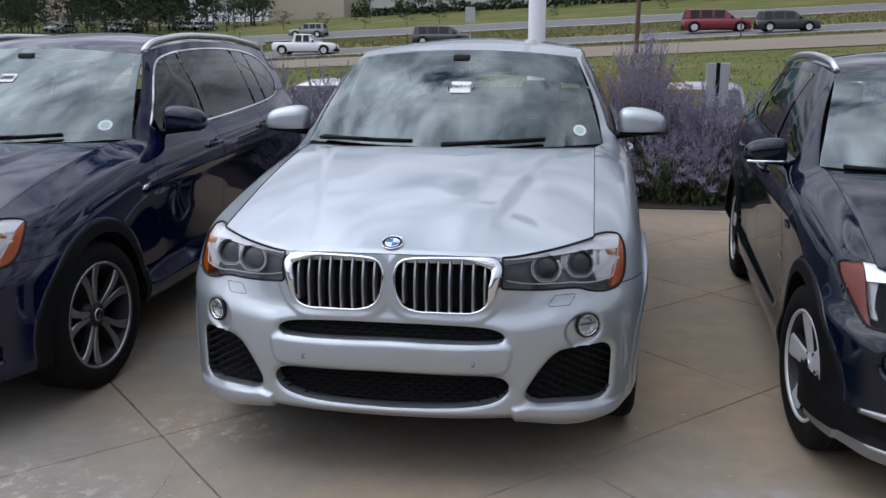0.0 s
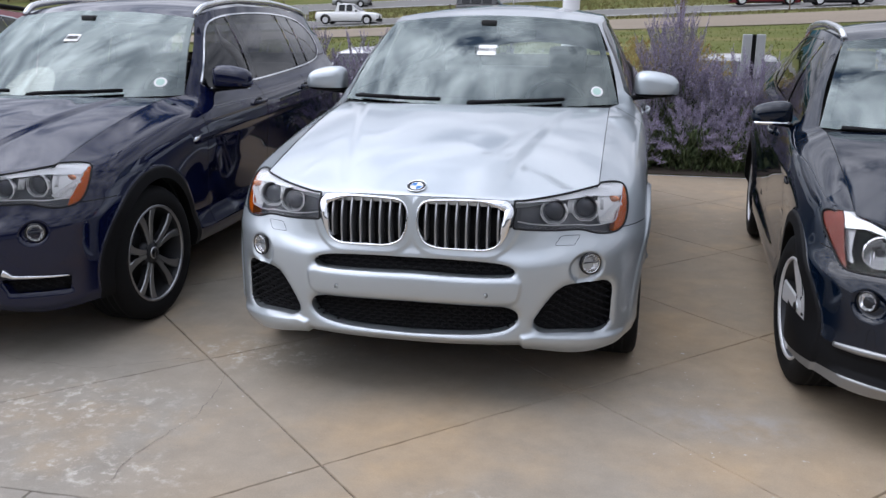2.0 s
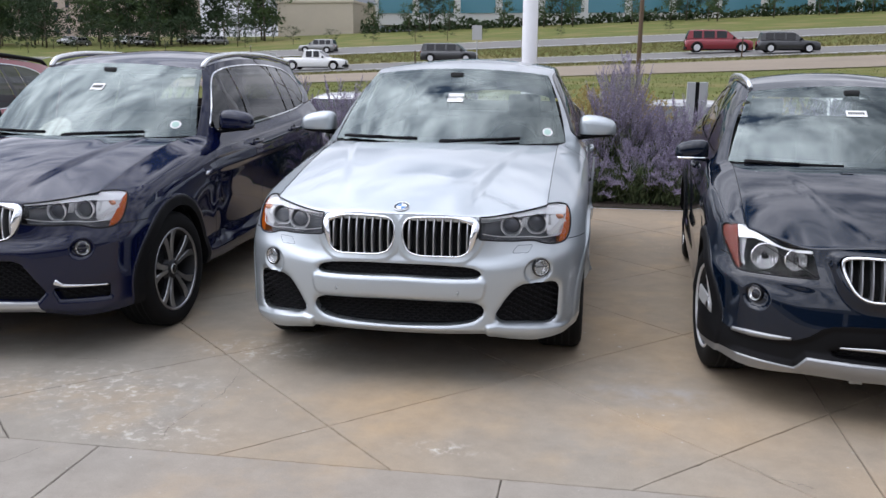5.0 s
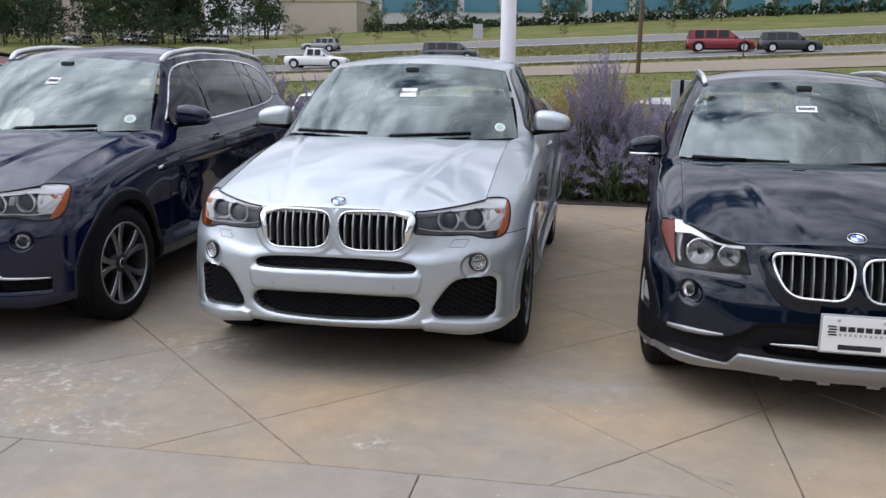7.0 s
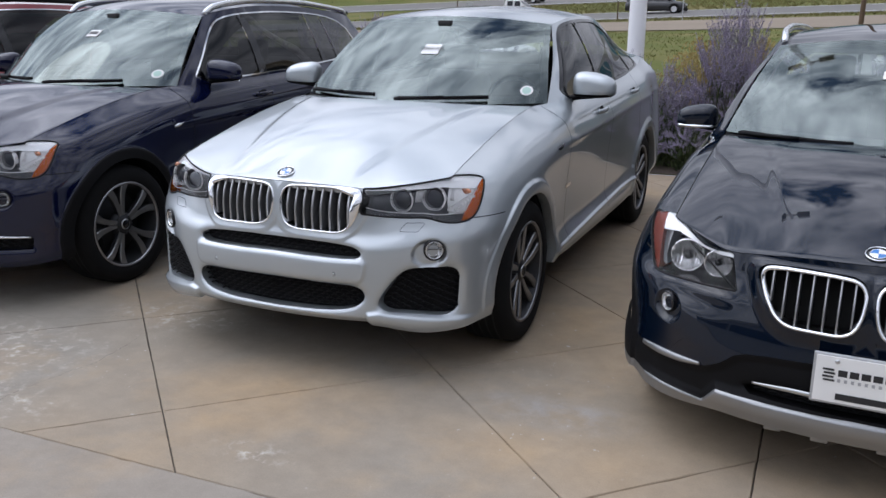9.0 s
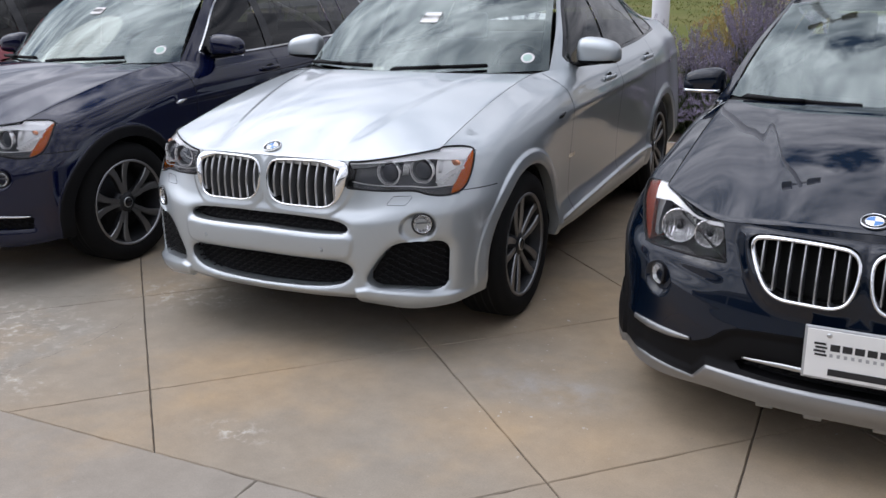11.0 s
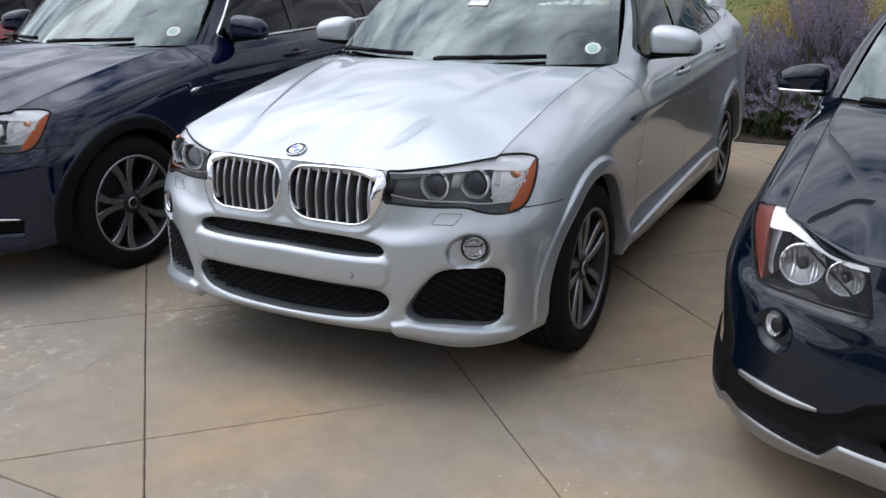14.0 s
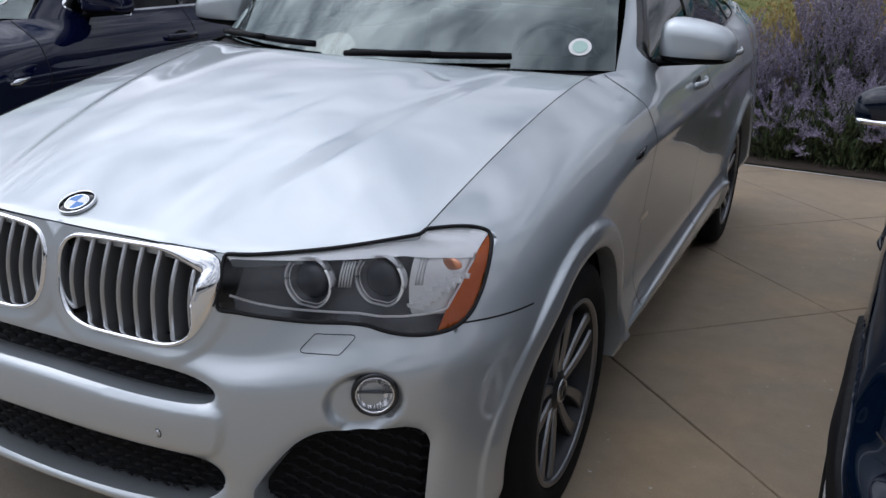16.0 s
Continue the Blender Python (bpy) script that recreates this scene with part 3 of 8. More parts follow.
def wheel(c, root, x, y, side, turn=0.0):
    """A tyre with its alloy wheel; the face points outwards."""
    R, r, w = c["tyre_r"], c["rim_r"], c["tyre_w"]
    hub = new("wheel")
    hub.parent = root
    hub.matrix_basis = pose(x, y, R, 0, 0, turn + (0 if side > 0 else 180))
    h = w / 2
    v, f = lathe([(r - 0.012, -h + 0.02), (r + 0.02, -h + 0.002), (R - 0.035, -h), (R - 0.012, -h + 0.012), (R, -h + 0.035), (R, h - 0.035), (R - 0.012, h - 0.012), (R - 0.035, h), (r + 0.035, h + 0.004), (r + 0.012, h - 0.002), (r - 0.004, h - 0.012)], 72)
    # tread grooves
    tyre = mesh_object("tyre", v, f, RUBBER, hub)
    gv, gf = joined(*[lathe([(R + 0.0005, g - 0.005), (R + 0.0012, g), (R + 0.0005, g + 0.005)], 72) for g in (-0.06, -0.02, 0.02, 0.06)])
    mesh_object("tread_groove", gv, gf, SHADOWGAP, tyre)
    v, f = lathe([(r + 0.004, h - 0.006), (r - 0.001, h - 0.001), (r - 0.008, h - 0.004), (r - 0.011, h - 0.012)], 72)
    mesh_object("rim_lip", v, f, c.get("lip_mat", RIM), hub)
    v, f = lathe([(r - 0.011, h - 0.012), (r - 0.022, h - 0.035), (r - 0.035, -h * 0.2), (r - 0.03, -h + 0.02)], 72)
    mesh_object("rim_barrel", v, f, RIMDARK, hub)
    v, f = lathe([(0.0, 0.0), (r - 0.05, 0.0), (r - 0.04, -0.03)], 40)
    mesh_object("brake_disc", v + np.array((-0.01, 0, 0)), f, RIMDARK, hub)
    pieces, backs = [], []
    face, sink = h - 0.012, 0.05

    def bar(r0, a0, r1, a1, w0, w1, d0, d1, lift0=0.0, lift1=0.0, bend=0.0):
        k = 7
        t = np.linspace(0, 1, k)
        rr, aa = r0 + (r1 - r0) * t, a0 + (a1 - a0) * t + bend * np.sin(np.pi * t)
        ww, xx = w0 + (w1 - w0) * t, face - (d0 + (d1 - d0) * t) + lift0 * np.sin(np.pi * t)
        ctr = np.stack([np.zeros(k), -np.sin(aa) * rr, np.cos(aa) * rr], -1)
        tn = np.gradient(ctr, axis=0)
        tn /= np.linalg.norm(tn, axis=1)[:, None]
        sd = np.cross(tn, (1, 0, 0))
        pts = []
        for q in range(k):
            for wq, dq in ((-0.5, -0.034), (-0.5, -0.006), (-0.40, 0.0), (0.40, 0.0), (0.5, -0.006), (0.5, -0.034)):
                pts.append(ctr[q] + sd[q] * wq * ww[q] + np.array((xx[q] + dq, 0, 0)))
        fs = []
        for q in range(k - 1):
            for e in range(5):
                fs.append((q * 6 + e, q * 6 + e + 1, (q + 1) * 6 + e + 1, (q + 1) * 6 + e))
        return np.array(pts), fs
    style = c["rim_style"]
    for i in range(5):
        a = 2 * math.pi * i / 5 + 0.2
        spoke = []
        if style == "double":
            for sgn in (-1, 1):
                spoke.append(bar(0.052, a + sgn * 0.32, r - 0.006, a + sgn * 0.175, 0.022, 0.044, 0.022, 0.003, bend=sgn * 0.02))
        elif style == "fork":
            spoke.append(bar(0.05, a, r * 0.50, a, 0.054, 0.030, 0.026, 0.020))
            for sgn in (-1, 1):
                spoke.append(bar(0.058, a + sgn * 0.20, r - 0.006, a + sgn * 0.27, 0.020, 0.046, 0.020, 0.003, bend=-sgn * 0.07))
        else:
            spoke.append(bar(0.05, a, r - 0.006, a, 0.070, 0.108, 0.024, 0.002))
        sv, sf = joined(*spoke)
        ob = mesh_object("spoke", sv, sf, c.get("spoke_mat", SPOKE), hub, smooth=False)
        ob.data.materials.append(RIMDARK)
        ob.data.polygons.foreach_set("material_index", [1 if i % 5 in (0, 4) else 0 for i in range(len(ob.data.polygons))])
    v, f = lathe([(0.0, face - 0.014), (0.030, face - 0.014), (0.036, face - 0.018), (0.07, face - 0.03), (0.078, face - 0.06)], 32)
    mesh_object("hub_centre", v, f, BRIGHTALLOY if style == "star" else RIMDARK, hub)
    v, f = lathe([(0.0, face - 0.009), (0.026, face - 0.009), (0.030, face - 0.014)], 24)
    cap = mesh_object("hub_cap", v, f, GLOSSBLACK, hub)
    v, f = lathe([(0.026, face - 0.010), (0.029, face - 0.007), (0.032, face - 0.014)], 24)
    mesh_object("cap_ring", v, f, SATIN, cap)
    for i in range(5):
        a = 2 * math.pi * (i + 0.5) / 5 + 0.2
        v, f = lathe([(0.0, face - 0.022), (0.010, face - 0.024), (0.012, face - 0.04)], 10)
        mesh_object("wheel_bolt", v + np.array((0, -math.sin(a) * 0.056, math.cos(a) * 0.056)), f, RIMDARK, hub)
    return hub


def emblem(root, centre, radius, tilt, name="hood_emblem"):
    """A round enamel badge of blue and white quarters in a dark chrome ring."""
    v, f = lathe([(0, 0.0), (radius * 0.97, 0.0), (radius, -0.004)], 40, 'z')
    base = mesh_object(name, v, f, GLOSSBLACK, root)
    base.matrix_basis = pose(*centre, tilt)
    v, f = lathe([(radius * 0.94, 0.0005), (radius * 0.965, 0.003), (radius, 0.0), (radius * 1.0, -0.004)], 40, 'z')
    mesh_object("emblem_ring", v, f, CHROME, base)
    v, f = lathe([(radius * 0.60, 0.0006), (radius * 0.63, 0.002), (radius * 0.66, 0.0006)], 40, 'z')
    mesh_object("emblem_ring", v, f, CHROME, base)
    for q in range(4):
        pts = [(0, 0, 0.0015)] + [(radius * 0.61 * math.cos(a), radius * 0.61 * math.sin(a), 0.0015) for a in np.linspace(q * math.pi / 2, (q + 1) * math.pi / 2, 9)]
        mesh_object("emblem_quarter", pts, [tuple(range(10))], BLUE if q % 2 else WHITEENAMEL, base)
    return base


def mirror(c, root, side, paint):
    """Door mirror: painted shell, dark lower half and foot, silvered glass."""
    cx, cy, cz = c["mirror"]
    g = new("door_mirror")
    g.parent = root
    bm = bmesh.new()
    bmesh.ops.create_uvsphere(bm, u_segments=36, v_segments=20, radius=1)
    for v in bm.verts:
        x, y, z = v.co
        px = np.sign(x) * abs(x) ** 0.52
        pz = np.sign(z) * abs(z) ** 0.62
        py = np.sign(y) * abs(y) ** 0.8
        taper = 1 - 0.16 * max(px, 0)
        v.co = Vector((px * 0.115, (py * 0.075 if y < 0 else py * 0.055), pz * (0.084 if z > 0 else 0.046) * taper + 0.012 * (1 - px) * (1 if z > 0 else 0)))
    top = bm.copy()
    bmesh.ops.delete(top, geom=[f for f in top.faces if f.calc_center_median().z < -0.022], context='FACES')
    bmesh.ops.delete(bm, geom=[f for f in bm.faces if f.calc_center_median().z >= -0.022], context='FACES')
    part("mirror_shell", top, paint, g, smooth=True)
    part("mirror_base", bm, PLASTIC, g, smooth=True)
    v, f = tube([(0.0, 0.0, -0.040), (-0.08, 0.0, -0.044), (-0.13, 0.005, -0.052), (-0.20, 0.0, -0.066)], [0.014, 0.024, 0.026, 0.036], 12, squash=(1.0, 0.6))
    mesh_object("mirror_foot", v, f, PLASTIC, g)
    if c.get("mirror_strip"):
        v, f = tube([(-0.10 + 0.025 * q, -0.074 + 0.0035 * abs(q - 4), -0.030) for q in range(9)], 0.010, 6, squash=(0.5, 1.0))
        mesh_object("chrome_strip", v, f, CHROME, g)
    bm = box_bm(-0.080, 0.078, 0.040, 0.046, -0.045, 0.050, 0.002, 1)
    part("mirror_glass", bm, CHROME, g)
    k = c.get("mirror_size", 1.06)
    g.matrix_basis = pose(side * cx, cy, cz) @ Matrix.Diagonal((side * k, k, k * 0.95, 1))
    return g


def contour_loop(poly, round_by, shape_y, n=120):
    """Evenly spaced points round a rounded front-view outline, laid on the nose."""
    poly = np.asarray(poly, float)
    ctr = poly.mean(0)
    ang = np.linspace(0, 2 * np.pi, n, endpoint=False)
    lo, hi = np.zeros(n), np.full(n, 0.6)
    for _ in range(40):
        mid = (lo + hi) / 2
        d = polygon_distance(ctr[0] + np.cos(ang) * mid, ctr[1] + np.sin(ang) * mid, poly, round_by)
        lo, hi = np.where(d < 0, mid, lo), np.where(d < 0, hi, mid)
    x, z = ctr[0] + np.cos(ang) * lo, ctr[1] + np.sin(ang) * lo
    pts = np.stack([x, z], -1)
    seg = np.hypot(*(np.roll(pts, -1, 0) - pts).T)
    t = np.concatenate([[0], np.cumsum(seg)])
    q = np.linspace(0, t[-1], n, endpoint=False)
    cl = np.concatenate([pts, pts[:1]])
    x, z = np.interp(q, t, cl[:, 0]), np.interp(q, t, cl[:, 1])
    return np.stack([x, shape_y(x, z), z], -1)


def nose_lookup(shape, c):
    """y of the nose at a front-view place (x, z)."""
    s, v = np.meshgrid(np.linspace(0, 1.25, 260), np.linspace(0, 1, 160), indexing='ij')
    p = shape.at(s.ravel(), v.ravel()).reshape(260, 160, 3)

    def fn(x, z):
        x, z = np.atleast_1d(np.abs(x)), np.atleast_1d(z)
        out = np.empty(len(x))
        flat = p.reshape(-1, 3)
        for i in range(len(x)):
            d = (flat[:, 0] - x[i]) ** 2 + (flat[:, 2] - z[i]) ** 2
            k = np.argpartition(d, 4)[:4]
            wgt = 1 / (d[k] + 1e-8)
            out[i] = (flat[k, 1] * wgt).sum() / wgt.sum()
        return out
    return fn



# ---- ground ----
def concrete_material():
    """Worn broom-finished concrete: grey and tan fields, rust blooms, pale scaling, fine grit."""
    m = bpy.data.materials.new("concrete")
    m.use_nodes = True
    n, l = m.node_tree.nodes, m.node_tree.links
    p = n["Principled BSDF"]
    p.inputs["Roughness"].default_value = 0.82
    p.inputs["Specular IOR Level"].default_value = 0.3
    tc = n.new("ShaderNodeTexCoord")

    def cloud(scale, detail, rough=0.55, offset=(0, 0, 0)):
        mp = n.new("ShaderNodeMapping")
        mp.inputs["Location"].default_value = offset
        t = n.new("ShaderNodeTexNoise")
        t.inputs["Scale"].default_value, t.inputs["Detail"].default_value, t.inputs["Roughness"].default_value = scale, detail, rough
        l.new(tc.outputs["Object"], mp.inputs["Vector"])
        l.new(mp.outputs[0], t.inputs["Vector"])
        return t.outputs["Fac"]

    def steps(fac, a, b):
        r = n.new("ShaderNodeMapRange")
        r.inputs["From Min"].default_value, r.inputs["From Max"].default_value = a, b
        l.new(fac, r.inputs["Value"])
        return r.outputs[0]

    def mix(fac, a, b):
        x = n.new("ShaderNodeMix")
        x.data_type = 'RGBA'
        l.new(fac, x.inputs["Factor"])
        for slot, q in ((6, a), (7, b)):
            if isinstance(q, tuple):
                x.inputs[slot].default_value = (*q, 1)
            else:
                l.new(q, x.inputs[slot])
        return x.outputs[2]

    def times(a, b):
        x = n.new("ShaderNodeMath")
        x.operation = 'MULTIPLY'
        l.new(a, x.inputs[0])
        if isinstance(b, float):
            x.inputs[1].default_value = b
        else:
            l.new(b, x.inputs[1])
        return x.outputs[0]

    def spot(x, y, sx, sy):
        """1 at the middle of an oval stain, 0 outside."""
        mp = n.new("ShaderNodeMapping")
        mp.vector_type = 'POINT'
        mp.inputs["Scale"].default_value = (1 / sx, 1 / sy, 0.2)
        mp.inputs["Location"].default_value = (-x / sx, -y / sy, 0)
        g = n.new("ShaderNodeTexGradient")
        g.gradient_type = 'SPHERICAL'
        l.new(tc.outputs["Object"], mp.inputs["Vector"])
        l.new(mp.outputs[0], g.inputs["Vector"])
        return g.outputs["Fac"]
    grey, tan = (0.292, 0.262, 0.218), (0.345, 0.272, 0.190)
    field = cloud(0.55, 3, 0.5, (3.1, 1.7, 0))
    sep = n.new("ShaderNodeSeparateXYZ")
    l.new(tc.outputs["Object"], sep.inputs[0])
    lean = n.new("ShaderNodeMath")
    lean.operation = 'MULTIPLY_ADD'
    lean.inputs[1].default_value = 0.075
    l.new(sep.outputs["X"], lean.inputs[0])
    back = n.new("ShaderNodeMath")
    back.operation = 'MULTIPLY_ADD'
    back.use_clamp = False
    back.inputs[1].default_value = 0.05
    l.new(sep.outputs["Y"], back.inputs[0])
    l.new(field, back.inputs[2])
    l.new(back.outputs[0], lean.inputs[2])
    col = mix(steps(lean.outputs[0], 0.34, 0.58), grey, tan)
    # browner tan towards the planting bed; shade between the cars is put in too
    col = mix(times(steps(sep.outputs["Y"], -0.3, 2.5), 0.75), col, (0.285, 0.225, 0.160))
    # the outer strip is greyer
    strip = n.new("ShaderNodeMath")
    strip.operation = 'LESS_THAN'
    strip.inputs[1].default_value = -1.785
    l.new(sep.outputs["Y"], strip.inputs[0])
    col = mix(times(strip.outputs[0], 0.75), col, (0.304, 0.272, 0.232))
    # rust blooms
    bloom = times(steps(cloud(1.7, 5, 0.6, (7.3, 2.2, 0)), 0.52, 0.74), 0.5)
    col = mix(bloom, col, (0.46, 0.325, 0.185))
    for x, y, sx, sy, k in ((0.15, -1.05, 0.55, 0.42, 0.9), (1.35, -1.15, 0.6, 0.35, 0.5), (1.25, 0.15, 0.4, 0.6, 0.5)):
        col = mix(times(times(spot(x, y, sx, sy), cloud(3.0, 4, 0.6, (x, y, 0))), k), col, (0.56, 0.37, 0.18))
    # damp grey blotches
    col = mix(times(steps(cloud(2.3, 6, 0.65, (1.3, 8.8, 0)), 0.46, 0.72), 0.40), col, (0.222, 0.200, 0.168))
    # pale scaling and flakes
    flake = steps(cloud(17, 6, 0.7, (0.4, 0.9, 0)), 0.52, 0.66)
    for x, y, sx, sy in ((-1.45, -1.15, 0.75, 0.42), (-1.0, -1.6, 0.55, 0.22), (-0.9, -0.45, 0.5, 0.25), (0.35, -1.55, 0.22, 0.10)):
        col = mix(times(flake, steps(spot(x, y, sx, sy), 0.0, 0.8)), col, (0.53, 0.485, 0.42))
    smear = times(steps(cloud(6.0, 6, 0.65, (0.7, 3.9, 0)), 0.40, 0.62), steps(spot(1.28, -0.76, 0.40, 0.19), 0.0, 0.6))
    col = mix(times(smear, 0.55), col, (0.37, 0.355, 0.335))
    sparse = times(steps(cloud(34, 3, 0.5, (5.5, 0.2, 0)), 0.68, 0.72), steps(cloud(1.1, 3, 0.5, (2.0, 4.0, 0)), 0.5, 0.65))
    col = mix(sparse, col, (0.55, 0.52, 0.48))
    # mottling and dark pits
    mott = steps(cloud(6.5, 9, 0.72, (2.7, 6.1, 0)), 0.30, 0.70)
    tone = n.new("ShaderNodeMath")
    tone.operation = 'MULTIPLY_ADD'
    tone.inputs[1].default_value, tone.inputs[2].default_value = 0.21, 0.845
    l.new(mott, tone.inputs[0])
    shade = n.new("ShaderNodeVectorMath")
    shade.operation = 'SCALE'
    l.new(col, shade.inputs[0])
    l.new(tone.outputs[0], shade.inputs["Scale"])
    col = shade.outputs[0]
    pits = times(steps(cloud(46, 4, 0.6, (8.5, 3.2, 0)), 0.66, 0.74), steps(cloud(1.9, 4, 0.6, (4.4, 1.1, 0)), 0.46, 0.62))
    col = mix(times(pits, 0.6), col, (0.15, 0.135, 0.115))
    # grit
    grit = cloud(160, 3, 0.7)
    v = n.new("ShaderNodeMath")
    v.operation = 'MULTIPLY_ADD'
    v.inputs[1].default_value, v.inputs[2].default_value = 0.42, 0.79
    l.new(grit, v.inputs[0])
    sc = n.new("ShaderNodeVectorMath")
    sc.operation = 'SCALE'
    l.new(col, sc.inputs[0])
    l.new(v.outputs[0], sc.inputs["Scale"])
    l.new(sc.outputs[0], p.inputs["Base Color"])
    b = n.new("ShaderNodeBump")
    b.inputs["Strength"].default_value, b.inputs["Distance"].default_value = 0.5, 0.002
    l.new(grit, b.inputs["Height"])
    l.new(b.outputs[0], p.inputs["Normal"])
    return m


def turf_material(name, one, two, dry):
    m = bpy.data.materials.new(name)
    m.use_nodes = True
    n, l = m.node_tree.nodes, m.node_tree.links
    p = n["Principled BSDF"]
    p.inputs["Roughness"].default_value = 0.9
    p.inputs["Specular IOR Level"].default_value = 0.1
    tc = n.new("ShaderNodeTexCoord")
    last = None
    for scale, col, a, b in ((6.0, two, 0.40, 0.62), (0.16, dry, 0.48, 0.66)):
        t = n.new("ShaderNodeTexNoise")
        t.inputs["Scale"].default_value, t.inputs["Detail"].default_value = scale, 6
        l.new(tc.outputs["Object"], t.inputs["Vector"])
        r = n.new("ShaderNodeMapRange")
        r.inputs["From Min"].default_value, r.inputs["From Max"].default_value = a, b
        l.new(t.outputs["Fac"], r.inputs["Value"])
        x = n.new("ShaderNodeMix")
        x.data_type = 'RGBA'
        l.new(r.outputs[0], x.inputs["Factor"])
        if last is None:
            x.inputs[6].default_value = (*one, 1)
        else:
            l.new(last, x.inputs[6])
        x.inputs[7].default_value = (*col, 1)
        last = x.outputs[2]
    l.new(last, p.inputs["Base Color"])
    return m


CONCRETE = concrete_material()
JOINT = material("joint_dirt", (0.105, 0.090, 0.073), 0.95, vary=0.3, grain=90)
CRACKDIRT = material("crack_dirt", (0.13, 0.112, 0.092), 0.95, vary=0.3, grain=60)
TURF = turf_material("turf", (0.090, 0.108, 0.028), (0.132, 0.138, 0.038), (0.175, 0.152, 0.060))
ASPHALT = material("asphalt", (0.158, 0.150, 0.140), 0.9, vary=0.15, grain=8, stain=0.12, stain_size=9)
DIRT = material("dirt_track", (0.23, 0.185, 0.135), 0.95, vary=0.2, grain=4, stain=0.2, stain_size=5)
SOIL = material("bark_mulch", (0.05, 0.036, 0.026), 0.95, vary=0.4, grain=50, bump=0.02)
LINEPAINT = material("road_paint", (0.55, 0.55, 0.52), 0.8, vary=0.2, grain=6)
POLEWHITE = material("white_pole_paint", (0.78, 0.78, 0.79), 0.4, vary=0.03, grain=20)
TIMBER = material("weathered_timber", (0.10, 0.065, 0.04), 0.9, vary=0.3, grain=30, bump=0.004)
SIGNGREY = material("sign_aluminium", (0.42, 0.43, 0.44), 0.5, 0.4, vary=0.05)

BED_Y = 4.95
HEIGHTS = [(4.9, 0.0), (5.6, 0.04), (6.6, -0.05), (8.0, -0.40), (14.0, -0.45), (18.0, 0.05), (22.0, 0.36), (50.0, 0.76), (66.0, 1.40), (70.0, 1.50), (80.0, 2.10), (100.0, 3.40), (112.0, 4.50), (170.0, 8.70), (260.0, 11.0), (420.0, 12.0)]


def land(x, y):
    """Height of the land beyond the car park."""
    h = np.array(HEIGHTS)
    z = np.interp(y, h[:, 0], h[:, 1])
    return z + 0.042 * np.clip(np.asarray(x) - 2.6, -70, 70) * smoothstep(15, 60, np.asarray(y, float))


def strip(name, y0, y1, mat, label, lift, x0=-260.0, x1=260.0, nx=80, ny=4, category="road", wavy=0.0):
    """A band of ground that lies along the land."""
    xs, ys = np.meshgrid(np.linspace(x0, x1, nx), np.linspace(0, 1, ny), indexing='ij')
    rng = np.random.RandomState(5)
    wob = np.interp(xs[:, 0], np.linspace(x0, x1, 60), rng.uniform(-wavy, wavy, 60))[:, None]
    yy = y0 + (y1 - y0) * ys + wob
    v = np.stack([xs, yy, land(xs, yy) + lift], -1).reshape(-1, 3)
    return tagged(mesh_object(name, v, grid_faces(nx, ny), mat), label, category, kind="structure")


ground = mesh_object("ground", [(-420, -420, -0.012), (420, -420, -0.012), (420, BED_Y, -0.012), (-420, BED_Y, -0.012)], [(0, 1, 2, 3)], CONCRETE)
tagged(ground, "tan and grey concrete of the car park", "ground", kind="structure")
bed = mesh_object("joint_bed", [(-10.2, -8.6, -0.009), (10.2, -8.6, -0.009), (10.2, BED_Y, -0.009), (-10.2, BED_Y, -0.009)], [(0, 1, 2, 3)], JOINT)
tagged(bed, "dark dirt in the joints between concrete slabs", "ground", kind="structure")
ys = np.concatenate([np.linspace(BED_Y, 30, 70), np.linspace(31, 120, 60), np.linspace(125, 420, 40)])
xs = np.concatenate([np.linspace(-420, -60, 20), np.linspace(-55, 55, 60), np.linspace(60, 420, 20)])
gx, gy = np.meshgrid(xs, ys, indexing='ij')
meadow = mesh_object("meadow", np.stack([gx, gy, land(gx, gy)], -1).reshape(-1, 3), grid_faces(len(xs), len(ys)), TURF)
tagged(meadow, "green and dry grass rising towards the highway", "grass", kind="structure")
strip("planting_bed", BED_Y, 6.7, SOIL, "dark bark mulch of the planting bed", 0.012, -12, 12, 40, 8, "soil")
strip("lower_car_park", 7.9, 14.2, ASPHALT, "grey asphalt of the lower car park", 0.02, -40, 40, 30, 6)
strip("dirt_road", 51, 64, DIRT, "brown dirt and gravel service road", 0.05, wavy=0.8)
strip("near_carriageway", 70, 80, ASPHALT, "grey asphalt highway lanes", 0.06)
strip("far_carriageway", 100, 112, ASPHALT, "grey asphalt highway lanes", 0.07)
for y in (70.6, 79.4, 100.7, 111.3):
    strip("road_line", y, y + 0.35, LINEPAINT, "pale painted edge line", 0.10, ny=2)


def clip(poly, a, b, c):
    """The part of a polygon with a*x + b*y <= c."""
    out = []
    for i, q in enumerate(poly):
        r = poly[i - 1]
        dq, dr = a * q[0] + b * q[1] - c, a * r[0] + b * r[1] - c
        if (dq < 0) != (dr < 0):
            t = dr / (dr - dq)
            out.append((r[0] + (q[0] - r[0]) * t, r[1] + (q[1] - r[1]) * t))
        if dq < 0:
            out.append(q)
    return out


def area(poly):
    return 0.5 * sum(poly[i - 1][0] * poly[i][1] - poly[i][0] * poly[i - 1][1] for i in range(len(poly)))


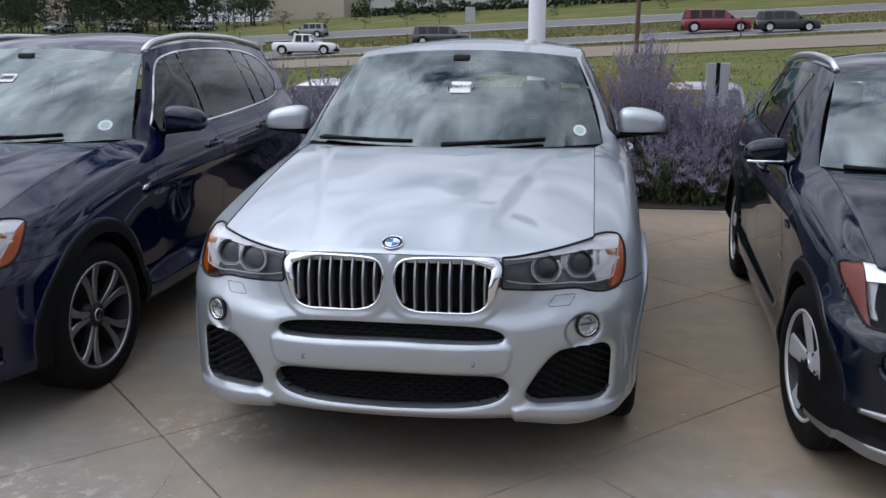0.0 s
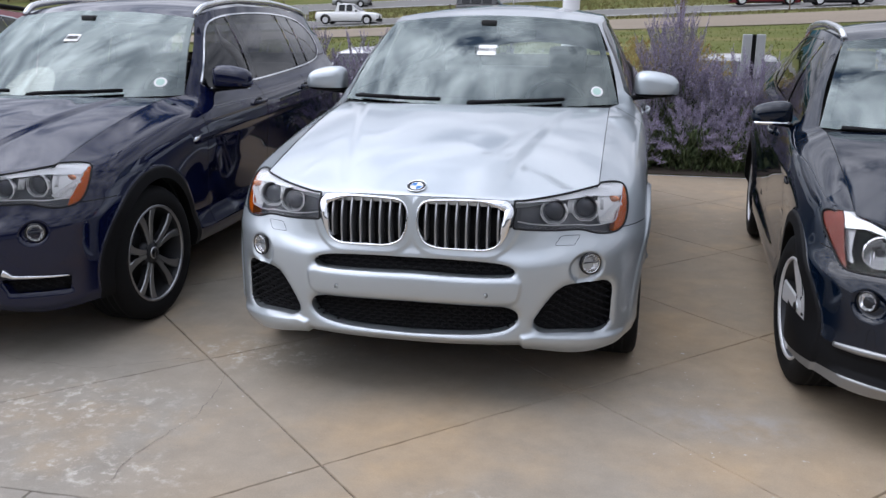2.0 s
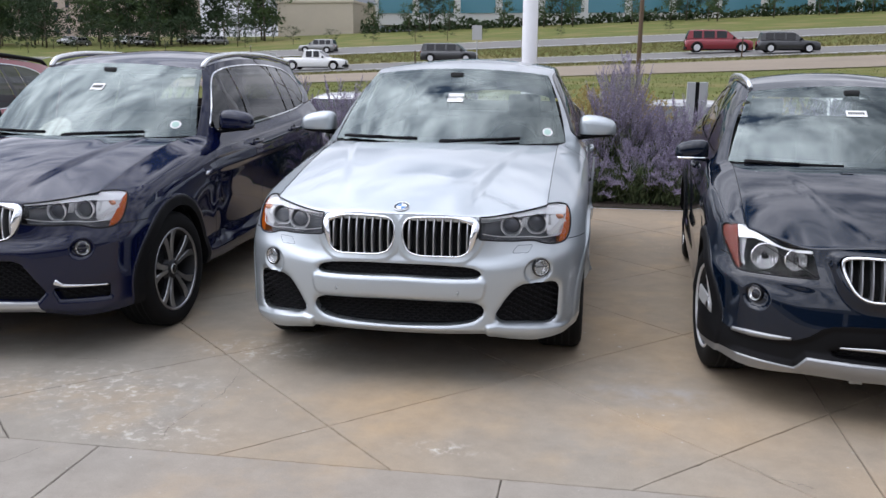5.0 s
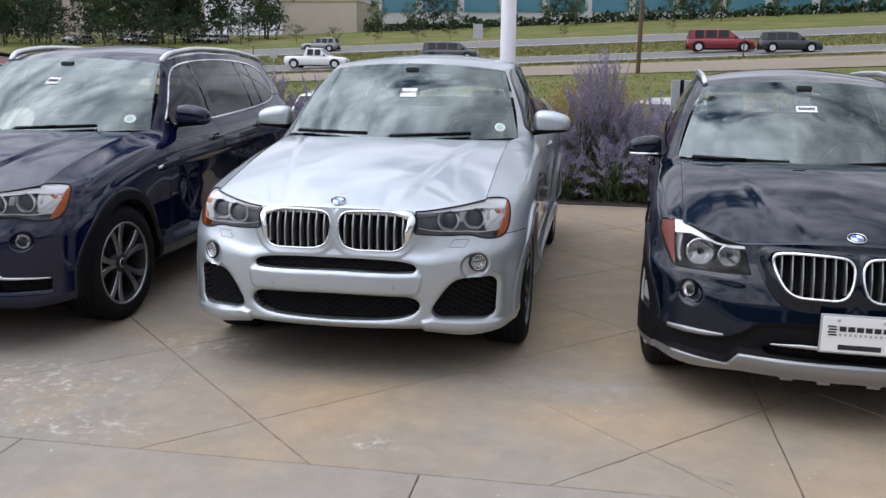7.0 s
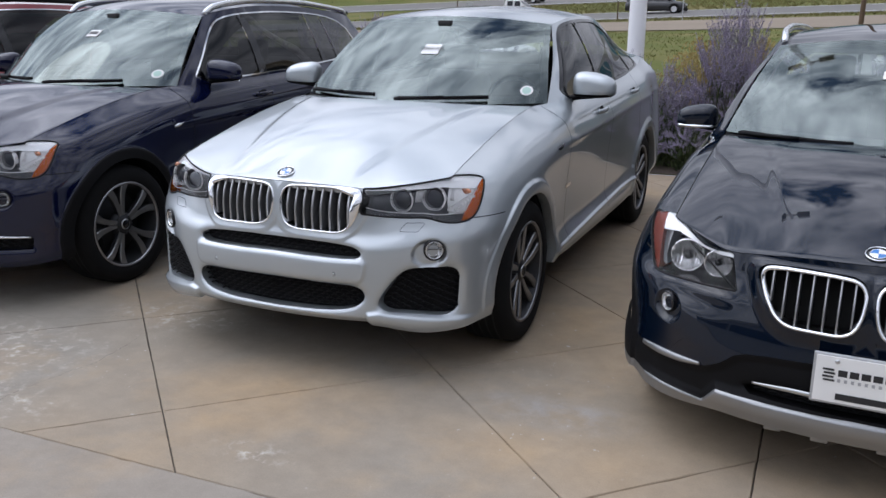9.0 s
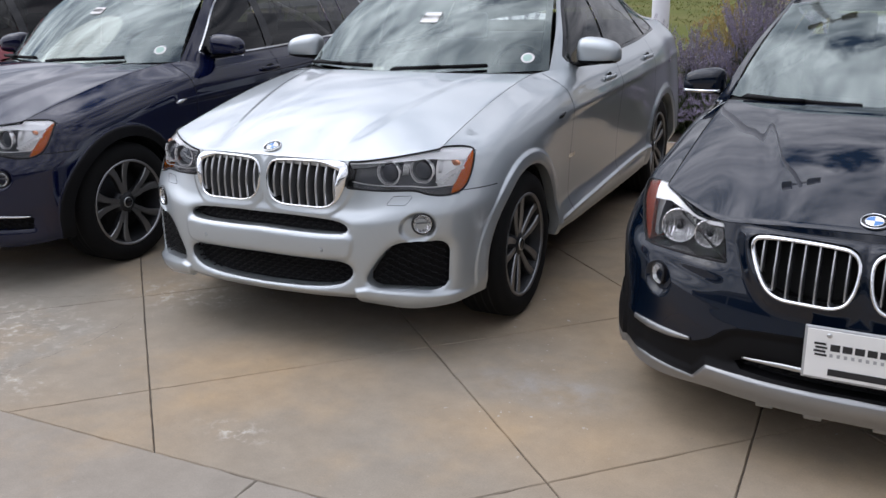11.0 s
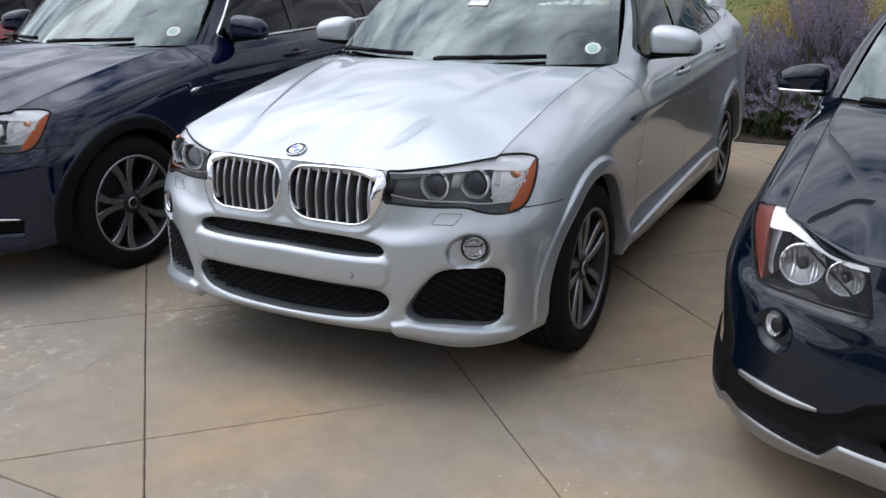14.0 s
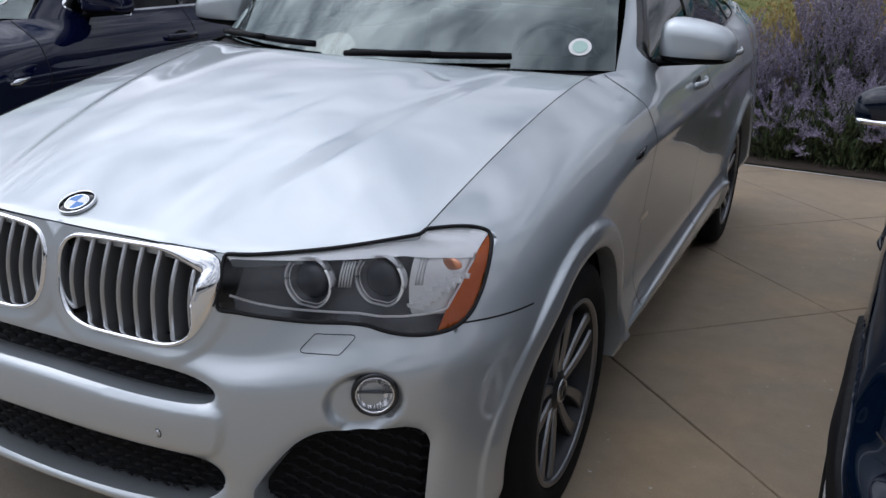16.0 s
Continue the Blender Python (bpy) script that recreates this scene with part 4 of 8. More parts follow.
def ragged(lo, hi, seed):
    """The edges of a slab with small chips and waves."""
    rng = np.random.RandomState(seed)
    low, high = [], []
    for i in range(len(lo)):
        a, b, c, d = (np.array(q, float) for q in (lo[i - 1], lo[i], hi[i - 1], hi[i]))
        length = np.linalg.norm(b - a)
        if length < 1e-6:
            continue
        side = np.array((-(b - a)[1], (b - a)[0])) / length
        m = max(1, int(length / 0.045))
        for j in range(m):
            t = j / m
            chip = 0.0 if j == 0 else rng.normal(0, 0.0012) + (0.006 * rng.uniform() if rng.uniform() < 0.07 else 0.0)
            low.append(tuple(a + (b - a) * t + side * max(chip, -0.002) * 0.5))
            high.append(tuple(c + (d - c) * t + side * max(chip, -0.003)))
    return low, high


def slab(poly, gap=0.0024):
    """A concrete slab with eased edges; its sides keep half a joint's width back."""
    if len(poly) < 3 or abs(area(poly)) < 0.01:
        return
    if area(poly) < 0:
        poly = poly[::-1]
    inner = []
    k = len(poly)
    for shrink in (gap, gap + 0.003):
        q = list(poly)
        for i in range(k):
            (ax, ay), (bx, by) = poly[i - 1], poly[i]
            ln = math.hypot(bx - ax, by - ay)
            if ln < 1e-4:
                continue
            nx, ny = (by - ay) / ln, -(bx - ax) / ln
            q = clip(q, nx, ny, nx * ax + ny * ay - shrink)
        inner.append(q)
    lo, hi = inner
    if len(lo) != len(hi) or len(lo) < 3:
        return
    mx, my = sum(q[0] for q in lo) / len(lo), sum(q[1] for q in lo) / len(lo)
    if abs(mx) < 4.5 and -5.5 < my < 3.0:
        lo, hi = ragged(lo, hi, int(abs(mx * 131 + my * 977)))
    k = len(lo)
    v = [(x, y, -0.011) for x, y in lo] + [(x, y, -0.004) for x, y in lo] + [(x, y, 0.0) for x, y in hi]
    f = [(i, (i + 1) % k, k + (i + 1) % k, k + i) for i in range(k)] + [(k + i, k + (i + 1) % k, 2 * k + (i + 1) % k, 2 * k + i) for i in range(k)] + [tuple(2 * k + i for i in range(k))]
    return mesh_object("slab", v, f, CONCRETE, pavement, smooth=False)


pavement = new("pavement")
tagged(pavement, "worn concrete slabs laid in a diamond pattern", "pavement", kind="structure")
SIDE = 1.70
for i in range(-9, 10):
    for j in range(-9, 10):
        s0, s1, d0, d1 = 0.10 + SIDE * i, 0.10 + SIDE * (i + 1), -1.22 + SIDE * j, -1.22 + SIDE * (j + 1)
        diamond = [((s - d) / 2, (s + d) / 2) for s, d in ((s0, d0), (s1, d0), (s1, d1), (s0, d1))]
        q = clip(clip(clip(clip(diamond, 0, -1, 1.785), 0, 1, BED_Y), 1, 0, 10.2), -1, 0, 10.2)
        slab(clip(q, 1, 0, 2.08))
        slab(clip(q, -1, 0, -2.08))
for i in range(-6, 6):
    for y1, y0 in ((-1.785, -5.2), (-5.2, -8.6)):
        x0 = 0.63 + 1.72 * i
        slab([(x0, y0), (x0 + 1.72, y0), (x0 + 1.72, y1), (x0, y1)])


def crack(points, seed, width=0.005):
    """A hairline crack that wanders between the given places."""
    rng = np.random.RandomState(seed)
    q = np.array(points, float)
    t = np.linspace(0, 1, 40)
    line = np.stack([np.interp(t, np.linspace(0, 1, len(q)), q[:, k]) for k in (0, 1)], -1)
    walkoff = np.cumsum(rng.normal(0, 0.006, (40, 2)), 0)
    walkoff -= np.outer(t, walkoff[-1])
    line += walkoff
    w = width * rng.uniform(0.3, 1.0, 40) * np.clip(np.minimum(t, 1 - t) * 8, 0.15, 1)
    tn = np.gradient(line, axis=0)
    nn = np.stack([-tn[:, 1], tn[:, 0]], -1) / (np.linalg.norm(tn, axis=1)[:, None] + 1e-9)
    v = [(x, y, 0.0025) for x, y in line - nn * w[:, None]] + [(x, y, 0.0025) for x, y in line + nn * w[:, None]]
    f = [(i, i + 1, 41 + i, 40 + i) for i in range(39)]
    return mesh_object("crack", v, f, CRACKDIRT, pavement, smooth=False)


crack([(-0.89, -0.70), (-0.84, -1.1), (-0.88, -1.45), (-0.87, -1.77)], 1, 0.0013)
crack([(-1.28, -1.80), (-1.42, -2.05), (-1.40, -2.30)], 2, 0.0020)
crack([(-1.05, -0.52), (-1.5, -0.75), (-2.1, -0.70)], 3, 0.0012)
crack([(1.60, -1.50), (1.85, -1.68)], 5, 0.0014)



def blob(p, cx, cz, r):
    return np.hypot(np.abs(p[:, 0]) - cx, p[:, 2] - cz) - r


def in_front(p, d, limit=-0.30):
    return np.where(p[:, 1] < limit, d, 9.0)


def outline(poly, round_by=0.008, limit=-0.30):
    return lambda p: in_front(p, polygon_distance(np.abs(p[:, 0]), p[:, 2], poly, round_by), limit)


def side_outline(poly, round_by=0.02):
    return lambda p: polygon_distance(p[:, 1], p[:, 2], poly, round_by)


def lamp_outlines(c):
    """The headlamp and the pieces that show behind its lens."""
    whole = c["lamp_poly"]
    pieces = [(q, lambda p, f=c[k]: np.maximum(f(p), whole(p))) for q, k in (("lamp_amber", "amber_zone"), ("lamp_brow", "brow_zone"), ("lamp_bright", "bright_zone"))]
    return pieces + [("lamp", whole)]


def ribbon(shape, relief, s, v, width=0.004, lift=0.0012):
    """A thin dark shut line on the body along places (s, v)."""
    s, v = np.asarray(s, float), np.asarray(v, float)
    p = shape.at(s, v)
    ps, pv = shape.at(s + 0.002, v) - p, shape.at(s, np.clip(v + 0.004, 0, 1)) - p
    n = np.cross(ps, pv)
    n /= np.linalg.norm(n, axis=1)[:, None] + 1e-12
    p = p + n * (relief(p) + lift)[:, None]
    t = np.gradient(p, axis=0)
    w = np.cross(n, t)
    w /= np.linalg.norm(w, axis=1)[:, None] + 1e-12
    verts = np.concatenate([p - w * width / 2, p + w * width / 2])
    k = len(p)
    return verts, [(i, i + 1, k + i + 1, k + i) for i in range(k - 1)]


def level(shape, s, z):
    """v at which the body reaches the height z above the outline place s."""
    v = np.linspace(0, 1, 120)
    out = []
    for a, b in zip(np.atleast_1d(s), np.broadcast_to(z, np.shape(np.atleast_1d(s)))):
        h = shape.at(np.full(120, a), v)[:, 2]
        out.append(np.interp(b, np.maximum.accumulate(h), v))
    return np.array(out)


def bowl_eye(lamp, x, y, z, r):
    """A clear round headlamp bowl: bright dish, bulb cap, thin ring."""
    v, f = lathe([(0.004, 0.045), (r * 0.5, 0.036), (r * 0.85, 0.014), (r * 0.95, 0.004), (r * 0.97, -0.004), (r * 1.04, -0.006), (r * 1.08, 0.004)], 36, 'y')
    dish = mesh_object("lamp_bowl", v + np.array((x, y, z)), f, BOWL, lamp)
    v, f = lathe([(0.0, -0.004), (r * 0.24, -0.002), (r * 0.30, 0.012), (r * 0.2, 0.04)], 24, 'y')
    mesh_object("bulb_cap", v + np.array((x, y, z)), f, GLOSSBLACK, dish)


def projector(root_lamp, x, y, z, r, mat_ring=REFLECTOR):
    """A headlamp eye: twin bright rings open at the brow, dark bowl, glass ball."""
    a = np.linspace(-1.22 * np.pi, 0.22 * np.pi, 41)
    for k, fat, back in ((1.0, 0.0026, 0.0), (0.90, 0.0014, 0.006)):
        ring = np.stack([k * r * np.cos(a), back + 0 * a, np.maximum(k * r * np.sin(a), -0.93 * k * r)], -1)
        v, f = tube(ring, fat, 6)
        mesh_object("light_ring", v + np.array((x, y, z)), f, WHITEENAMEL, root_lamp)
    v, f = lathe([(r * 0.97, 0.002), (r * 0.93, 0.012), (r * 0.90, 0.03)], 36, 'y')
    mesh_object("ring_tube", v + np.array((x, y, z)), f, mat_ring, root_lamp)
    v, f = lathe([(r * 0.92, 0.014), (r * 0.72, 0.018), (r * 0.70, 0.03)], 36, 'y')
    mesh_object("projector_bowl", v + np.array((x, y, z)), f, BEZEL, root_lamp)
    prof = [(r * 0.72 * math.sin(a), 0.02 - r * 0.34 * math.cos(a)) for a in np.linspace(0, math.pi / 2, 8)]
    v, f = lathe(prof, 32, 'y')
    mesh_object("projector_lens", v + np.array((x, y, z)), f, PROJECTOR, root_lamp)


def headlamp(c, root, p, n, faces, region, nose):
    """A headlamp behind a clear lens, with its eyes, brow and amber side marker, on each flank."""
    lv, lf = take(p, faces)
    for side in (1, -1):
        lamp = new("headlight")
        lamp.parent = root
        lamp.matrix_basis = Matrix.Diagonal((side, 1, 1, 1))
        mesh_object("lens", lv, lf, LENS if c.get("bowls") else SHEENLENS, lamp)
        depth = np.array((-0.020, 0.060, 0.0)) * c.get("lamp_depth", 1.0)
        for name, mat, push, word in (("lamp", c.get("housing_mat", BEZEL), 1.0, "housing"), ("lamp_amber", c.get("amber_mat", AMBER), 0.10, "side_marker"), ("lamp_brow", BROW, 0.12, "light_brow"), ("lamp_bright", c.get("guide_mat", FLUTED), 0.32, "reflector")):
            zf = lf[region == name]
            if not len(zf):
                continue
            how = push * np.ones(len(lv))
            if name == "lamp_brow":
                how = 0.05 + 4.5 / c.get("lamp_depth", 1.0) * np.clip(-c["brow_zone"](lv), 0, 0.035)
            zv, zq = take(lv + np.outer(how, depth), zf)
            wv, wf = flange(zv, rim_edges(zq), depth * (1.02 - (0.14 if name == "lamp_brow" else push)))
            ob = mesh_object(word, zv, zq, mat, lamp)
            if push < 1:
                mesh_object("step", wv, wf, mat, ob)
        wv, wf = flange(lv, rim_edges(lf), depth)
        mesh_object("housing_wall", wv, wf, GLOSSBLACK if c.get("bowls") else REFLECTOR, lamp)
        ring = lv[rim_loop(lf)]
        along = np.concatenate([[0], np.cumsum(np.linalg.norm(np.diff(ring, axis=0), axis=1))])
        ring = np.stack([np.interp(np.arange(0, along[-1], 0.006), along, ring[:, k]) for k in range(3)], -1)
        ring = (np.roll(ring, 1, 0) + 2 * ring + np.roll(ring, -1, 0)) / 4
        sv, sf = tube(ring, 0.0042, 6, closed=True)
        mesh_object("seal", sv, sf, SEAL, lamp)
        if c.get("indicator"):
            bx, bz = c["indicator"]
            by = float(nose(np.array([bx]), np.array([bz]))[0]) + 0.018
            # amber ellipsoid shaped and coloured as the bulb's orange reflection in the lamp
            prof = [(0.013 * math.sin(a), -0.006 * math.cos(a)) for a in np.linspace(0, math.pi, 9)]
            gv, gf = lathe(prof, 16, 'y')
            mesh_object("indicator_bulb_reflection", gv * np.array((2.0, 1.0, 1.0)) + np.array((bx, by, bz)), gf, PALEAMBER, lamp)
            # stepped teeth that climb across the bright reflector
            for k in range(8):
                rx, rz = 0.722 + 0.0082 * k, 0.770 + 0.0072 * k
                ry = float(nose(np.array([rx + 0.012]), np.array([rz]))[0]) + 0.010
                wv = np.array([(rx, ry - 0.004, rz - 0.007), (rx + 0.030, ry + 0.006, rz - 0.011), (rx + 0.026, ry + 0.004, rz + 0.003), (rx - 0.001, ry - 0.007, rz + 0.0015), (rx + 0.004, ry + 0.014, rz - 0.003), (rx + 0.030, ry + 0.016, rz - 0.003)])
                mesh_object("reflector_tooth", wv, [(0, 1, 2, 3), (3, 2, 5, 4), (1, 0, 4, 5), (0, 3, 4), (2, 1, 5)], BROW, lamp, smooth=False)
            # fluted chrome web between the eyes and beside the outer one
            for x0, n_ribs, z0, z1 in ((0.600, 5, 0.800, 0.848), (0.726, 3, 0.802, 0.850)):
                for k in range(n_ribs):
                    rx = x0 + 0.0048 * k
                    zs = np.linspace(z0, z1, 5)
                    ry = nose(np.full(5, rx), zs) + 0.022
                    wv, wf = tube(np.stack([np.full(5, rx), ry, zs], -1), 0.0021, 5)
                    mesh_object("reflector_rib", wv, wf, FLUTED, lamp)
        for x, z, r in c["eyes"]:
            (bowl_eye if c.get("bowls") else projector)(lamp, x, float(nose(np.array([x]), np.array([z]))[0]) + c.get("eye_in", 0.018), z, r)
        if c["lamp_line"] is not None:
            q = np.array(c["lamp_line"], float)
            t = np.linspace(0, 1, 46)
            lx, lz = np.interp(t, np.linspace(0, 1, len(q)), q[:, 0]), np.interp(t, np.linspace(0, 1, len(q)), q[:, 1])
            tv, tf = tube(np.stack([lx, nose(lx, lz) + 0.010, lz], -1), 0.0027, 6)
            mesh_object("trim_line", tv, tf, BROW, lamp)


def recess(c, root, name, p, faces, depth, mat, wall, label="", holes=True):
    """An opening in the nose: side walls and a dark honeycomb set back."""
    v, f = take(p, faces)
    shift = np.array((0, depth, 0))
    rim = rim_edges(f)
    rim = rim[~((v[rim][:, 0, 0] < 1e-4) & (v[rim][:, 1, 0] < 1e-4))]
    wv, wf = flange(v, rim, shift)
    both(name + "_wall", wv, wf, wall, root)
    return both(name, v + shift, f, mat, root, label)


def honeycomb(root, poly, round_by, nose, back, mat, cell=0.026, mirror_it=True):
    """Hexagon bars of an intake grille, all round a front-view outline."""
    pieces = []
    poly = np.asarray(poly, float)
    x0, x1, z0, z1 = poly[:, 0].min(), poly[:, 0].max(), poly[:, 1].min(), poly[:, 1].max()
    rows = int((z1 - z0) / (cell * 0.55)) + 1
    for r in range(rows):
        z = z0 + r * cell * 0.55
        xs = np.arange(max(x0, 0.0) + (cell * 0.9 if r % 2 else 0), x1, cell * 1.8)
        if not len(xs):
            continue
        ok = polygon_distance(xs, np.full(len(xs), z), poly, round_by) < -0.008
        ys = nose(xs, np.full(len(xs), z)) + back
        for x, y, good in zip(xs, ys, ok):
            if good:
                w = cell * 0.52
                pts = [(x - w * 1.5, y, z), (x - w * 0.5, y, z + 0.006), (x + w * 0.5, y, z + 0.006), (x + w * 1.5, y, z)]
                pieces.append(tube(pts, 0.0035, 4))
    if not pieces:
        return
    v, f = joined(*pieces)
    both("grille_mesh", v, f, mat, root)


def kidney(c, root, p, faces, nose):
    """The two upright-slatted grilles: chrome frame, slats, dark backing."""
    poly, r = c["kidney"], c["kidney_round"]
    for side in (1, -1):
        g = new("kidney_grille")
        g.parent = root
        g.matrix_basis = Matrix.Diagonal((side, 1, 1, 1))
        v, f = take(p, faces)
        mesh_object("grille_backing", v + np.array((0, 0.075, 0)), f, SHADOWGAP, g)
        wv, wf = flange(v, rim_edges(f), np.array((0, 0.075, 0)))
        mesh_object("grille_wall", wv, wf, PLASTIC, g)
        loop = contour_loop(poly, r, nose, 140) - np.array((0, c.get("kidney_out", 0.0), 0))
        ctr = loop.mean(0)
        outer = smoothstep(0.60, 0.98, (loop[:, 0] - loop[:, 0].min()) / np.ptp(loop[:, 0])) * smoothstep(0.0, 0.5, (loop[:, 2] - loop[:, 2].min()) / np.ptp(loop[:, 2]))
        fat = c["frame_width"] * (1 + c["frame_outer"] * outer)
        inward = ctr - loop
        inward /= np.linalg.norm(inward, axis=1)[:, None]
        # a flat-faced rounded band
        tn = np.roll(loop, -1, 0) - np.roll(loop, 1, 0)
        tn /= np.linalg.norm(tn, axis=1)[:, None]
        inw = np.cross(tn, (0, -1, 0))
        inw /= np.linalg.norm(inw, axis=1)[:, None]
        if (inw * inward).sum() < 0:
            inw = -inw
        out = np.array((0, -1, 0))
        prof = [(0.0015, 0.012), (-0.002, -0.004), (0.15, -0.011), (0.55, -0.013), (0.9, -0.007), (1.0, 0.004), (1.0, 0.035)]
        rings = []
        for a, b in prof:
            off = a if abs(a) < 0.1 else a * fat[:, None]
            # the outer end stands forward and slopes back to the headlamp
            fore = c["frame_fore"] * outer * smoothstep(-0.1, 0.9, a) + c["frame_fore"] * 0.15 * outer
            rings.append(loop + inw * off + np.stack([0 * fore, b - fore, 0 * fore], -1))
        k, m = len(prof), len(loop)
        fv = np.stack(rings, 1).reshape(-1, 3)
        ff = [((i * k + q), (i * k + q + 1), (((i + 1) % m) * k + q + 1), (((i + 1) % m) * k + q)) for i in range(m) for q in range(k - 1)]
        mesh_object("frame", fv, ff, CHROME, g)
        x0, x1 = loop[:, 0].min(), loop[:, 0].max()
        for i in range(c["slats"]):
            x = x0 + (x1 - x0 - c["frame_width"] * c["frame_outer"] * 0.8) * (i + 0.9) / (c["slats"] + 0.8)
            zs = np.linspace(loop[:, 2].min(), loop[:, 2].max(), 60)
            ok = polygon_distance(np.full(60, x), zs, poly, r) < -0.004
            if ok.sum() < 4:
                continue
            zs = np.linspace(zs[ok].min(), zs[ok].max(), 14)
            y = nose(np.full(14, x), zs) - c.get("kidney_out", 0.0)
            bulge = -0.015 * np.sin(np.linspace(0, np.pi, 14))
            sv, sf, w = [], [], c["slat_w"]
            for q in range(14):
                yy = y[q] + 0.008 + bulge[q]
                for dx, dy in ((-w, 0.060), (-w, 0.004), (-w * 0.55, 0.0), (w * 0.55, 0.0), (w, 0.004), (w, 0.060)):
                    sv.append((x + dx, yy + dy, zs[q]))
            for q in range(13):
                for e in range(5):
                    sf.append((q * 6 + e, q * 6 + e + 1, q * 6 + e + 7, q * 6 + e + 6))
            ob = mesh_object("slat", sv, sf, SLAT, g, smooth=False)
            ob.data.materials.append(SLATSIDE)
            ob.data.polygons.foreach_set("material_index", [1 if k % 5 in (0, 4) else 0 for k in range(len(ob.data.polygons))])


def fog_lamp(c, root, nose):
    x, z, r = c["fog"]
    y = float(nose(np.array([x]), np.array([z]))[0]) + c['fog_in']
    for side in (1, -1):
        g = new("fog_light")
        g.parent = root
        g.matrix_basis = pose(side * x, y + 0.012, z, 0, 0, side * c["fog_turn"])
        v, f = lathe([(r * 1.14, 0.02), (r * 1.14, -0.004), (r * 1.06, -0.010), (r * 0.96, -0.006), (r * 0.93, 0.01)], 36, 'y')
        mesh_object("bezel", v, f, GLOSSBLACK, g)
        bare = c.get("bowls")
        if not bare:
            v, f = lathe([(r * 0.95, -0.004), (r * 0.92, -0.008), (r * 0.87, -0.005), (r * 0.80, 0.008)], 36, 'y')
            mesh_object("lamp_ring", v, f, CHROME, g)
        v, f = lathe([(0, 0.016), (r * 0.4, 0.013), (r * 0.75, 0.005), (r * 0.95, -0.002)], 32, 'y')
        mesh_object("reflector", v, f, BOWL, g)
        if not bare:
            part("shade_bar", box_bm(-r * 0.85, r * 0.85, -0.001, 0.010, r * 0.02, r * 0.11, 0.002, 1), BEZEL, g)
        v, f = lathe([(0, -0.006), (r * 0.5, -0.005), (r * 0.96, -0.001)], 32, 'y')
        mesh_object("lens", v, [q[::-1] for q in f], LENS, g)


def wiper(root, screen, a0, a1, b0, b1):
    """A wiper arm and blade lying at the foot of the windscreen."""
    t = np.linspace(0, 1, 14)
    pts = screen(a0 + (a1 - a0) * t, b0 + (b1 - b0) * t) + np.array((0, -0.018, 0.014))
    v, f = tube(pts, 0.009, 6, squash=(0.8, 1.3))
    blade = mesh_object("wiper", v, f, PLASTIC, root)
    t = np.linspace(0, 0.55, 8)
    pts = screen(a0 + (a1 - a0) * t, b0 - 0.03 + (b1 - b0 + 0.03) * t) + np.array((0, -0.034, 0.028))
    v, f = tube(pts, 0.010, 6)
    mesh_object("wiper_arm", v, f, PLASTIC, blade)


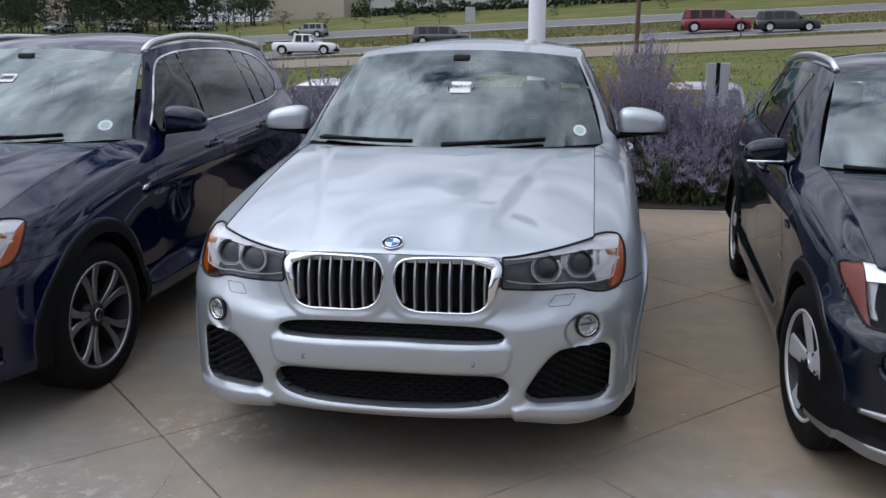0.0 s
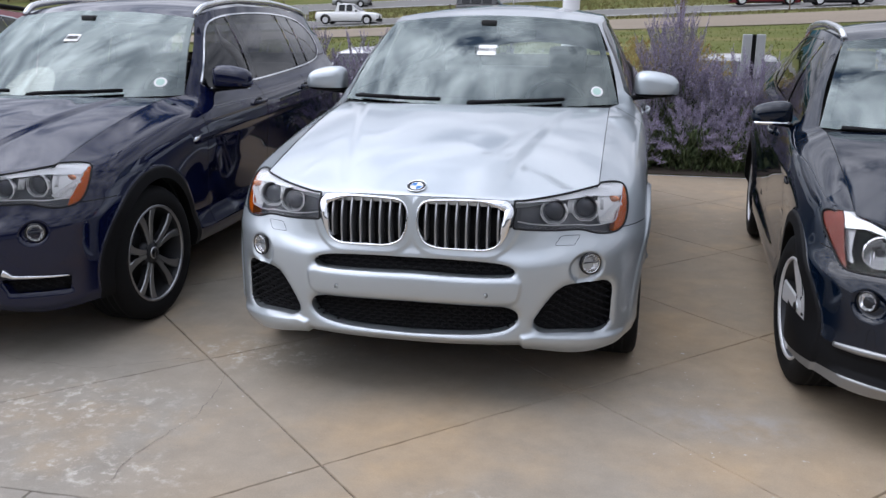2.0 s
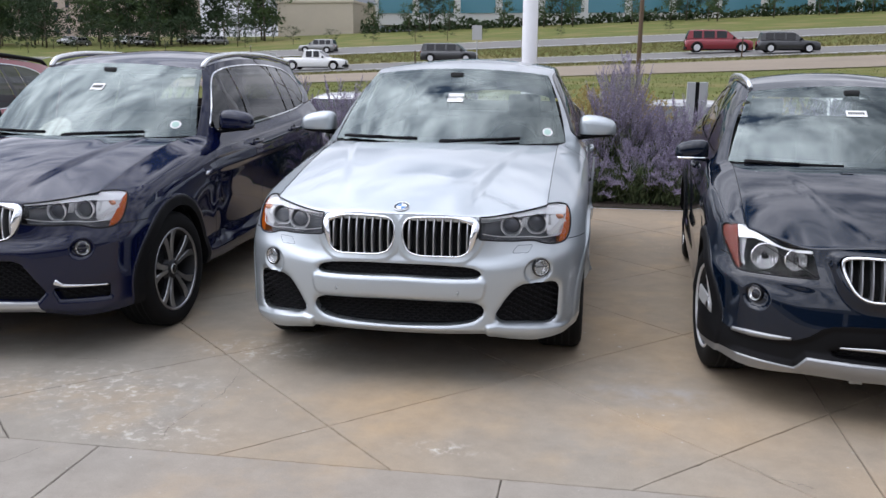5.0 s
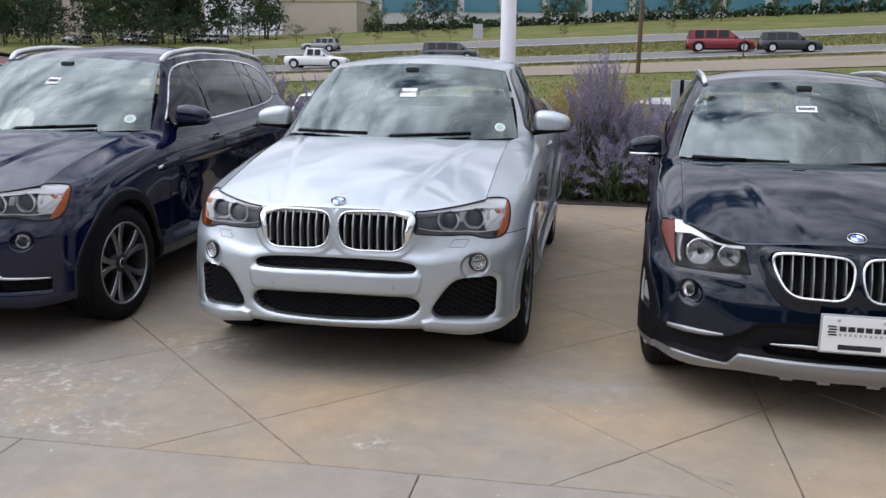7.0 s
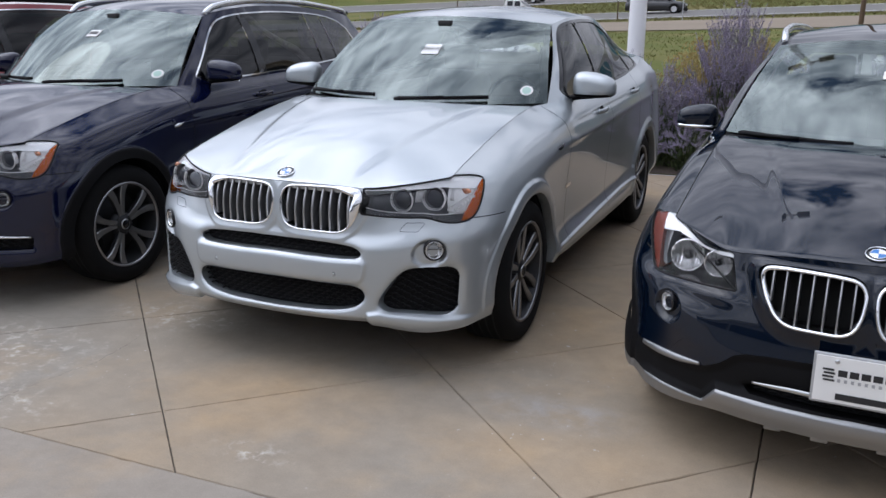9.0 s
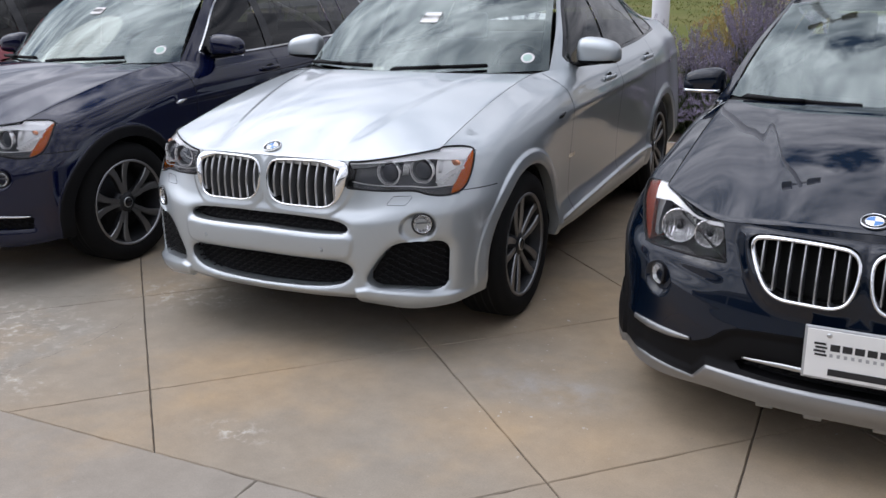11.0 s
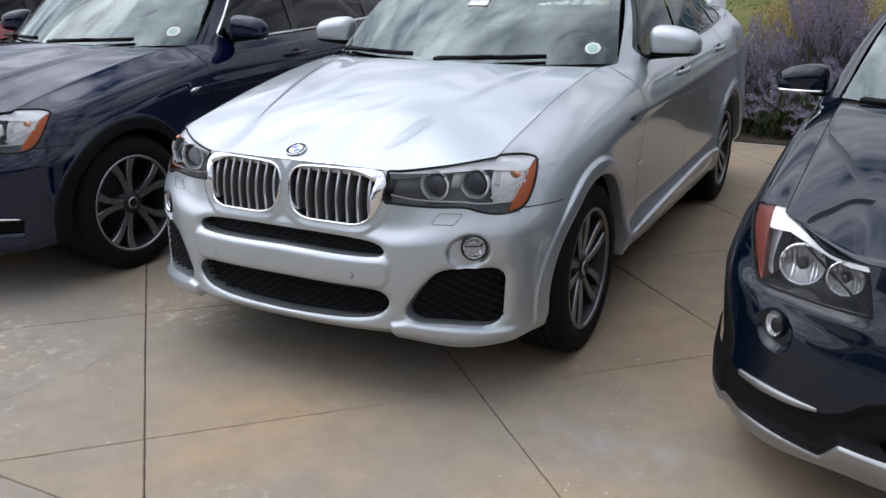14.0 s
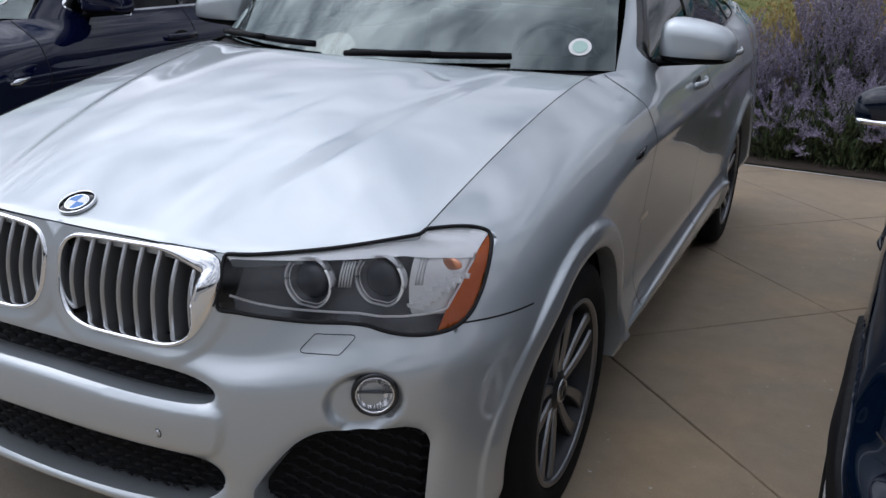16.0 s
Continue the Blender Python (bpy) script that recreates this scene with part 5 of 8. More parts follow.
def car(name, c, at, mats):
    """A whole car at a pose, thing > part > sub-part."""
    root = empty(name, at)
    shape = Shape(c)
    p, n, faces, region = lower_shell(c, shape)
    nose0 = nose_lookup(shape, c)
    nose = nose0
    bv, bf = take(p, faces[region == ""])
    # hemmed edges towards the wheel wells
    body = both("body", bv, bf, mats["paint"], root)
    rim = rim_edges(bf)
    arch = rim[np.abs(wheel_distance(bv[rim].mean(1), c, c["arch_r"])) < 0.02]
    if len(arch):
        wv, wf = flange(bv, arch, np.array((-0.05, 0, 0)))
        both("arch_lip", wv, wf, mats["arch"], root)
    for nm, mat, lab in c["zones"]:
        if (region == nm).any():
            zv, zf = take(p, faces[region == nm])
            both({"arch_trim": "arch_trim", "skid": "skid_plate", "trim": "bumper_trim"}[nm], zv, zf, mat, root, lab)
            if nm == "arch_trim":
                rr = rim_edges(zf)
                arch = rr[np.abs(wheel_distance(zv[rr].mean(1), c, c["arch_r"])) < 0.02]
                wv, wf = flange(zv, arch, np.array((-0.05, 0, 0)))
                both("arch_lip", wv, wf, PLASTIC, root)
    for nm, depth, poly, rr in c["intakes"]:
        if (region == nm).any():
            recess(c, root, "intake", p, faces[region == nm], depth, GRILLEBLACK, mats["intake_wall"])
            if c["honeycomb"]:
                honeycomb(root, poly, rr, nose, depth - 0.012, MESHBAR)
    kidney(c, root, p, faces[region == "kidney"], nose)
    lit = np.array([str(q).startswith("lamp") for q in region])
    headlamp(c, root, p, n, faces[lit], region[lit], nose)
    fog_lamp(c, root, nose)
    # hood with turned-down edges
    hp = hood_points(c, shape)
    v, f = patch(hp, 60, 70)
    g = v.reshape(60, 70, 3).copy()
    g[-1, :, 0] -= 0.003
    g[:, 0, 1] += 0.006 * (1 - np.linspace(0, 1, 60) ** 8)
    v = g.reshape(-1, 3)
    rim = rim_edges(f)
    rim = rim[~((v[rim][:, 0, 0] < 1e-4) & (v[rim][:, 1, 0] < 1e-4))]
    wv, wf = flange(v, rim, np.array((-0.004, 0.004, -0.03)))
    hv, hf = joined((v, [tuple(q) for q in f]), (wv, wf))
    both("hood", hv, hf, mats["paint"], root)
    # dark gap below the hood edge
    e = shape.edge(np.linspace(0, np.interp(0.59, shape.by[600:1398], shape.s[600:1398]), 160))
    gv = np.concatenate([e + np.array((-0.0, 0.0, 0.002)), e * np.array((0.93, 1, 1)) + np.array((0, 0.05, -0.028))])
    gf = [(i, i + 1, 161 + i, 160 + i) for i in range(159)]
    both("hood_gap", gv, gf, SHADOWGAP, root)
    flank, highline, screen = glasshouse(c, root, mats)

    # cowl below the windscreen
    def cowl(a, b):
        lo = hp(a, np.ones_like(a)) + np.array((0, -0.02, -0.022))
        hi = screen(0.5 + a / 2, np.zeros_like(a)) + np.array((0, 0.03, -0.004))
        return lo + (hi - lo) * b[:, None]
    v, f = patch(cowl, 40, 4)
    both("cowl", v, f, PLASTIC, root)
    low = c.get("wiper_low", 0.0)
    wiper(root, screen, 0.50, 0.82, 0.02 - low, 0.045 - low)
    wiper(root, screen, 0.06, 0.40, 0.03 - low, 0.04 - low)
    # wheels and wells
    for y in (0.0, c["base"]):
        for side in (1, -1):
            wheel(c, root, side * (c["face_x"] - c["tyre_w"] / 2), y, side, c["steer"] if y == 0 else 0.0)
    wells = []
    for y in (0.0, c["base"]):
        a = np.linspace(-0.06, math.pi + 0.06, 30)
        rr = c["arch_r"] + 0.012
        x0, x1 = c["face_x"] - 0.36, c["half"] - 0.07
        reach = np.where((np.cos(a) < 0) & (y == 0), 1 / c.get("arch_fore", 1.0), 1.0)
        ring = np.stack([y + rr * np.cos(a) * reach, np.maximum(c["axle_z"] + rr * np.sin(a), 0.20)], -1)
        v = np.concatenate([np.column_stack([np.full(30, x0), ring]), np.column_stack([np.full(30, x1), ring])])
        f = [(i, i + 1, 31 + i, 30 + i) for i in range(29)] + [tuple(range(30))]
        wells.append((v, f))
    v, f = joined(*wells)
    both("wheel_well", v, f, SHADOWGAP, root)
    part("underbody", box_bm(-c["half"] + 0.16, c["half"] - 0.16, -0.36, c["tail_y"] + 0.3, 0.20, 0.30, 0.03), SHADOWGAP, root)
    v, f = joined(*[q for q in [tube([(-c["half"] + 0.3, y, c["axle_z"]), (c["half"] - 0.3, y, c["axle_z"])], 0.04, 8) for y in (0.0, c["base"])]])
    mesh_object("axle", v, f, SHADOWGAP, root)
    for side in (1, -1):
        mirror(c, root, side, mats["paint"])
    # shut lines
    lines = []
    for y in c["door_lines"]:
        s0 = np.interp(y, shape.by[600:1398], shape.s[600:1398])
        v0, v1 = level(shape, s0, 0.36)[0], 0.995
        vv = np.linspace(v0, v1, 40)
        lines.append(ribbon(shape, c["relief"], np.full(40, s0) + c["door_lean"] * (vv - 0.5), vv))
    s1 = np.linspace(np.interp(c["fender_line"][0], shape.bx[:600], shape.s[:600]), np.interp(-0.36, shape.by[:1398], shape.s[:1398]), 20)
    lines.append(ribbon(shape, c["relief"], s1, level(shape, s1, np.linspace(c["fender_line"][1], c["fender_line"][2], 20))))
    for v, f in lines:
        pair_of("panel_gap", v, f, SHADOWGAP, root)
    # door handles
    for y, z in c["handles"]:
        s0 = np.interp(y, shape.by[600:1398], shape.s[600:1398])
        q = shape.at(np.full(1, s0), level(shape, s0, z))[0]
        t = np.linspace(-0.5, 0.5, 11)
        pts = np.stack([q[0] + 0.030 - 0.10 * np.abs(t) ** 2.5, y + t * 0.22, z + 0.004 * t], -1)
        v, f = tube(pts, 0.013, 8, squash=(0.6, 1.1))
        for ob in pair_of("door_handle", v, f, mats["paint"], root):
            pass
        # flat black oval; the shade inside the handle cup is put into its colour
        cup, cf = lathe([(0.0, 0.0), (0.028, 0.001)], 16)
        pair_of("handle_cup_shade", cup * np.array((1, 2.0, 0.9)) + np.array((q[0] + 0.002, y, z)), cf, SHADOWGAP, root)
    # side vent badge on the fender
    y, z = c["vent"]
    s0 = np.interp(y, shape.by[600:1398], shape.s[600:1398])
    q = shape.at(np.full(1, s0), level(shape, s0, z))[0]
    v, f = tube([(q[0] + 0.002, y - 0.045, z - 0.004), (q[0] + 0.007, y - 0.01, z + 0.002), (q[0] + 0.004, y + 0.05, z + 0.012)], [0.005, 0.013, 0.006], 8, squash=(0.5, 1.0))
    pair_of("side_vent", v, f, CHROME if c["chrome_vent"] else GLOSSBLACK, root)
    # lettering too small to read
    bars = [(np.array([(q[0] - 0.0, y + c["script"][0] + 0.022 * i, c["script"][1]), (q[0] - 0.0, y + c["script"][0] + 0.022 * i + 0.014, c["script"][1]), (q[0], y + c["script"][0] + 0.022 * i + 0.018, c["script"][1] + 0.022), (q[0], y + c["script"][0] + 0.022 * i + 0.004, c["script"][1] + 0.022)]), [(0, 1, 2, 3)]) for i in range(5)]
    bv, bf = joined(*bars)
    s2 = np.interp(bv[:, 1], shape.by[600:1398], shape.s[600:1398])
    pp = shape.at(s2, level(shape, s2, bv[:, 2]))
    bv[:, 0] = pp[:, 0] + 0.0025
    pair_of("script_badge", bv, bf, CHROME, root)
    e = hp(np.array([0.0, 0.0]), np.array([c["emblem_b"] - 0.02, c["emblem_b"] + 0.02]))
    tilt = math.degrees(math.atan2(e[1, 2] - e[0, 2], e[1, 1] - e[0, 1]))
    ctr = e.mean(0) + np.array((0, -0.002, 0.006))
    emblem(root, tuple(map(float, ctr)), 0.040, tilt)
    # parking sensors and washer covers
    for x, z in c["sensors"]:
        yy = float(nose(np.array([x]), np.array([z]))[0])
        v, f = lathe([(0.0, -0.0015), (0.008, -0.0012), (0.009, 0.004)], 16, 'y')
        pair_of("parking_sensor", v + np.array((x, yy - c["sensor_out"], z)), f, mats["paint"], root)
        v, f = lathe([(0.0088, -0.0022), (0.0100, -0.001)], 20, 'y')
        pair_of("sensor_gap", v + np.array((x, yy - c["sensor_out"], z)), f, SHADOWGAP, root)
    if c["washer"] is not None:
        loop = contour_loop(c["washer"], 0.004, nose, 60)
        v, f = tube(loop + np.array((0, 0.0, 0.0)), 0.0011, 4, closed=True)
        pair_of("washer_cover", v, f, SHADOWGAP, root)
    for x in c.get("tabs", ()):
        yy = float(nose(np.array([x]), np.array([0.26]))[0])
        bm = box_bm(x - 0.028, x + 0.028, yy + 0.004, yy + 0.05, 0.222, 0.25, 0.006, 2)
        tv, tf = np.array([w.co[:] for w in bm.verts]), [[w.index for w in f.verts] for f in bm.faces]
        pair_of("chin_tab", tv, tf, CHIN, root)
    for q, r0, mat in c.get("accents", ()):
        q = np.array(q, float)
        t = np.linspace(0, 1, 30)
        ax, az = (np.interp(t, np.linspace(0, 1, len(q)), q[:, k]) for k in (0, 1))
        av, af = tube(np.stack([ax, nose(ax, az) - 0.004, az], -1), np.interp(t, np.linspace(0, 1, len(r0)), r0), 8, squash=(0.6, 1.0), up=(0, 0, 1))
        if ax.min() < 0:
            mesh_object("bumper_bar", av, af, mat, root)
        else:
            pair_of("bumper_bar", av, af, mat, root)
    if c.get("rails"):
        u0, u1, lift = c["rails"]
        t = np.linspace(0, 1, 50)
        line = highline(u0 + (u1 - u0) * t)
        line = line + np.outer(lift * (np.clip(np.minimum(t, 1 - t) / 0.07, 0, 1)) ** 0.6, (0, 0, 1)) + np.array((-0.02, 0, 0.002))
        rv, rf = tube(line, 0.022, 10, squash=(0.8, 1.0))
        pair_of("roof_rail", rv, rf, c["rail_mat"], root)
    cabin(c, root, screen)
    # round inspection label and paper tag inside the windscreen
    a, b = c["round_label"]
    t = np.linspace(0, 2 * np.pi, 25)[:-1]
    v = screen(np.array(a + 0.021 * np.cos(t)), np.array(b + 0.05 * np.sin(t))) + np.array((0, -0.002, 0.002))
    mesh_object("round_label", v, [tuple(range(24))], WHITE, root, "round white paper label on the glass")
    v2 = screen(np.array(a + 0.014 * np.cos(t)), np.array(b + 0.034 * np.sin(t))) + np.array((0, -0.004, 0.003))
    mesh_object("label_disc", v2, [tuple(range(24))], material(name + "_label_green", (0.45, 0.62, 0.55), 0.6), root)
    a, b, w, h = c["tag"]
    q = screen(np.array([a - w, a + w, a + w, a - w]), np.array([b - h, b - h, b + h, b + h])) + np.array((0, -0.003, 0.003))
    tag = mesh_object("stock_tag", q, [(0, 1, 2, 3)], WHITE, root, "white paper stock tag with black figures")
    return root, tag, q, screen


def cabin(c, root, screen):
    """What shows through the glass: dashboard, wheel, seats, inner mirror, floor and lining."""
    (wx, wy, wz), (tx, ty, tz) = c["screen_low"], c["screen_high"]
    z0 = wz - 0.06

    def dash(a, b):
        a2 = 2 * a - 1
        y = wy - c["screen_bow"] * (1 - a2 ** 2) + 0.02 + b * (0.55 + c["screen_bow"] * (1 - a2 ** 2))
        z = z0 + 0.03 * np.sin(np.pi * np.clip(b * 1.2, 0, 1)) - 0.35 * smoothstep(0.8, 1.0, b) + 0.0 * a2
        return np.stack([a2 * wx * 0.97, y, z], -1)
    v, f = patch(dash, 24, 24)
    mesh_object("dashboard", v, f, INTERIOR, root)
    part("cabin_floor", box_bm(-c["half"] + 0.14, c["half"] - 0.14, wy + 0.1, c["base"] + 0.6, 0.32, 0.42, 0.02), INTERIOR, root)
    part("door_lining", box_bm(c["half"] - 0.19, c["half"] - 0.15, wy + 0.1, c["base"] + 0.6, 0.40, wz - 0.02, 0.01), INTERIOR, root)
    part("door_lining", box_bm(-c["half"] + 0.15, -c["half"] + 0.19, wy + 0.1, c["base"] + 0.6, 0.40, wz - 0.02, 0.01), INTERIOR, root)
    part("cargo_wall", box_bm(-c["half"] + 0.2, c["half"] - 0.2, c["base"] + 0.45, c["base"] + 0.5, 0.40, wz + 0.02, 0.01), INTERIOR, root)
    ring = [(0.37 + 0.185 * math.cos(t), wy + 0.62 - 0.06 * math.sin(t), z0 - 0.03 + 0.175 * math.sin(t)) for t in np.linspace(0, 2 * np.pi, 40, endpoint=False)]
    v, f = tube(ring, 0.014, 8, closed=True, up=(0, 1, 0.3))
    sw = mesh_object("steering_wheel", v, f, GLOSSBLACK, root)
    part("wheel_hub", box_bm(0.30, 0.44, wy + 0.60, wy + 0.66, z0 - 0.10, z0 + 0.0, 0.02), INTERIOR, sw)
    for x in (-0.37, 0.37):
        seat = new("front_seat")
        seat.parent = root
        seat.matrix_basis = pose(x, wy + 1.0, 0.45)
        part("cushion", box_bm(-0.25, 0.25, -0.25, 0.28, 0.0, 0.17, 0.05, 3), LEATHER, seat, smooth=True)
        bm = box_bm(-0.24, 0.24, -0.06, 0.06, 0.0, 0.62, 0.05, 3)
        bmesh.ops.rotate(bm, verts=bm.verts, cent=(0, 0, 0), matrix=Matrix.Rotation(radians(-18), 3, 'X'))
        bmesh.ops.translate(bm, verts=bm.verts, vec=(0, 0.30, 0.12))
        part("backrest", bm, LEATHER, seat, smooth=True)
        part("headrest", box_bm(-0.13, 0.13, 0.46, 0.55, 0.72, 0.90, 0.04, 3), LEATHER, seat, smooth=True)
    bench = new("rear_seat")
    bench.parent = root
    bench.matrix_basis = pose(0, wy + 2.0, 0.45)
    part("cushion", box_bm(-0.62, 0.62, -0.25, 0.25, 0.0, 0.18, 0.05, 3), LEATHER, bench, smooth=True)
    part("backrest", box_bm(-0.62, 0.62, 0.22, 0.36, 0.1, 0.72, 0.05, 3), LEATHER, bench, smooth=True)
    q = screen(np.array([0.5]), np.array([0.86]))[0]
    v, f = [], []
    for x in (0.115, 0.215):
        lobe = box_bm(x - 0.062, x + 0.048, q[1] + 0.10, q[1] + 0.125, q[2] - 0.075, q[2] - 0.025, 0.016, 3)
        k = len(v)
        lobe.verts.ensure_lookup_table()
        v += [w.co[:] for w in lobe.verts]
        f += [tuple(k + w.index for w in g.verts) for g in lobe.faces]
        lobe.free()
    m = mesh_object("inner_mirror", v, f, GLOSSBLACK, root)
    part("sensor_box", box_bm(-0.045, 0.045, q[1] + 0.012, q[1] + 0.06, q[2] - 0.04, q[2] + 0.03, 0.012), INTERIOR, m)
    v, f = tube([(0.02, q[1] + 0.04, q[2] + 0.01), (0.10, q[1] + 0.09, q[2] - 0.01), (0.15, q[1] + 0.11, q[2] - 0.05)], 0.009, 6)
    mesh_object("mirror_stalk", v, f, INTERIOR, m)
    part("headlining", box_bm(-tx + 0.04, tx - 0.04, ty + 0.02, ty + 1.4, tz - 0.035, tz - 0.01, 0.01), HEADLINER, root)


def coupe_spec():
    """The silver sloping-roofed sport utility car."""
    c = dict(half=0.925, corner_y=-0.20, nose=0.665, nose_power=2.5, tail_y=3.25, tail=0.60, base=2.81,
             hood_half=0.715, hood_front=-0.785, hood_sweep=0.255, hood_back=0.585, hood_rear_z=1.096, hood_crown=0.022, hood_arch=1.45, cowl_bow=0.25,
             hood_front_z=[(0, 0.868), (0.2, 0.867), (0.39, 0.856), (0.55, 0.871), (0.72, 0.897)],
             ridge_a=(0.42, 0.80), ridge_h=0.012, axle_z=0.352)
    # sections: nose middle, kidney edge, fog lamp, corner, wheel, door front, door, door rear, rear wheel, tail, tail middle
    c["rows"] = [
        ([-0.03, -0.03, -0.022, -0.012, 0.0, -0.02, -0.02, -0.02, 0.0, -0.05, -0.06], [0.278, 0.280, 0.246, 0.272, 0.31, 0.290, 0.285, 0.28, 0.32, 0.32, 0.32]),
        ([0.0, 0.0, 0.0, 0.0, 0.0, 0.004, 0.004, 0.004, 0.008, 0.0, 0.0], [0.315, 0.315, 0.29, 0.34, 0.42, 0.355, 0.355, 0.36, 0.42, 0.42, 0.42]),
        ([0.0, 0.0, 0.0, 0.0, 0.0, -0.03, -0.035, -0.03, 0.01, 0.0, 0.0], [0.45, 0.45, 0.45, 0.48, 0.54, 0.47, 0.47, 0.48, 0.54, 0.55, 0.55]),
        ([-0.008, -0.008, -0.008, 0.0, 0.0, -0.022, -0.022, -0.02, 0.012, -0.01, -0.01], [0.60, 0.60, 0.62, 0.64, 0.68, 0.68, 0.68, 0.70, 0.70, 0.75, 0.75]),
        ([-0.045, -0.045, -0.048, -0.022, -0.008, -0.006, -0.004, 0.0, 0.0, -0.03, -0.03], [0.67, 0.67, 0.72, 0.75, 0.81, 0.89, 0.90, 0.95, 0.97, 0.95, 0.95]),
        ([-0.062, -0.066, -0.085, -0.075, -0.060, -0.04, -0.032, -0.028, -0.03, -0.06, -0.06], [0.78, 0.78, 0.83, 0.865, 0.93, 1.00, 1.005, 1.045, 1.08, 1.10, 1.10]),
    ]
    c["belt"] = [(0.715, 0.585, 1.096), (0.757, 0.72, 1.103), (0.828, 0.88, 1.108), (0.838, 1.5, 1.122), (0.835, 2.1, 1.14), (0.81, 2.8, 1.19), (0.74, 3.35, 1.235)]
    c["rail"] = [(0.605, 1.245, 1.515), (0.628, 1.55, 1.553), (0.625, 1.95, 1.562), (0.60, 2.4, 1.52), (0.56, 2.85, 1.44), (0.52, 3.25, 1.345), (0.49, 3.6, 1.27)]
    c["low_y"] = lambda u: np.interp(u, [0, 0.06, 1], [0.72, 0.90, 3.34])
    c["screen_low"], c["screen_high"], c["screen_bow"] = (0.755, 0.72, 1.103), (0.605, 1.245, 1.515), 0.33
    c["kidney"], c["kidney_round"] = eased([(0.024, 0.846), (0.12, 0.856), (0.31, 0.855), (0.398, 0.846), (0.386, 0.752), (0.335, 0.672), (0.21, 0.674), (0.065, 0.676), (0.024, 0.735)], 3), 0.008
    c["frame_width"], c["frame_outer"], c["slats"], c["frame_fore"] = 0.0095, 3.2, 8, 0.022
    lamp = eased([(0.402, 0.93), (0.697, 0.93), (0.705, 0.8965), (0.775, 0.890), (0.818, 0.872), (0.830, 0.80), (0.818, 0.730), (0.765, 0.719), (0.705, 0.729), (0.66, 0.749), (0.55, 0.746), (0.402, 0.758)], 2, keep=(0, 1, 2, 11))
    c["lamp_top"] = lambda x: np.interp(x, [0.40, 0.55, 0.715, 0.80, 0.82], [0.852, 0.868, 0.893, 0.880, 0.855])
    c["lamp_poly"] = outline(lamp, 0.006, -0.2)
    c["amber_zone"] = outline([(0.812, 0.90), (0.808, 0.85), (0.800, 0.80), (0.788, 0.757), (0.780, 0.70), (0.90, 0.66), (0.90, 0.90)], 0, -0.2)
    c["brow_zone"] = outline([(0.40, 0.846), (0.55, 0.852), (0.70, 0.860), (0.808, 0.846), (0.808, 0.95), (0.40, 0.95)], 0, -0.2)
    c["bright_zone"] = outline([(0.716, 0.90), (0.82, 0.90), (0.82, 0.744), (0.735, 0.747), (0.726, 0.775), (0.720, 0.81)], 0, -0.2)
    c["eyes"] = [(0.548, 0.810, 0.052), (0.667, 0.814, 0.053)]
    c["slat_w"], c["indicator"] = 0.0048, (0.772, 0.838)
    c["lamp_line"] = [(0.412, 0.778), (0.46, 0.768), (0.505, 0.762), (0.55, 0.759), (0.60, 0.758), (0.645, 0.757), (0.685, 0.750), (0.72, 0.749), (0.755, 0.751), (0.786, 0.757), (0.797, 0.80), (0.806, 0.846)]
    slot = eased([(-0.3, 0.630), (0.0, 0.632), (0.25, 0.628), (0.385, 0.618), (0.425, 0.575), (0.33, 0.567), (0.0, 0.576), (-0.3, 0.576)], 3)
    lower = eased([(-0.3, 0.446), (0.0, 0.446), (0.30, 0.440), (0.415, 0.436), (0.435, 0.385), (0.35, 0.335), (0.0, 0.324), (-0.3, 0.324)], 3)
    scoop = eased([(0.70, 0.524), (0.792, 0.524), (0.788, 0.42), (0.784, 0.314), (0.64, 0.336), (0.478, 0.346), (0.54, 0.45), (0.605, 0.525)], 2)
    c["intakes"] = [("slot", 0.05, slot, 0.006), ("lower", 0.06, lower, 0.008), ("scoop", 0.05, scoop, 0.008)]
    c["honeycomb"] = True
    beam = eased([(-0.3, 0.575), (0.30, 0.570), (0.44, 0.568), (0.445, 0.52), (0.425, 0.45), (0.30, 0.452), (-0.3, 0.452)], 2)
    c["fog"], c["fog_turn"], c["fog_in"] = (0.700, 0.606, 0.041), 30, 0.004
    c["outlines"] = [
        ("kidney", outline(c["kidney"], c["kidney_round"])), *lamp_outlines(c),
        ("slot", outline(slot, 0.006)), ("lower", outline(lower, 0.008)), ("scoop", outline(scoop, 0.008)),
        ("wheel", lambda p: wheel_distance(p, c, c["arch_r"])),
    ]
    c["arch_r"], c["arch_fore"] = 0.392, 0.885
    c["zones"] = []

    def relief(p):
        x = np.abs(p[:, 0])
        d = wheel_distance(p, c, c["arch_r"])
        r = 0.016 * (1 - 0.6 * smoothstep(0.22, 0.42, -p[:, 1])) * (1 - smoothstep(0.058, 0.068, d)) * smoothstep(0.24, 0.34, p[:, 2]) * smoothstep(0.72, 0.80, x)
        r -= 0.008 * np.exp(-np.abs(d) / 0.008) * smoothstep(0.72, 0.80, x)
        for poly, rr in ((slot, 0.006), (lower, 0.008), (scoop, 0.008)):
            e = in_front(p, polygon_distance(x, p[:, 2], poly, rr))
            r -= 0.012 * np.exp(-np.clip(e, 0, 9) / 0.010)
        e = in_front(p, polygon_distance(x, p[:, 2], beam))
        r += 0.010 * (1 - smoothstep(-0.014, 0.003, e))
        e = in_front(p, np.hypot((x - 0.688) / 1.05, p[:, 2] - 0.592) - 0.062)
        r -= 0.022 * (1 - smoothstep(-0.012, 0.003, e))
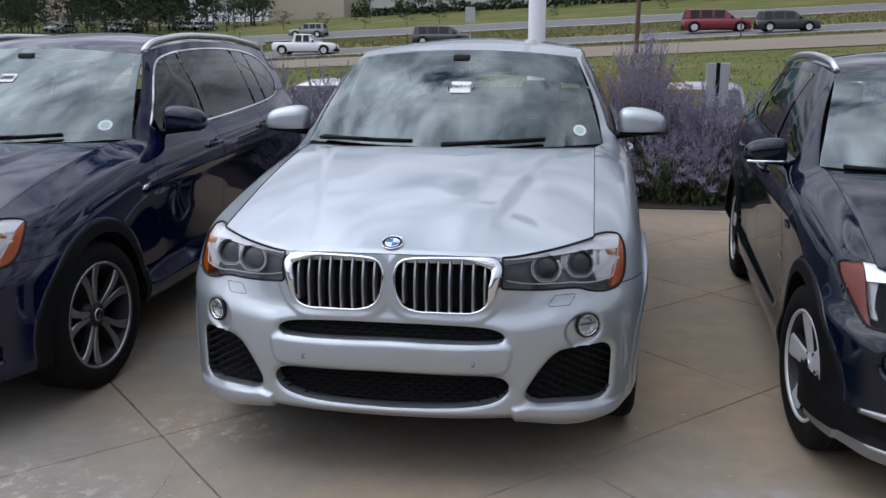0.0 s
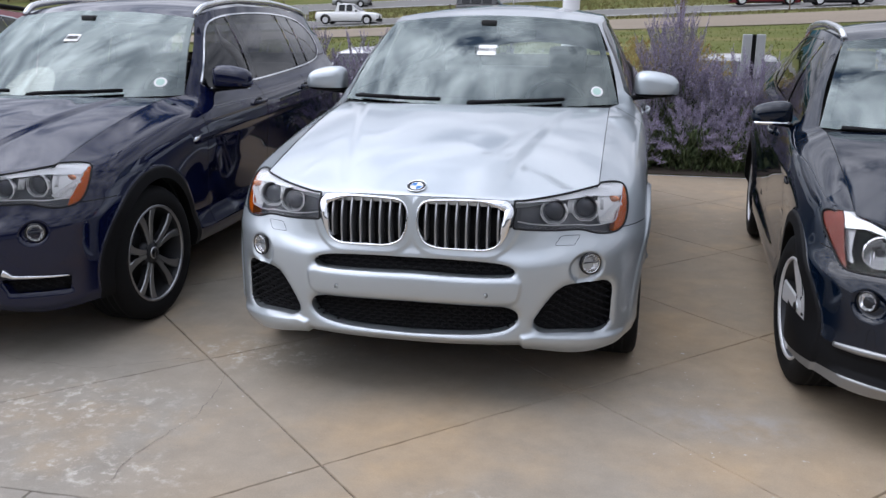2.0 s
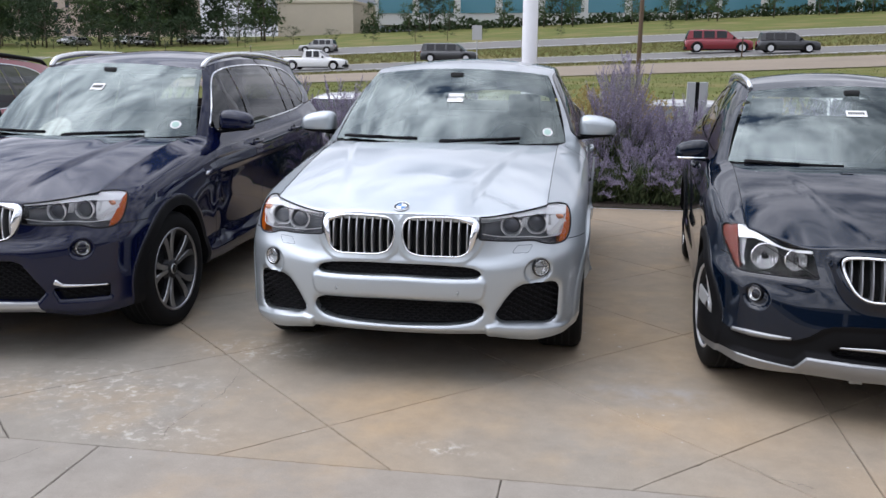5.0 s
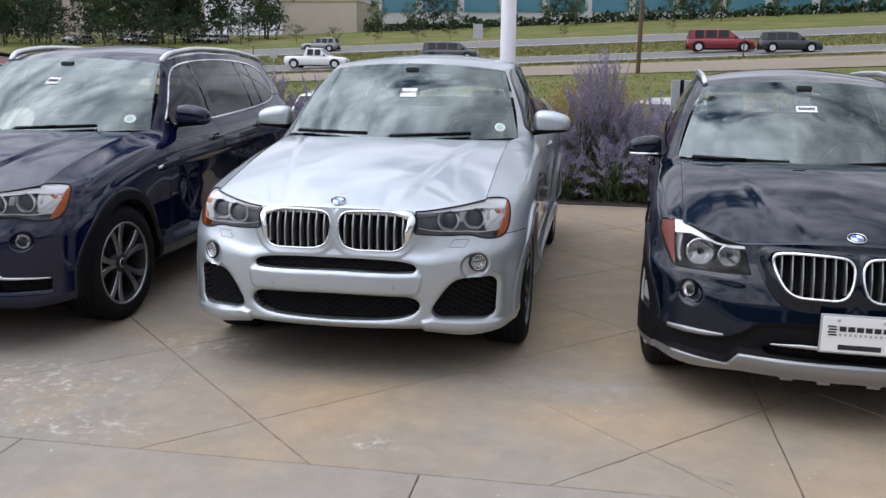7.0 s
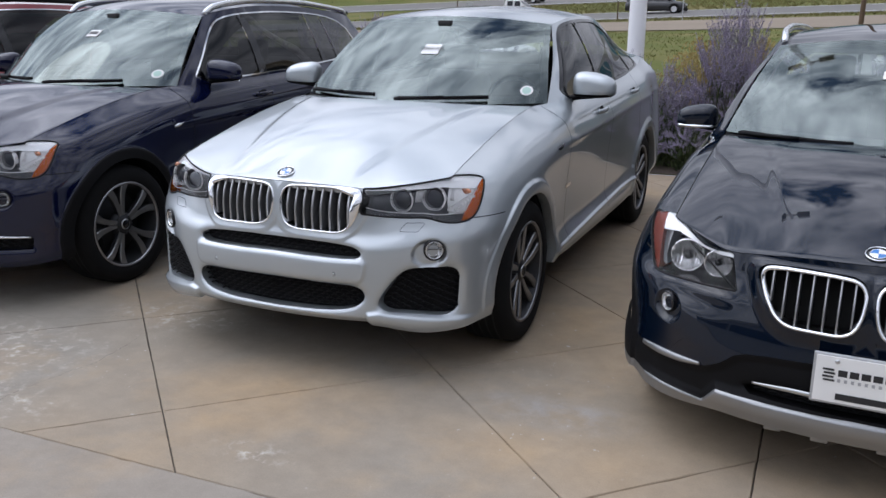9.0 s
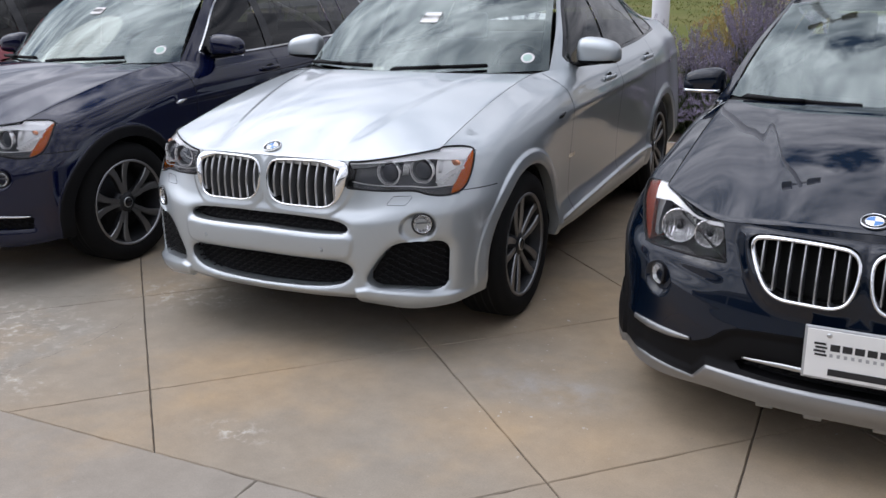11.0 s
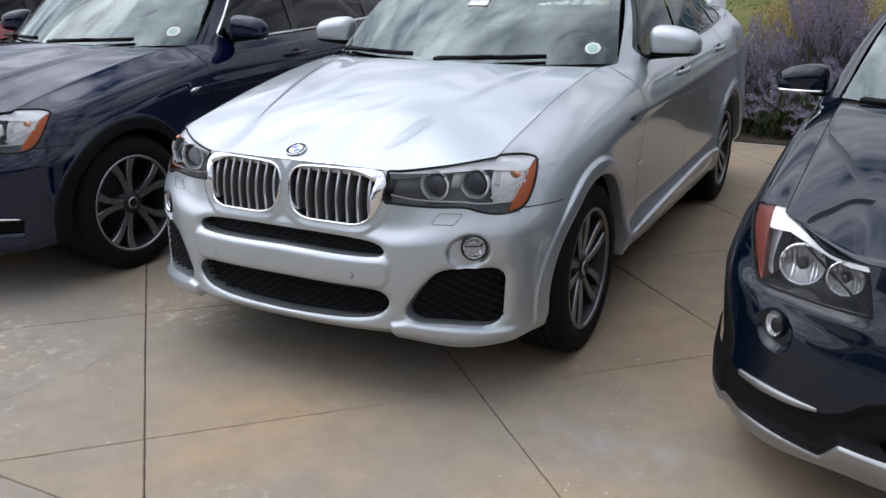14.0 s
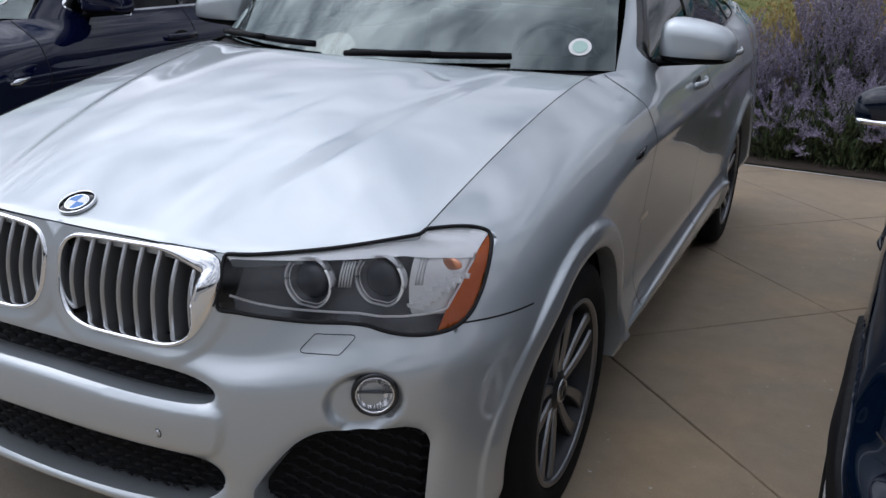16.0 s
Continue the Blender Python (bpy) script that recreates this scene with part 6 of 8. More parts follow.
        # blade under the outer scoop
        e = in_front(p, polygon_distance(x, p[:, 2], [(0.44, 0.33), (0.50, 0.340), (0.78, 0.305), (1.1, 0.29), (1.1, 0.15), (0.44, 0.15)]))
        r += 0.016 * (1 - smoothstep(-0.014, 0.004, e)) * (1 - smoothstep(0.79, 0.87, x))
        e = in_front(p, polygon_distance(x, p[:, 2], c["kidney"], 0.034))
        r += 0.006 * (1 - smoothstep(-0.004, 0.014, e))
        # rising crease along the doors and the hollow below it
        crease = 0.80 + 0.075 * (p[:, 1] - 0.3) / 2.4
        r += np.where(p[:, 1] > 0.45, 0.006 * np.exp(-((p[:, 2] - crease - 0.10) / 0.022) ** 2) * smoothstep(0.45, 0.8, p[:, 1]), 0)
        sill = 0.36 + 0.06 * (p[:, 1] - 0.5) / 2.0
        r += np.where((p[:, 1] > 0.40) & (p[:, 1] < 2.5), 0.009 * np.exp(-((p[:, 2] - sill) / 0.008) ** 2), 0)
        return r
    c["relief"] = relief
    dlo = [(0.86, 1.128), (0.94, 1.20), (1.22, 1.45), (1.42, 1.512), (2.0, 1.522), (2.35, 1.47), (2.75, 1.37), (2.98, 1.275), (2.90, 1.215), (2.6, 1.19), (2.0, 1.165), (1.5, 1.145)]
    dlo = eased(dlo, 2)
    c["panes"] = [
        ("pillar_1", side_outline([(1.58, 1.0), (1.56, 1.6), (1.64, 1.6), (1.68, 1.0)], 0.0)),
        ("pillar_2", side_outline([(2.62, 1.1), (2.42, 1.6), (2.47, 1.6), (2.67, 1.1)], 0.0)),
        ("glass", side_outline(dlo, 0.008)), ("window_surround", side_outline(dlo, 0.026)),
    ]
    c["panes"][0] = ("pillar_1", lambda p: np.maximum(side_outline([(1.58, 1.0), (1.56, 1.6), (1.64, 1.6), (1.68, 1.0)], 0.0)(p), side_outline(dlo, 0.008)(p)))
    c["panes"][1] = ("pillar_2", lambda p: np.maximum(side_outline([(2.62, 1.1), (2.42, 1.6), (2.47, 1.6), (2.67, 1.1)], 0.0)(p), side_outline(dlo, 0.008)(p)))
    c.update(tyre_r=0.352, rim_r=0.247, tyre_w=0.245, face_x=0.905, rim_style="double", lip_mat=SPOKE, steer=0.0, mirror=(0.955, 0.975, 1.165), door_lines=(0.66, 1.62, 2.5), door_lean=-0.02,
             fender_line=(0.838, 0.730, 0.728), handles=((1.38, 1.012), (2.33, 1.055)), vent=(0.47, 0.905), chrome_vent=False, script=(0.16, 0.655), emblem_b=0.052,
             sensors=((0.305, 0.497),), sensor_out=0.009, washer=[(0.565, 0.688), (0.585, 0.716), (0.650, 0.716), (0.632, 0.688)], round_label=(0.935, 0.13), tag=(0.525, 0.545, 0.038, 0.058))
    return c


def wagon_spec():
    """The navy upright sport utility car with black cladding and roof rails."""
    c = coupe_spec()
    c["belt"] = [(0.715, 0.585, 1.096), (0.757, 0.72, 1.103), (0.828, 0.88, 1.100), (0.838, 1.5, 1.112), (0.835, 2.1, 1.128), (0.82, 2.8, 1.16), (0.77, 3.45, 1.22)]
    c["rail"] = [(0.605, 1.245, 1.535), (0.635, 1.5, 1.585), (0.645, 1.95, 1.612), (0.635, 2.5, 1.605), (0.615, 3.0, 1.575), (0.59, 3.45, 1.53), (0.57, 3.62, 1.46)]
    c["low_y"] = lambda u: np.interp(u, [0, 0.06, 1], [0.72, 0.90, 3.44])
    c["screen_high"] = (0.605, 1.245, 1.535)
    lower = [(-0.05, 0.56), (0.36, 0.555), (0.40, 0.54), (0.51, 0.392), (0.475, 0.352), (-0.05, 0.36)]
    scoop = [(0.56, 0.405), (0.79, 0.395), (0.785, 0.345), (0.585, 0.352)]
    c["intakes"] = [("lower", 0.05, lower, 0.008), ("scoop", 0.04, scoop, 0.006)]
    arch = lambda p: np.where(np.abs(p[:, 0]) > 0.7, wheel_distance(p, c, c["arch_r"] + 0.062), 9.0)
    skid = outline([(-0.05, 0.342), (0.47, 0.335), (0.52, 0.20), (-0.05, 0.20)], 0.004)
    c["outlines"] = [
        ("kidney", outline(c["kidney"], c["kidney_round"])), *lamp_outlines(c), ("lower", outline(lower, 0.008)), ("scoop", outline(scoop, 0.006)),
        ("skid", skid), ("wheel", lambda p: wheel_distance(p, c, c["arch_r"])), ("arch_trim", arch),
    ]
    c["zones"] = [("arch_trim", PLASTIC, "black plastic wheel arch cladding"), ("skid", SATIN, "silver lower skid plate")]

    def relief(p):
        x = np.abs(p[:, 0])
        d = wheel_distance(p, c, c["arch_r"])
        r = 0.012 * (1 - smoothstep(0.058, 0.064, d)) * smoothstep(0.72, 0.80, x)
        for poly, rr in ((lower, 0.008), (scoop, 0.006)):
            e = in_front(p, polygon_distance(x, p[:, 2], poly, rr))
            r -= 0.010 * np.exp(-np.clip(e, 0, 9) / 0.010)
        e = in_front(p, blob(p, 0.685, 0.617, 0.050))
        r -= 0.020 * (1 - smoothstep(-0.010, 0.003, e))
        crease = 0.88 + 0.05 * (p[:, 1] - 0.3) / 2.4
        r += np.where(p[:, 1] > 0.45, 0.006 * np.exp(-((p[:, 2] - crease) / 0.022) ** 2), 0)
        return r
    c["relief"] = relief
    dlo = [(0.86, 1.128), (0.94, 1.20), (1.22, 1.45), (1.42, 1.535), (2.0, 1.562), (2.7, 1.545), (3.15, 1.49), (3.33, 1.36), (3.24, 1.235), (2.9, 1.188), (2.0, 1.152), (1.4, 1.138)]
    dlo = eased(dlo, 2)
    inside = side_outline(dlo, 0.006)
    bars = [[(1.60, 1.0), (1.56, 1.7), (1.64, 1.7), (1.70, 1.0)], [(2.60, 1.0), (2.50, 1.7), (2.55, 1.7), (2.66, 1.0)], [(2.86, 1.0), (2.80, 1.7), (2.83, 1.7), (2.90, 1.0)]]
    c["panes"] = [("pillar_%d" % k, lambda p, b=b: np.maximum(side_outline(b, 0.0)(p), inside(p))) for k, b in enumerate(bars)] + [("glass", inside), ("window_surround", side_outline(dlo, 0.0145))]
    c["fog"] = (0.685, 0.617, 0.038)
    c.update(tyre_r=0.352, rim_r=0.250, rim_style="fork", lip_mat=RIM, spoke_mat=MACHINED, steer=-5.0, mirror=(0.955, 0.975, 1.165), handles=((1.50, 1.00), (2.45, 1.03)), vent=(0.50, 0.88), chrome_vent=True, script=(0.18, 0.66),
             sensors=(), washer=None, tag=(0.51, 0.62, 0.034, 0.045), round_label=(0.925, 0.14), rails=(0.03, 0.86, 0.034), rail_mat=BRUSHED,
             accents=(([(0.565, 0.448), (0.60, 0.425), (0.79, 0.408)], (0.019, 0.008, 0.004), CHROME),))
    return c


def compact_spec():
    """The midnight-blue compact sport utility car with cladding and a silver chin."""
    c = coupe_spec()
    c.update(half=0.885, nose=0.640, nose_power=2.0, base=2.76, tail_y=3.1, tail=0.58, hood_half=0.715, hood_front=-0.735, hood_sweep=0.36, hood_back=0.60, hood_rear_z=1.030, hood_crown=0.026, hood_arch=1.35,
             hood_front_z=[(0, 0.822), (0.2, 0.818), (0.35, 0.803), (0.47, 0.787), (0.58, 0.806), (0.66, 0.823), (0.72, 0.834)], hood_base_z=[(0, 0.822), (0.35, 0.810), (0.5, 0.805), (0.6, 0.816), (0.72, 0.834)], axle_z=0.330, ridge_a=(0.42, 0.72), ridge_h=0.0045, cowl_bow=0.22)
    c["rows"] = [
        ([-0.02, -0.02, -0.005, 0.012, 0.0, -0.02, -0.02, -0.02, 0.0, -0.05, -0.06], [0.245, 0.238, 0.212, 0.235, 0.28, 0.22, 0.22, 0.23, 0.30, 0.30, 0.30]),
        ([0.0, 0.0, 0.010, 0.016, 0.0, 0.004, 0.004, 0.004, 0.006, 0.0, 0.0], [0.30, 0.30, 0.28, 0.32, 0.38, 0.32, 0.32, 0.33, 0.40, 0.40, 0.40]),
        ([0.0, 0.0, 0.0, 0.0, 0.0, -0.025, -0.03, -0.025, 0.008, 0.0, 0.0], [0.42, 0.42, 0.42, 0.45, 0.50, 0.44, 0.44, 0.45, 0.50, 0.52, 0.52]),
        ([-0.015, -0.015, -0.012, 0.0, 0.0, -0.02, -0.02, -0.018, 0.008, -0.01, -0.01], [0.52, 0.52, 0.56, 0.60, 0.64, 0.63, 0.63, 0.65, 0.66, 0.70, 0.70]),
        ([-0.045, -0.045, -0.055, -0.035, -0.010, -0.006, -0.004, 0.0, 0.0, -0.03, -0.03], [0.63, 0.63, 0.64, 0.68, 0.76, 0.83, 0.84, 0.88, 0.90, 0.90, 0.90]),
        ([-0.080, -0.085, -0.125, -0.095, -0.060, -0.035, -0.03, -0.026, -0.03, -0.06, -0.06], [0.745, 0.735, 0.78, 0.82, 0.875, 0.94, 0.945, 0.98, 1.01, 1.04, 1.04]),
    ]
    c["belt"] = [(0.715, 0.60, 1.030), (0.730, 0.72, 1.036), (0.795, 0.88, 1.040), (0.805, 1.5, 1.055), (0.80, 2.1, 1.075), (0.785, 2.7, 1.11), (0.73, 3.25, 1.16)]
    c["rail"] = [(0.580, 1.30, 1.428), (0.605, 1.55, 1.462), (0.61, 1.95, 1.478), (0.60, 2.4, 1.470), (0.585, 2.85, 1.44), (0.56, 3.2, 1.395), (0.54, 3.4, 1.33)]
    c["low_y"] = lambda u: np.interp(u, [0, 0.06, 1], [0.72, 0.90, 3.24])
    c["screen_low"], c["screen_high"], c["screen_bow"] = (0.728, 0.72, 1.036), (0.580, 1.30, 1.428), 0.31
    c["kidney"], c["kidney_round"] = eased([(0.016, 0.772), (0.12, 0.782), (0.28, 0.782), (0.345, 0.768), (0.325, 0.69), (0.265, 0.604), (0.15, 0.604), (0.055, 0.604), (0.020, 0.66)], 3), 0.006
    c["frame_width"], c["frame_outer"], c["slats"], c["slat_w"], c["frame_fore"] = 0.012, 0.3, 7, 0.0036, 0.0
    lamp = eased([(0.425, 0.671), (0.443, 0.74), (0.462, 0.80), (0.62, 0.93), (0.698, 0.93), (0.706, 0.836), (0.765, 0.835), (0.815, 0.826), (0.816, 0.78), (0.787, 0.715), (0.757, 0.655), (0.722, 0.646), (0.635, 0.652), (0.515, 0.662)], 2, keep=(0, 4, 5))
    c["lamp_poly"] = outline(lamp, 0.004, -0.15)
    c["amber_zone"] = outline([(0.758, 0.90), (0.755, 0.76), (0.752, 0.70), (0.742, 0.63), (0.9, 0.63), (0.9, 0.90)], 0, -0.15)
    c["brow_zone"] = outline([(0.44, 0.770), (0.502, 0.762), (0.56, 0.765), (0.62, 0.779), (0.683, 0.795), (0.751, 0.786), (0.754, 0.95), (0.40, 0.95)], 0, -0.15)
    c["bright_zone"] = outline([(0.716, 0.80), (0.752, 0.80), (0.752, 0.72), (0.744, 0.668), (0.724, 0.664), (0.734, 0.70), (0.728, 0.75)], 0, -0.15)
    c["eyes"], c["eye_in"], c["lamp_depth"] = [(0.634, 0.717, 0.059), (0.508, 0.724, 0.047)], 0.034, 1.6
    c["kidney_out"], c["wiper_low"] = 0.025, 0.035
    c["lamp_line"], c["bowls"], c["indicator"], c["amber_mat"], c["spoke_mat"], c["housing_mat"], c["guide_mat"] = None, True, None, REDMARKER, BRIGHTALLOY, SEAL, GUIDE
    lower = [(-0.05, 0.372), (0.30, 0.372), (0.36, 0.352), (0.34, 0.338), (-0.05, 0.338)]
    c["intakes"] = [("lower", 0.05, lower, 0.006)]
    trim = outline([(-0.05, 0.497), (0.163, 0.492), (0.285, 0.483), (0.36, 0.472), (0.40, 0.456), (0.452, 0.410), (0.50, 0.385), (0.54, 0.376), (0.62, 0.370), (0.70, 0.362), (0.79, 0.368), (0.90, 0.43), (0.90, 0.27), (0.72, 0.264), (0.50, 0.262), (0.455, 0.318), (-0.05, 0.330)], 0.002, -0.2)
    skid = outline([(-0.05, 0.332), (0.455, 0.320), (0.50, 0.266), (0.72, 0.268), (0.9, 0.29), (0.9, 0.15), (-0.05, 0.15)], 0.0, -0.3)
    c["arch_r"] = 0.372
    arch = lambda p: np.where(np.abs(p[:, 0]) > 0.66, wheel_distance(p, c, c["arch_r"] + 0.055), 9.0)
    c["mirror_strip"], c["tabs"] = True, (0.10, 0.25)
    c["fog"], c["fog_turn"], c["fog_in"] = (0.676, 0.557, 0.035), 38, 0.004
    c["outlines"] = [
        ("kidney", outline(c["kidney"], c["kidney_round"])), *lamp_outlines(c), ("lower", outline(lower, 0.006)), ("trim", trim), ("skid", skid),
        ("wheel", lambda p: wheel_distance(p, c, c["arch_r"])), ("arch_trim", arch),
    ]
    c["zones"] = [("arch_trim", PLASTIC, "black plastic wheel arch cladding"), ("trim", PLASTIC, "black plastic lower bumper"), ("skid", CHIN, "silver lower bumper chin")]

    def relief(p):
        x = np.abs(p[:, 0])
        d = wheel_distance(p, c, c["arch_r"])
        r = 0.012 * (1 - smoothstep(0.050, 0.057, d)) * smoothstep(0.68, 0.76, x)
        e = in_front(p, polygon_distance(x, p[:, 2], lower, 0.006))
        r -= 0.010 * np.exp(-np.clip(e, 0, 9) / 0.010)
        e = trim(p)
        calm = 1 - smoothstep(0.72, 0.80, x)
        r -= 0.012 * (1 - smoothstep(-0.03, 0.0, e)) * calm
        e = skid(p)
        r += 0.012 * (1 - smoothstep(-0.012, 0.0, e)) * calm
        e = in_front(p, np.hypot((x - 0.672) / 1.0, p[:, 2] - 0.546) - 0.054)
        r -= 0.020 * (1 - smoothstep(-0.012, 0.003, e))
        # swollen cheek below the headlamp
        r += np.where(p[:, 1] < -0.3, 0.008 * np.exp(-((p[:, 2] - 0.630) / 0.02) ** 2) * smoothstep(0.40, 0.5, x) * (1 - smoothstep(0.70, 0.80, x)), 0)
        e = in_front(p, polygon_distance(x, p[:, 2], c["kidney"], 0.006))
        r += c["kidney_out"] * (1 - smoothstep(0.0, 0.06, e)) * (1 - smoothstep(0.77, 0.80, p[:, 2]))
        crease = 0.84 + 0.05 * (p[:, 1] - 0.3) / 2.4
        r += np.where(p[:, 1] > 0.45, 0.006 * np.exp(-((p[:, 2] - crease) / 0.022) ** 2), 0)
        return r
    c["relief"] = relief
    dlo = [(0.88, 1.062), (0.97, 1.13), (1.28, 1.36), (1.48, 1.415), (2.0, 1.432), (2.5, 1.42), (2.85, 1.36), (2.98, 1.26), (2.9, 1.16), (2.6, 1.115), (2.0, 1.095), (1.4, 1.08)]
    dlo = eased(dlo, 2)
    inside = side_outline(dlo, 0.006)
    bars = [[(1.60, 0.9), (1.58, 1.7), (1.66, 1.7), (1.70, 0.9)], [(2.50, 0.9), (2.46, 1.7), (2.50, 1.7), (2.56, 0.9)]]
    c["panes"] = [("pillar_%d" % k, lambda p, b=b: np.maximum(side_outline(b, 0.0)(p), inside(p))) for k, b in enumerate(bars)] + [("glass", inside), ("window_surround", side_outline(dlo, 0.024))]
    c.update(tyre_r=0.330, rim_r=0.222, tyre_w=0.225, face_x=0.868, rim_style="star", lip_mat=BRIGHTALLOY, steer=7.0, mirror=(0.925, 1.03, 1.045), mirror_size=0.9, handles=((1.45, 0.93), (2.35, 0.95)), vent=(0.50, 0.80), chrome_vent=False, script=(0.16, 0.60),
             sensors=(), washer=[(0.575, 0.615), (0.585, 0.638), (0.640, 0.634), (0.632, 0.611)], tag=(0.49, 0.60, 0.045, 0.038), round_label=(0.925, 0.14), fender_line=(0.812, 0.70, 0.71), rails=(0.04, 0.86, 0.034), rail_mat=BRUSHED,
             accents=(([(0.520, 0.388), (0.594, 0.379), (0.69, 0.372), (0.765, 0.368)], (0.006, 0.013, 0.015, 0.010), ACCENT), ([(-0.33, 0.384), (-0.2, 0.392), (0.2, 0.392), (0.33, 0.384)], (0.004, 0.009, 0.009, 0.004), SATIN)))
    return c


coupe, coupe_tag, coupe_quad, coupe_screen = car("sport_utility_coupe", coupe_spec(), pose(0, 0, 0), dict(paint=SILVER, arch=SILVER, surround=GLOSSBLACK, intake_wall=SILVER))
tagged(coupe, "silver sport utility coupe with slatted chrome grilles parked on concrete", "car", "cars parked in the row")
wagon, wagon_tag, wagon_quad, wagon_screen = car("sport_utility_wagon", wagon_spec(), pose(-2.455, -0.09, 0, 0, 0, 2.2), dict(paint=NAVY, arch=PLASTIC, surround=CHROME, intake_wall=NAVY))
tagged(wagon, "navy blue sport utility wagon with roof rails parked on concrete", "car", "cars parked in the row")
compact, compact_tag, compact_quad, compact_screen = car("compact_sport_utility", compact_spec(), pose(2.415, -0.26, 0, 0, 0, -3.3), dict(paint=MIDNIGHT, arch=PLASTIC, surround=GLOSSBLACK, intake_wall=PLASTIC))
tagged(compact, "midnight blue compact sport utility with silver chin parked on concrete", "car", "cars parked in the row")

bm = box_bm(-0.52, 0.52, 3.42, 3.74, 1.535, 1.572, 0.014, 3)
for v in bm.verts:
    bow = (v.co.x / 0.52) ** 2
    v.co.y -= 0.10 * bow
    v.co.z += 0.030 * (1 - bow)
part("rear_spoiler", bm, GLOSSBLACK, wagon, "glossy black roof spoiler over the rear window", smooth=True)

ruby_spec = wagon_spec()
ruby_spec.update(coarse=3, rail_mat=PLASTIC)
ruby, _, _, _ = car("sport_utility_wagon", ruby_spec, pose(-5.15, 0.05, 0, 0, 0, 2.2), dict(paint=CHERRY, arch=PLASTIC, surround=CHROME, intake_wall=PLASTIC))
tagged(ruby, "red sport utility wagon parked beside the navy one", "car", "cars parked in the row")



# ---- number plate and paper tags ----
def on_car(root, name, v, f, mat, label=""):
    return mesh_object(name, v, f, mat, root, label, smooth=False)


def plate(root, x, y, z, w=0.305, h=0.155):
    """A dealer's white card in a pale frame, with dark bars for its writing."""
    holder = part("dealer_plate", box_bm(x - w / 2 - 0.008, x + w / 2 + 0.008, y - 0.006, y + 0.004, z - h / 2 - 0.008, z + h / 2 + 0.008, 0.003, 1), SIGNGREY, root, "white dealer card in a grey plate frame")
    part("card", box_bm(x - w / 2, x + w / 2, y - 0.009, y - 0.004, z - h / 2, z + h / 2, 0.001, 1), WHITE, holder)

    def bar(x0, x1, z0, z1, mat=INK, out=0.0105):
        v = [(x0, y - out, z0), (x1, y - out, z0), (x1, y - out, z1), (x0, y - out, z1)]
        mesh_object("print_bar", v, [(0, 1, 2, 3)], mat, holder, smooth=False)
    gx = x - w / 2 + 0.022
    for k in range(4):
        bar(gx + 0.004 * (k % 2), gx + 0.034 + 0.004 * (k % 2), z + 0.030 - k * 0.012, z + 0.037 - k * 0.012)
    for k in range(6):
        bar(gx + 0.046 + k * 0.034, gx + 0.046 + k * 0.034 + 0.027, z + 0.014, z + 0.036)
    for k in range(10):
        bar(gx + 0.046 + k * 0.020, gx + 0.046 + k * 0.020 + 0.009, z - 0.006, z + 0.005, SIGNGREY)
    bar(x - 0.085, x + 0.085, z - 0.066, z - 0.044, INK)
    for sx in (-0.09, 0.09):
        v, f = lathe([(0, -0.012), (0.006, -0.012), (0.008, -0.009)], 12, 'y')
        mesh_object("plate_screw", v + np.array((x + sx, y, z + h / 2 - 0.016)), f, SATIN, holder)


plate(compact, 0.016, -0.850, 0.468)


def figures(root, quad, text, parent):
    """Dark figures printed on a paper tag."""
    data = bpy.data.curves.new("figures", 'FONT')
    data.body, data.size, data.align_x, data.align_y = text, 0.042, 'CENTER', 'CENTER'
    ob = new("figures", data)
    data.materials.append(INK)
    a, b, c, d = (Vector(q) for q in quad)
    ex = (b - a).normalized()
    n = ex.cross((d - a)).normalized()
    ey = n.cross(ex)
    m = Matrix((ex, ey, n)).transposed().to_4x4()
    m.translation = (a + b + c + d) / 4 + n * 0.004
    ob.parent = parent
    ob.matrix_basis = m


figures(coupe, coupe_quad, "1B60107", coupe_tag)
for root, quad, tag in ((wagon, wagon_quad, wagon_tag), (compact, compact_quad, compact_tag)):
    a, b, c, d = (Vector(q) for q in quad)
    n = (b - a).cross(d - a).normalized() * 0.003
    for k in range(7):
        t0, t1 = 0.10 + k * 0.116, 0.10 + k * 0.116 + 0.08
        lo, hi = a.lerp(d, 0.3), a.lerp(d, 0.72)
        lo2, hi2 = b.lerp(c, 0.3), b.lerp(c, 0.72)
        v = [lo.lerp(lo2, t0) + n, lo.lerp(lo2, t1) + n, hi.lerp(hi2, t1) + n, hi.lerp(hi2, t0) + n]
        mesh_object("print_bar", v, [(0, 1, 2, 3)], INK, tag, smooth=False)


# ---- planting bed ----
def leafy(name, dark, light, rough=0.8):
    """Plant matter whose small pieces each take a shade between two colours."""
    m = material(name, dark, rough, spec=0.2)
    n, l = m.node_tree.nodes, m.node_tree.links
    geo = n.new("ShaderNodeNewGeometry")
    mix = n.new("ShaderNodeMix")
    mix.data_type = 'RGBA'
    mix.inputs[6].default_value, mix.inputs[7].default_value = (*dark, 1), (*light, 1)
    l.new(geo.outputs["Random Per Island"], mix.inputs["Factor"])
    l.new(mix.outputs[2], n["Principled BSDF"].inputs["Base Color"])
    return m


STEM = leafy("sage_stem", (0.13, 0.14, 0.10), (0.27, 0.27, 0.21))
SAGELEAF = leafy("sage_leaf", (0.026, 0.042, 0.016), (0.105, 0.13, 0.060))
BLOSSOM = leafy("sage_blossom", (0.185, 0.153, 0.240), (0.445, 0.392, 0.525))
GOLDEN = leafy("golden_grass", (0.30, 0.22, 0.075), (0.50, 0.40, 0.17), 0.85)


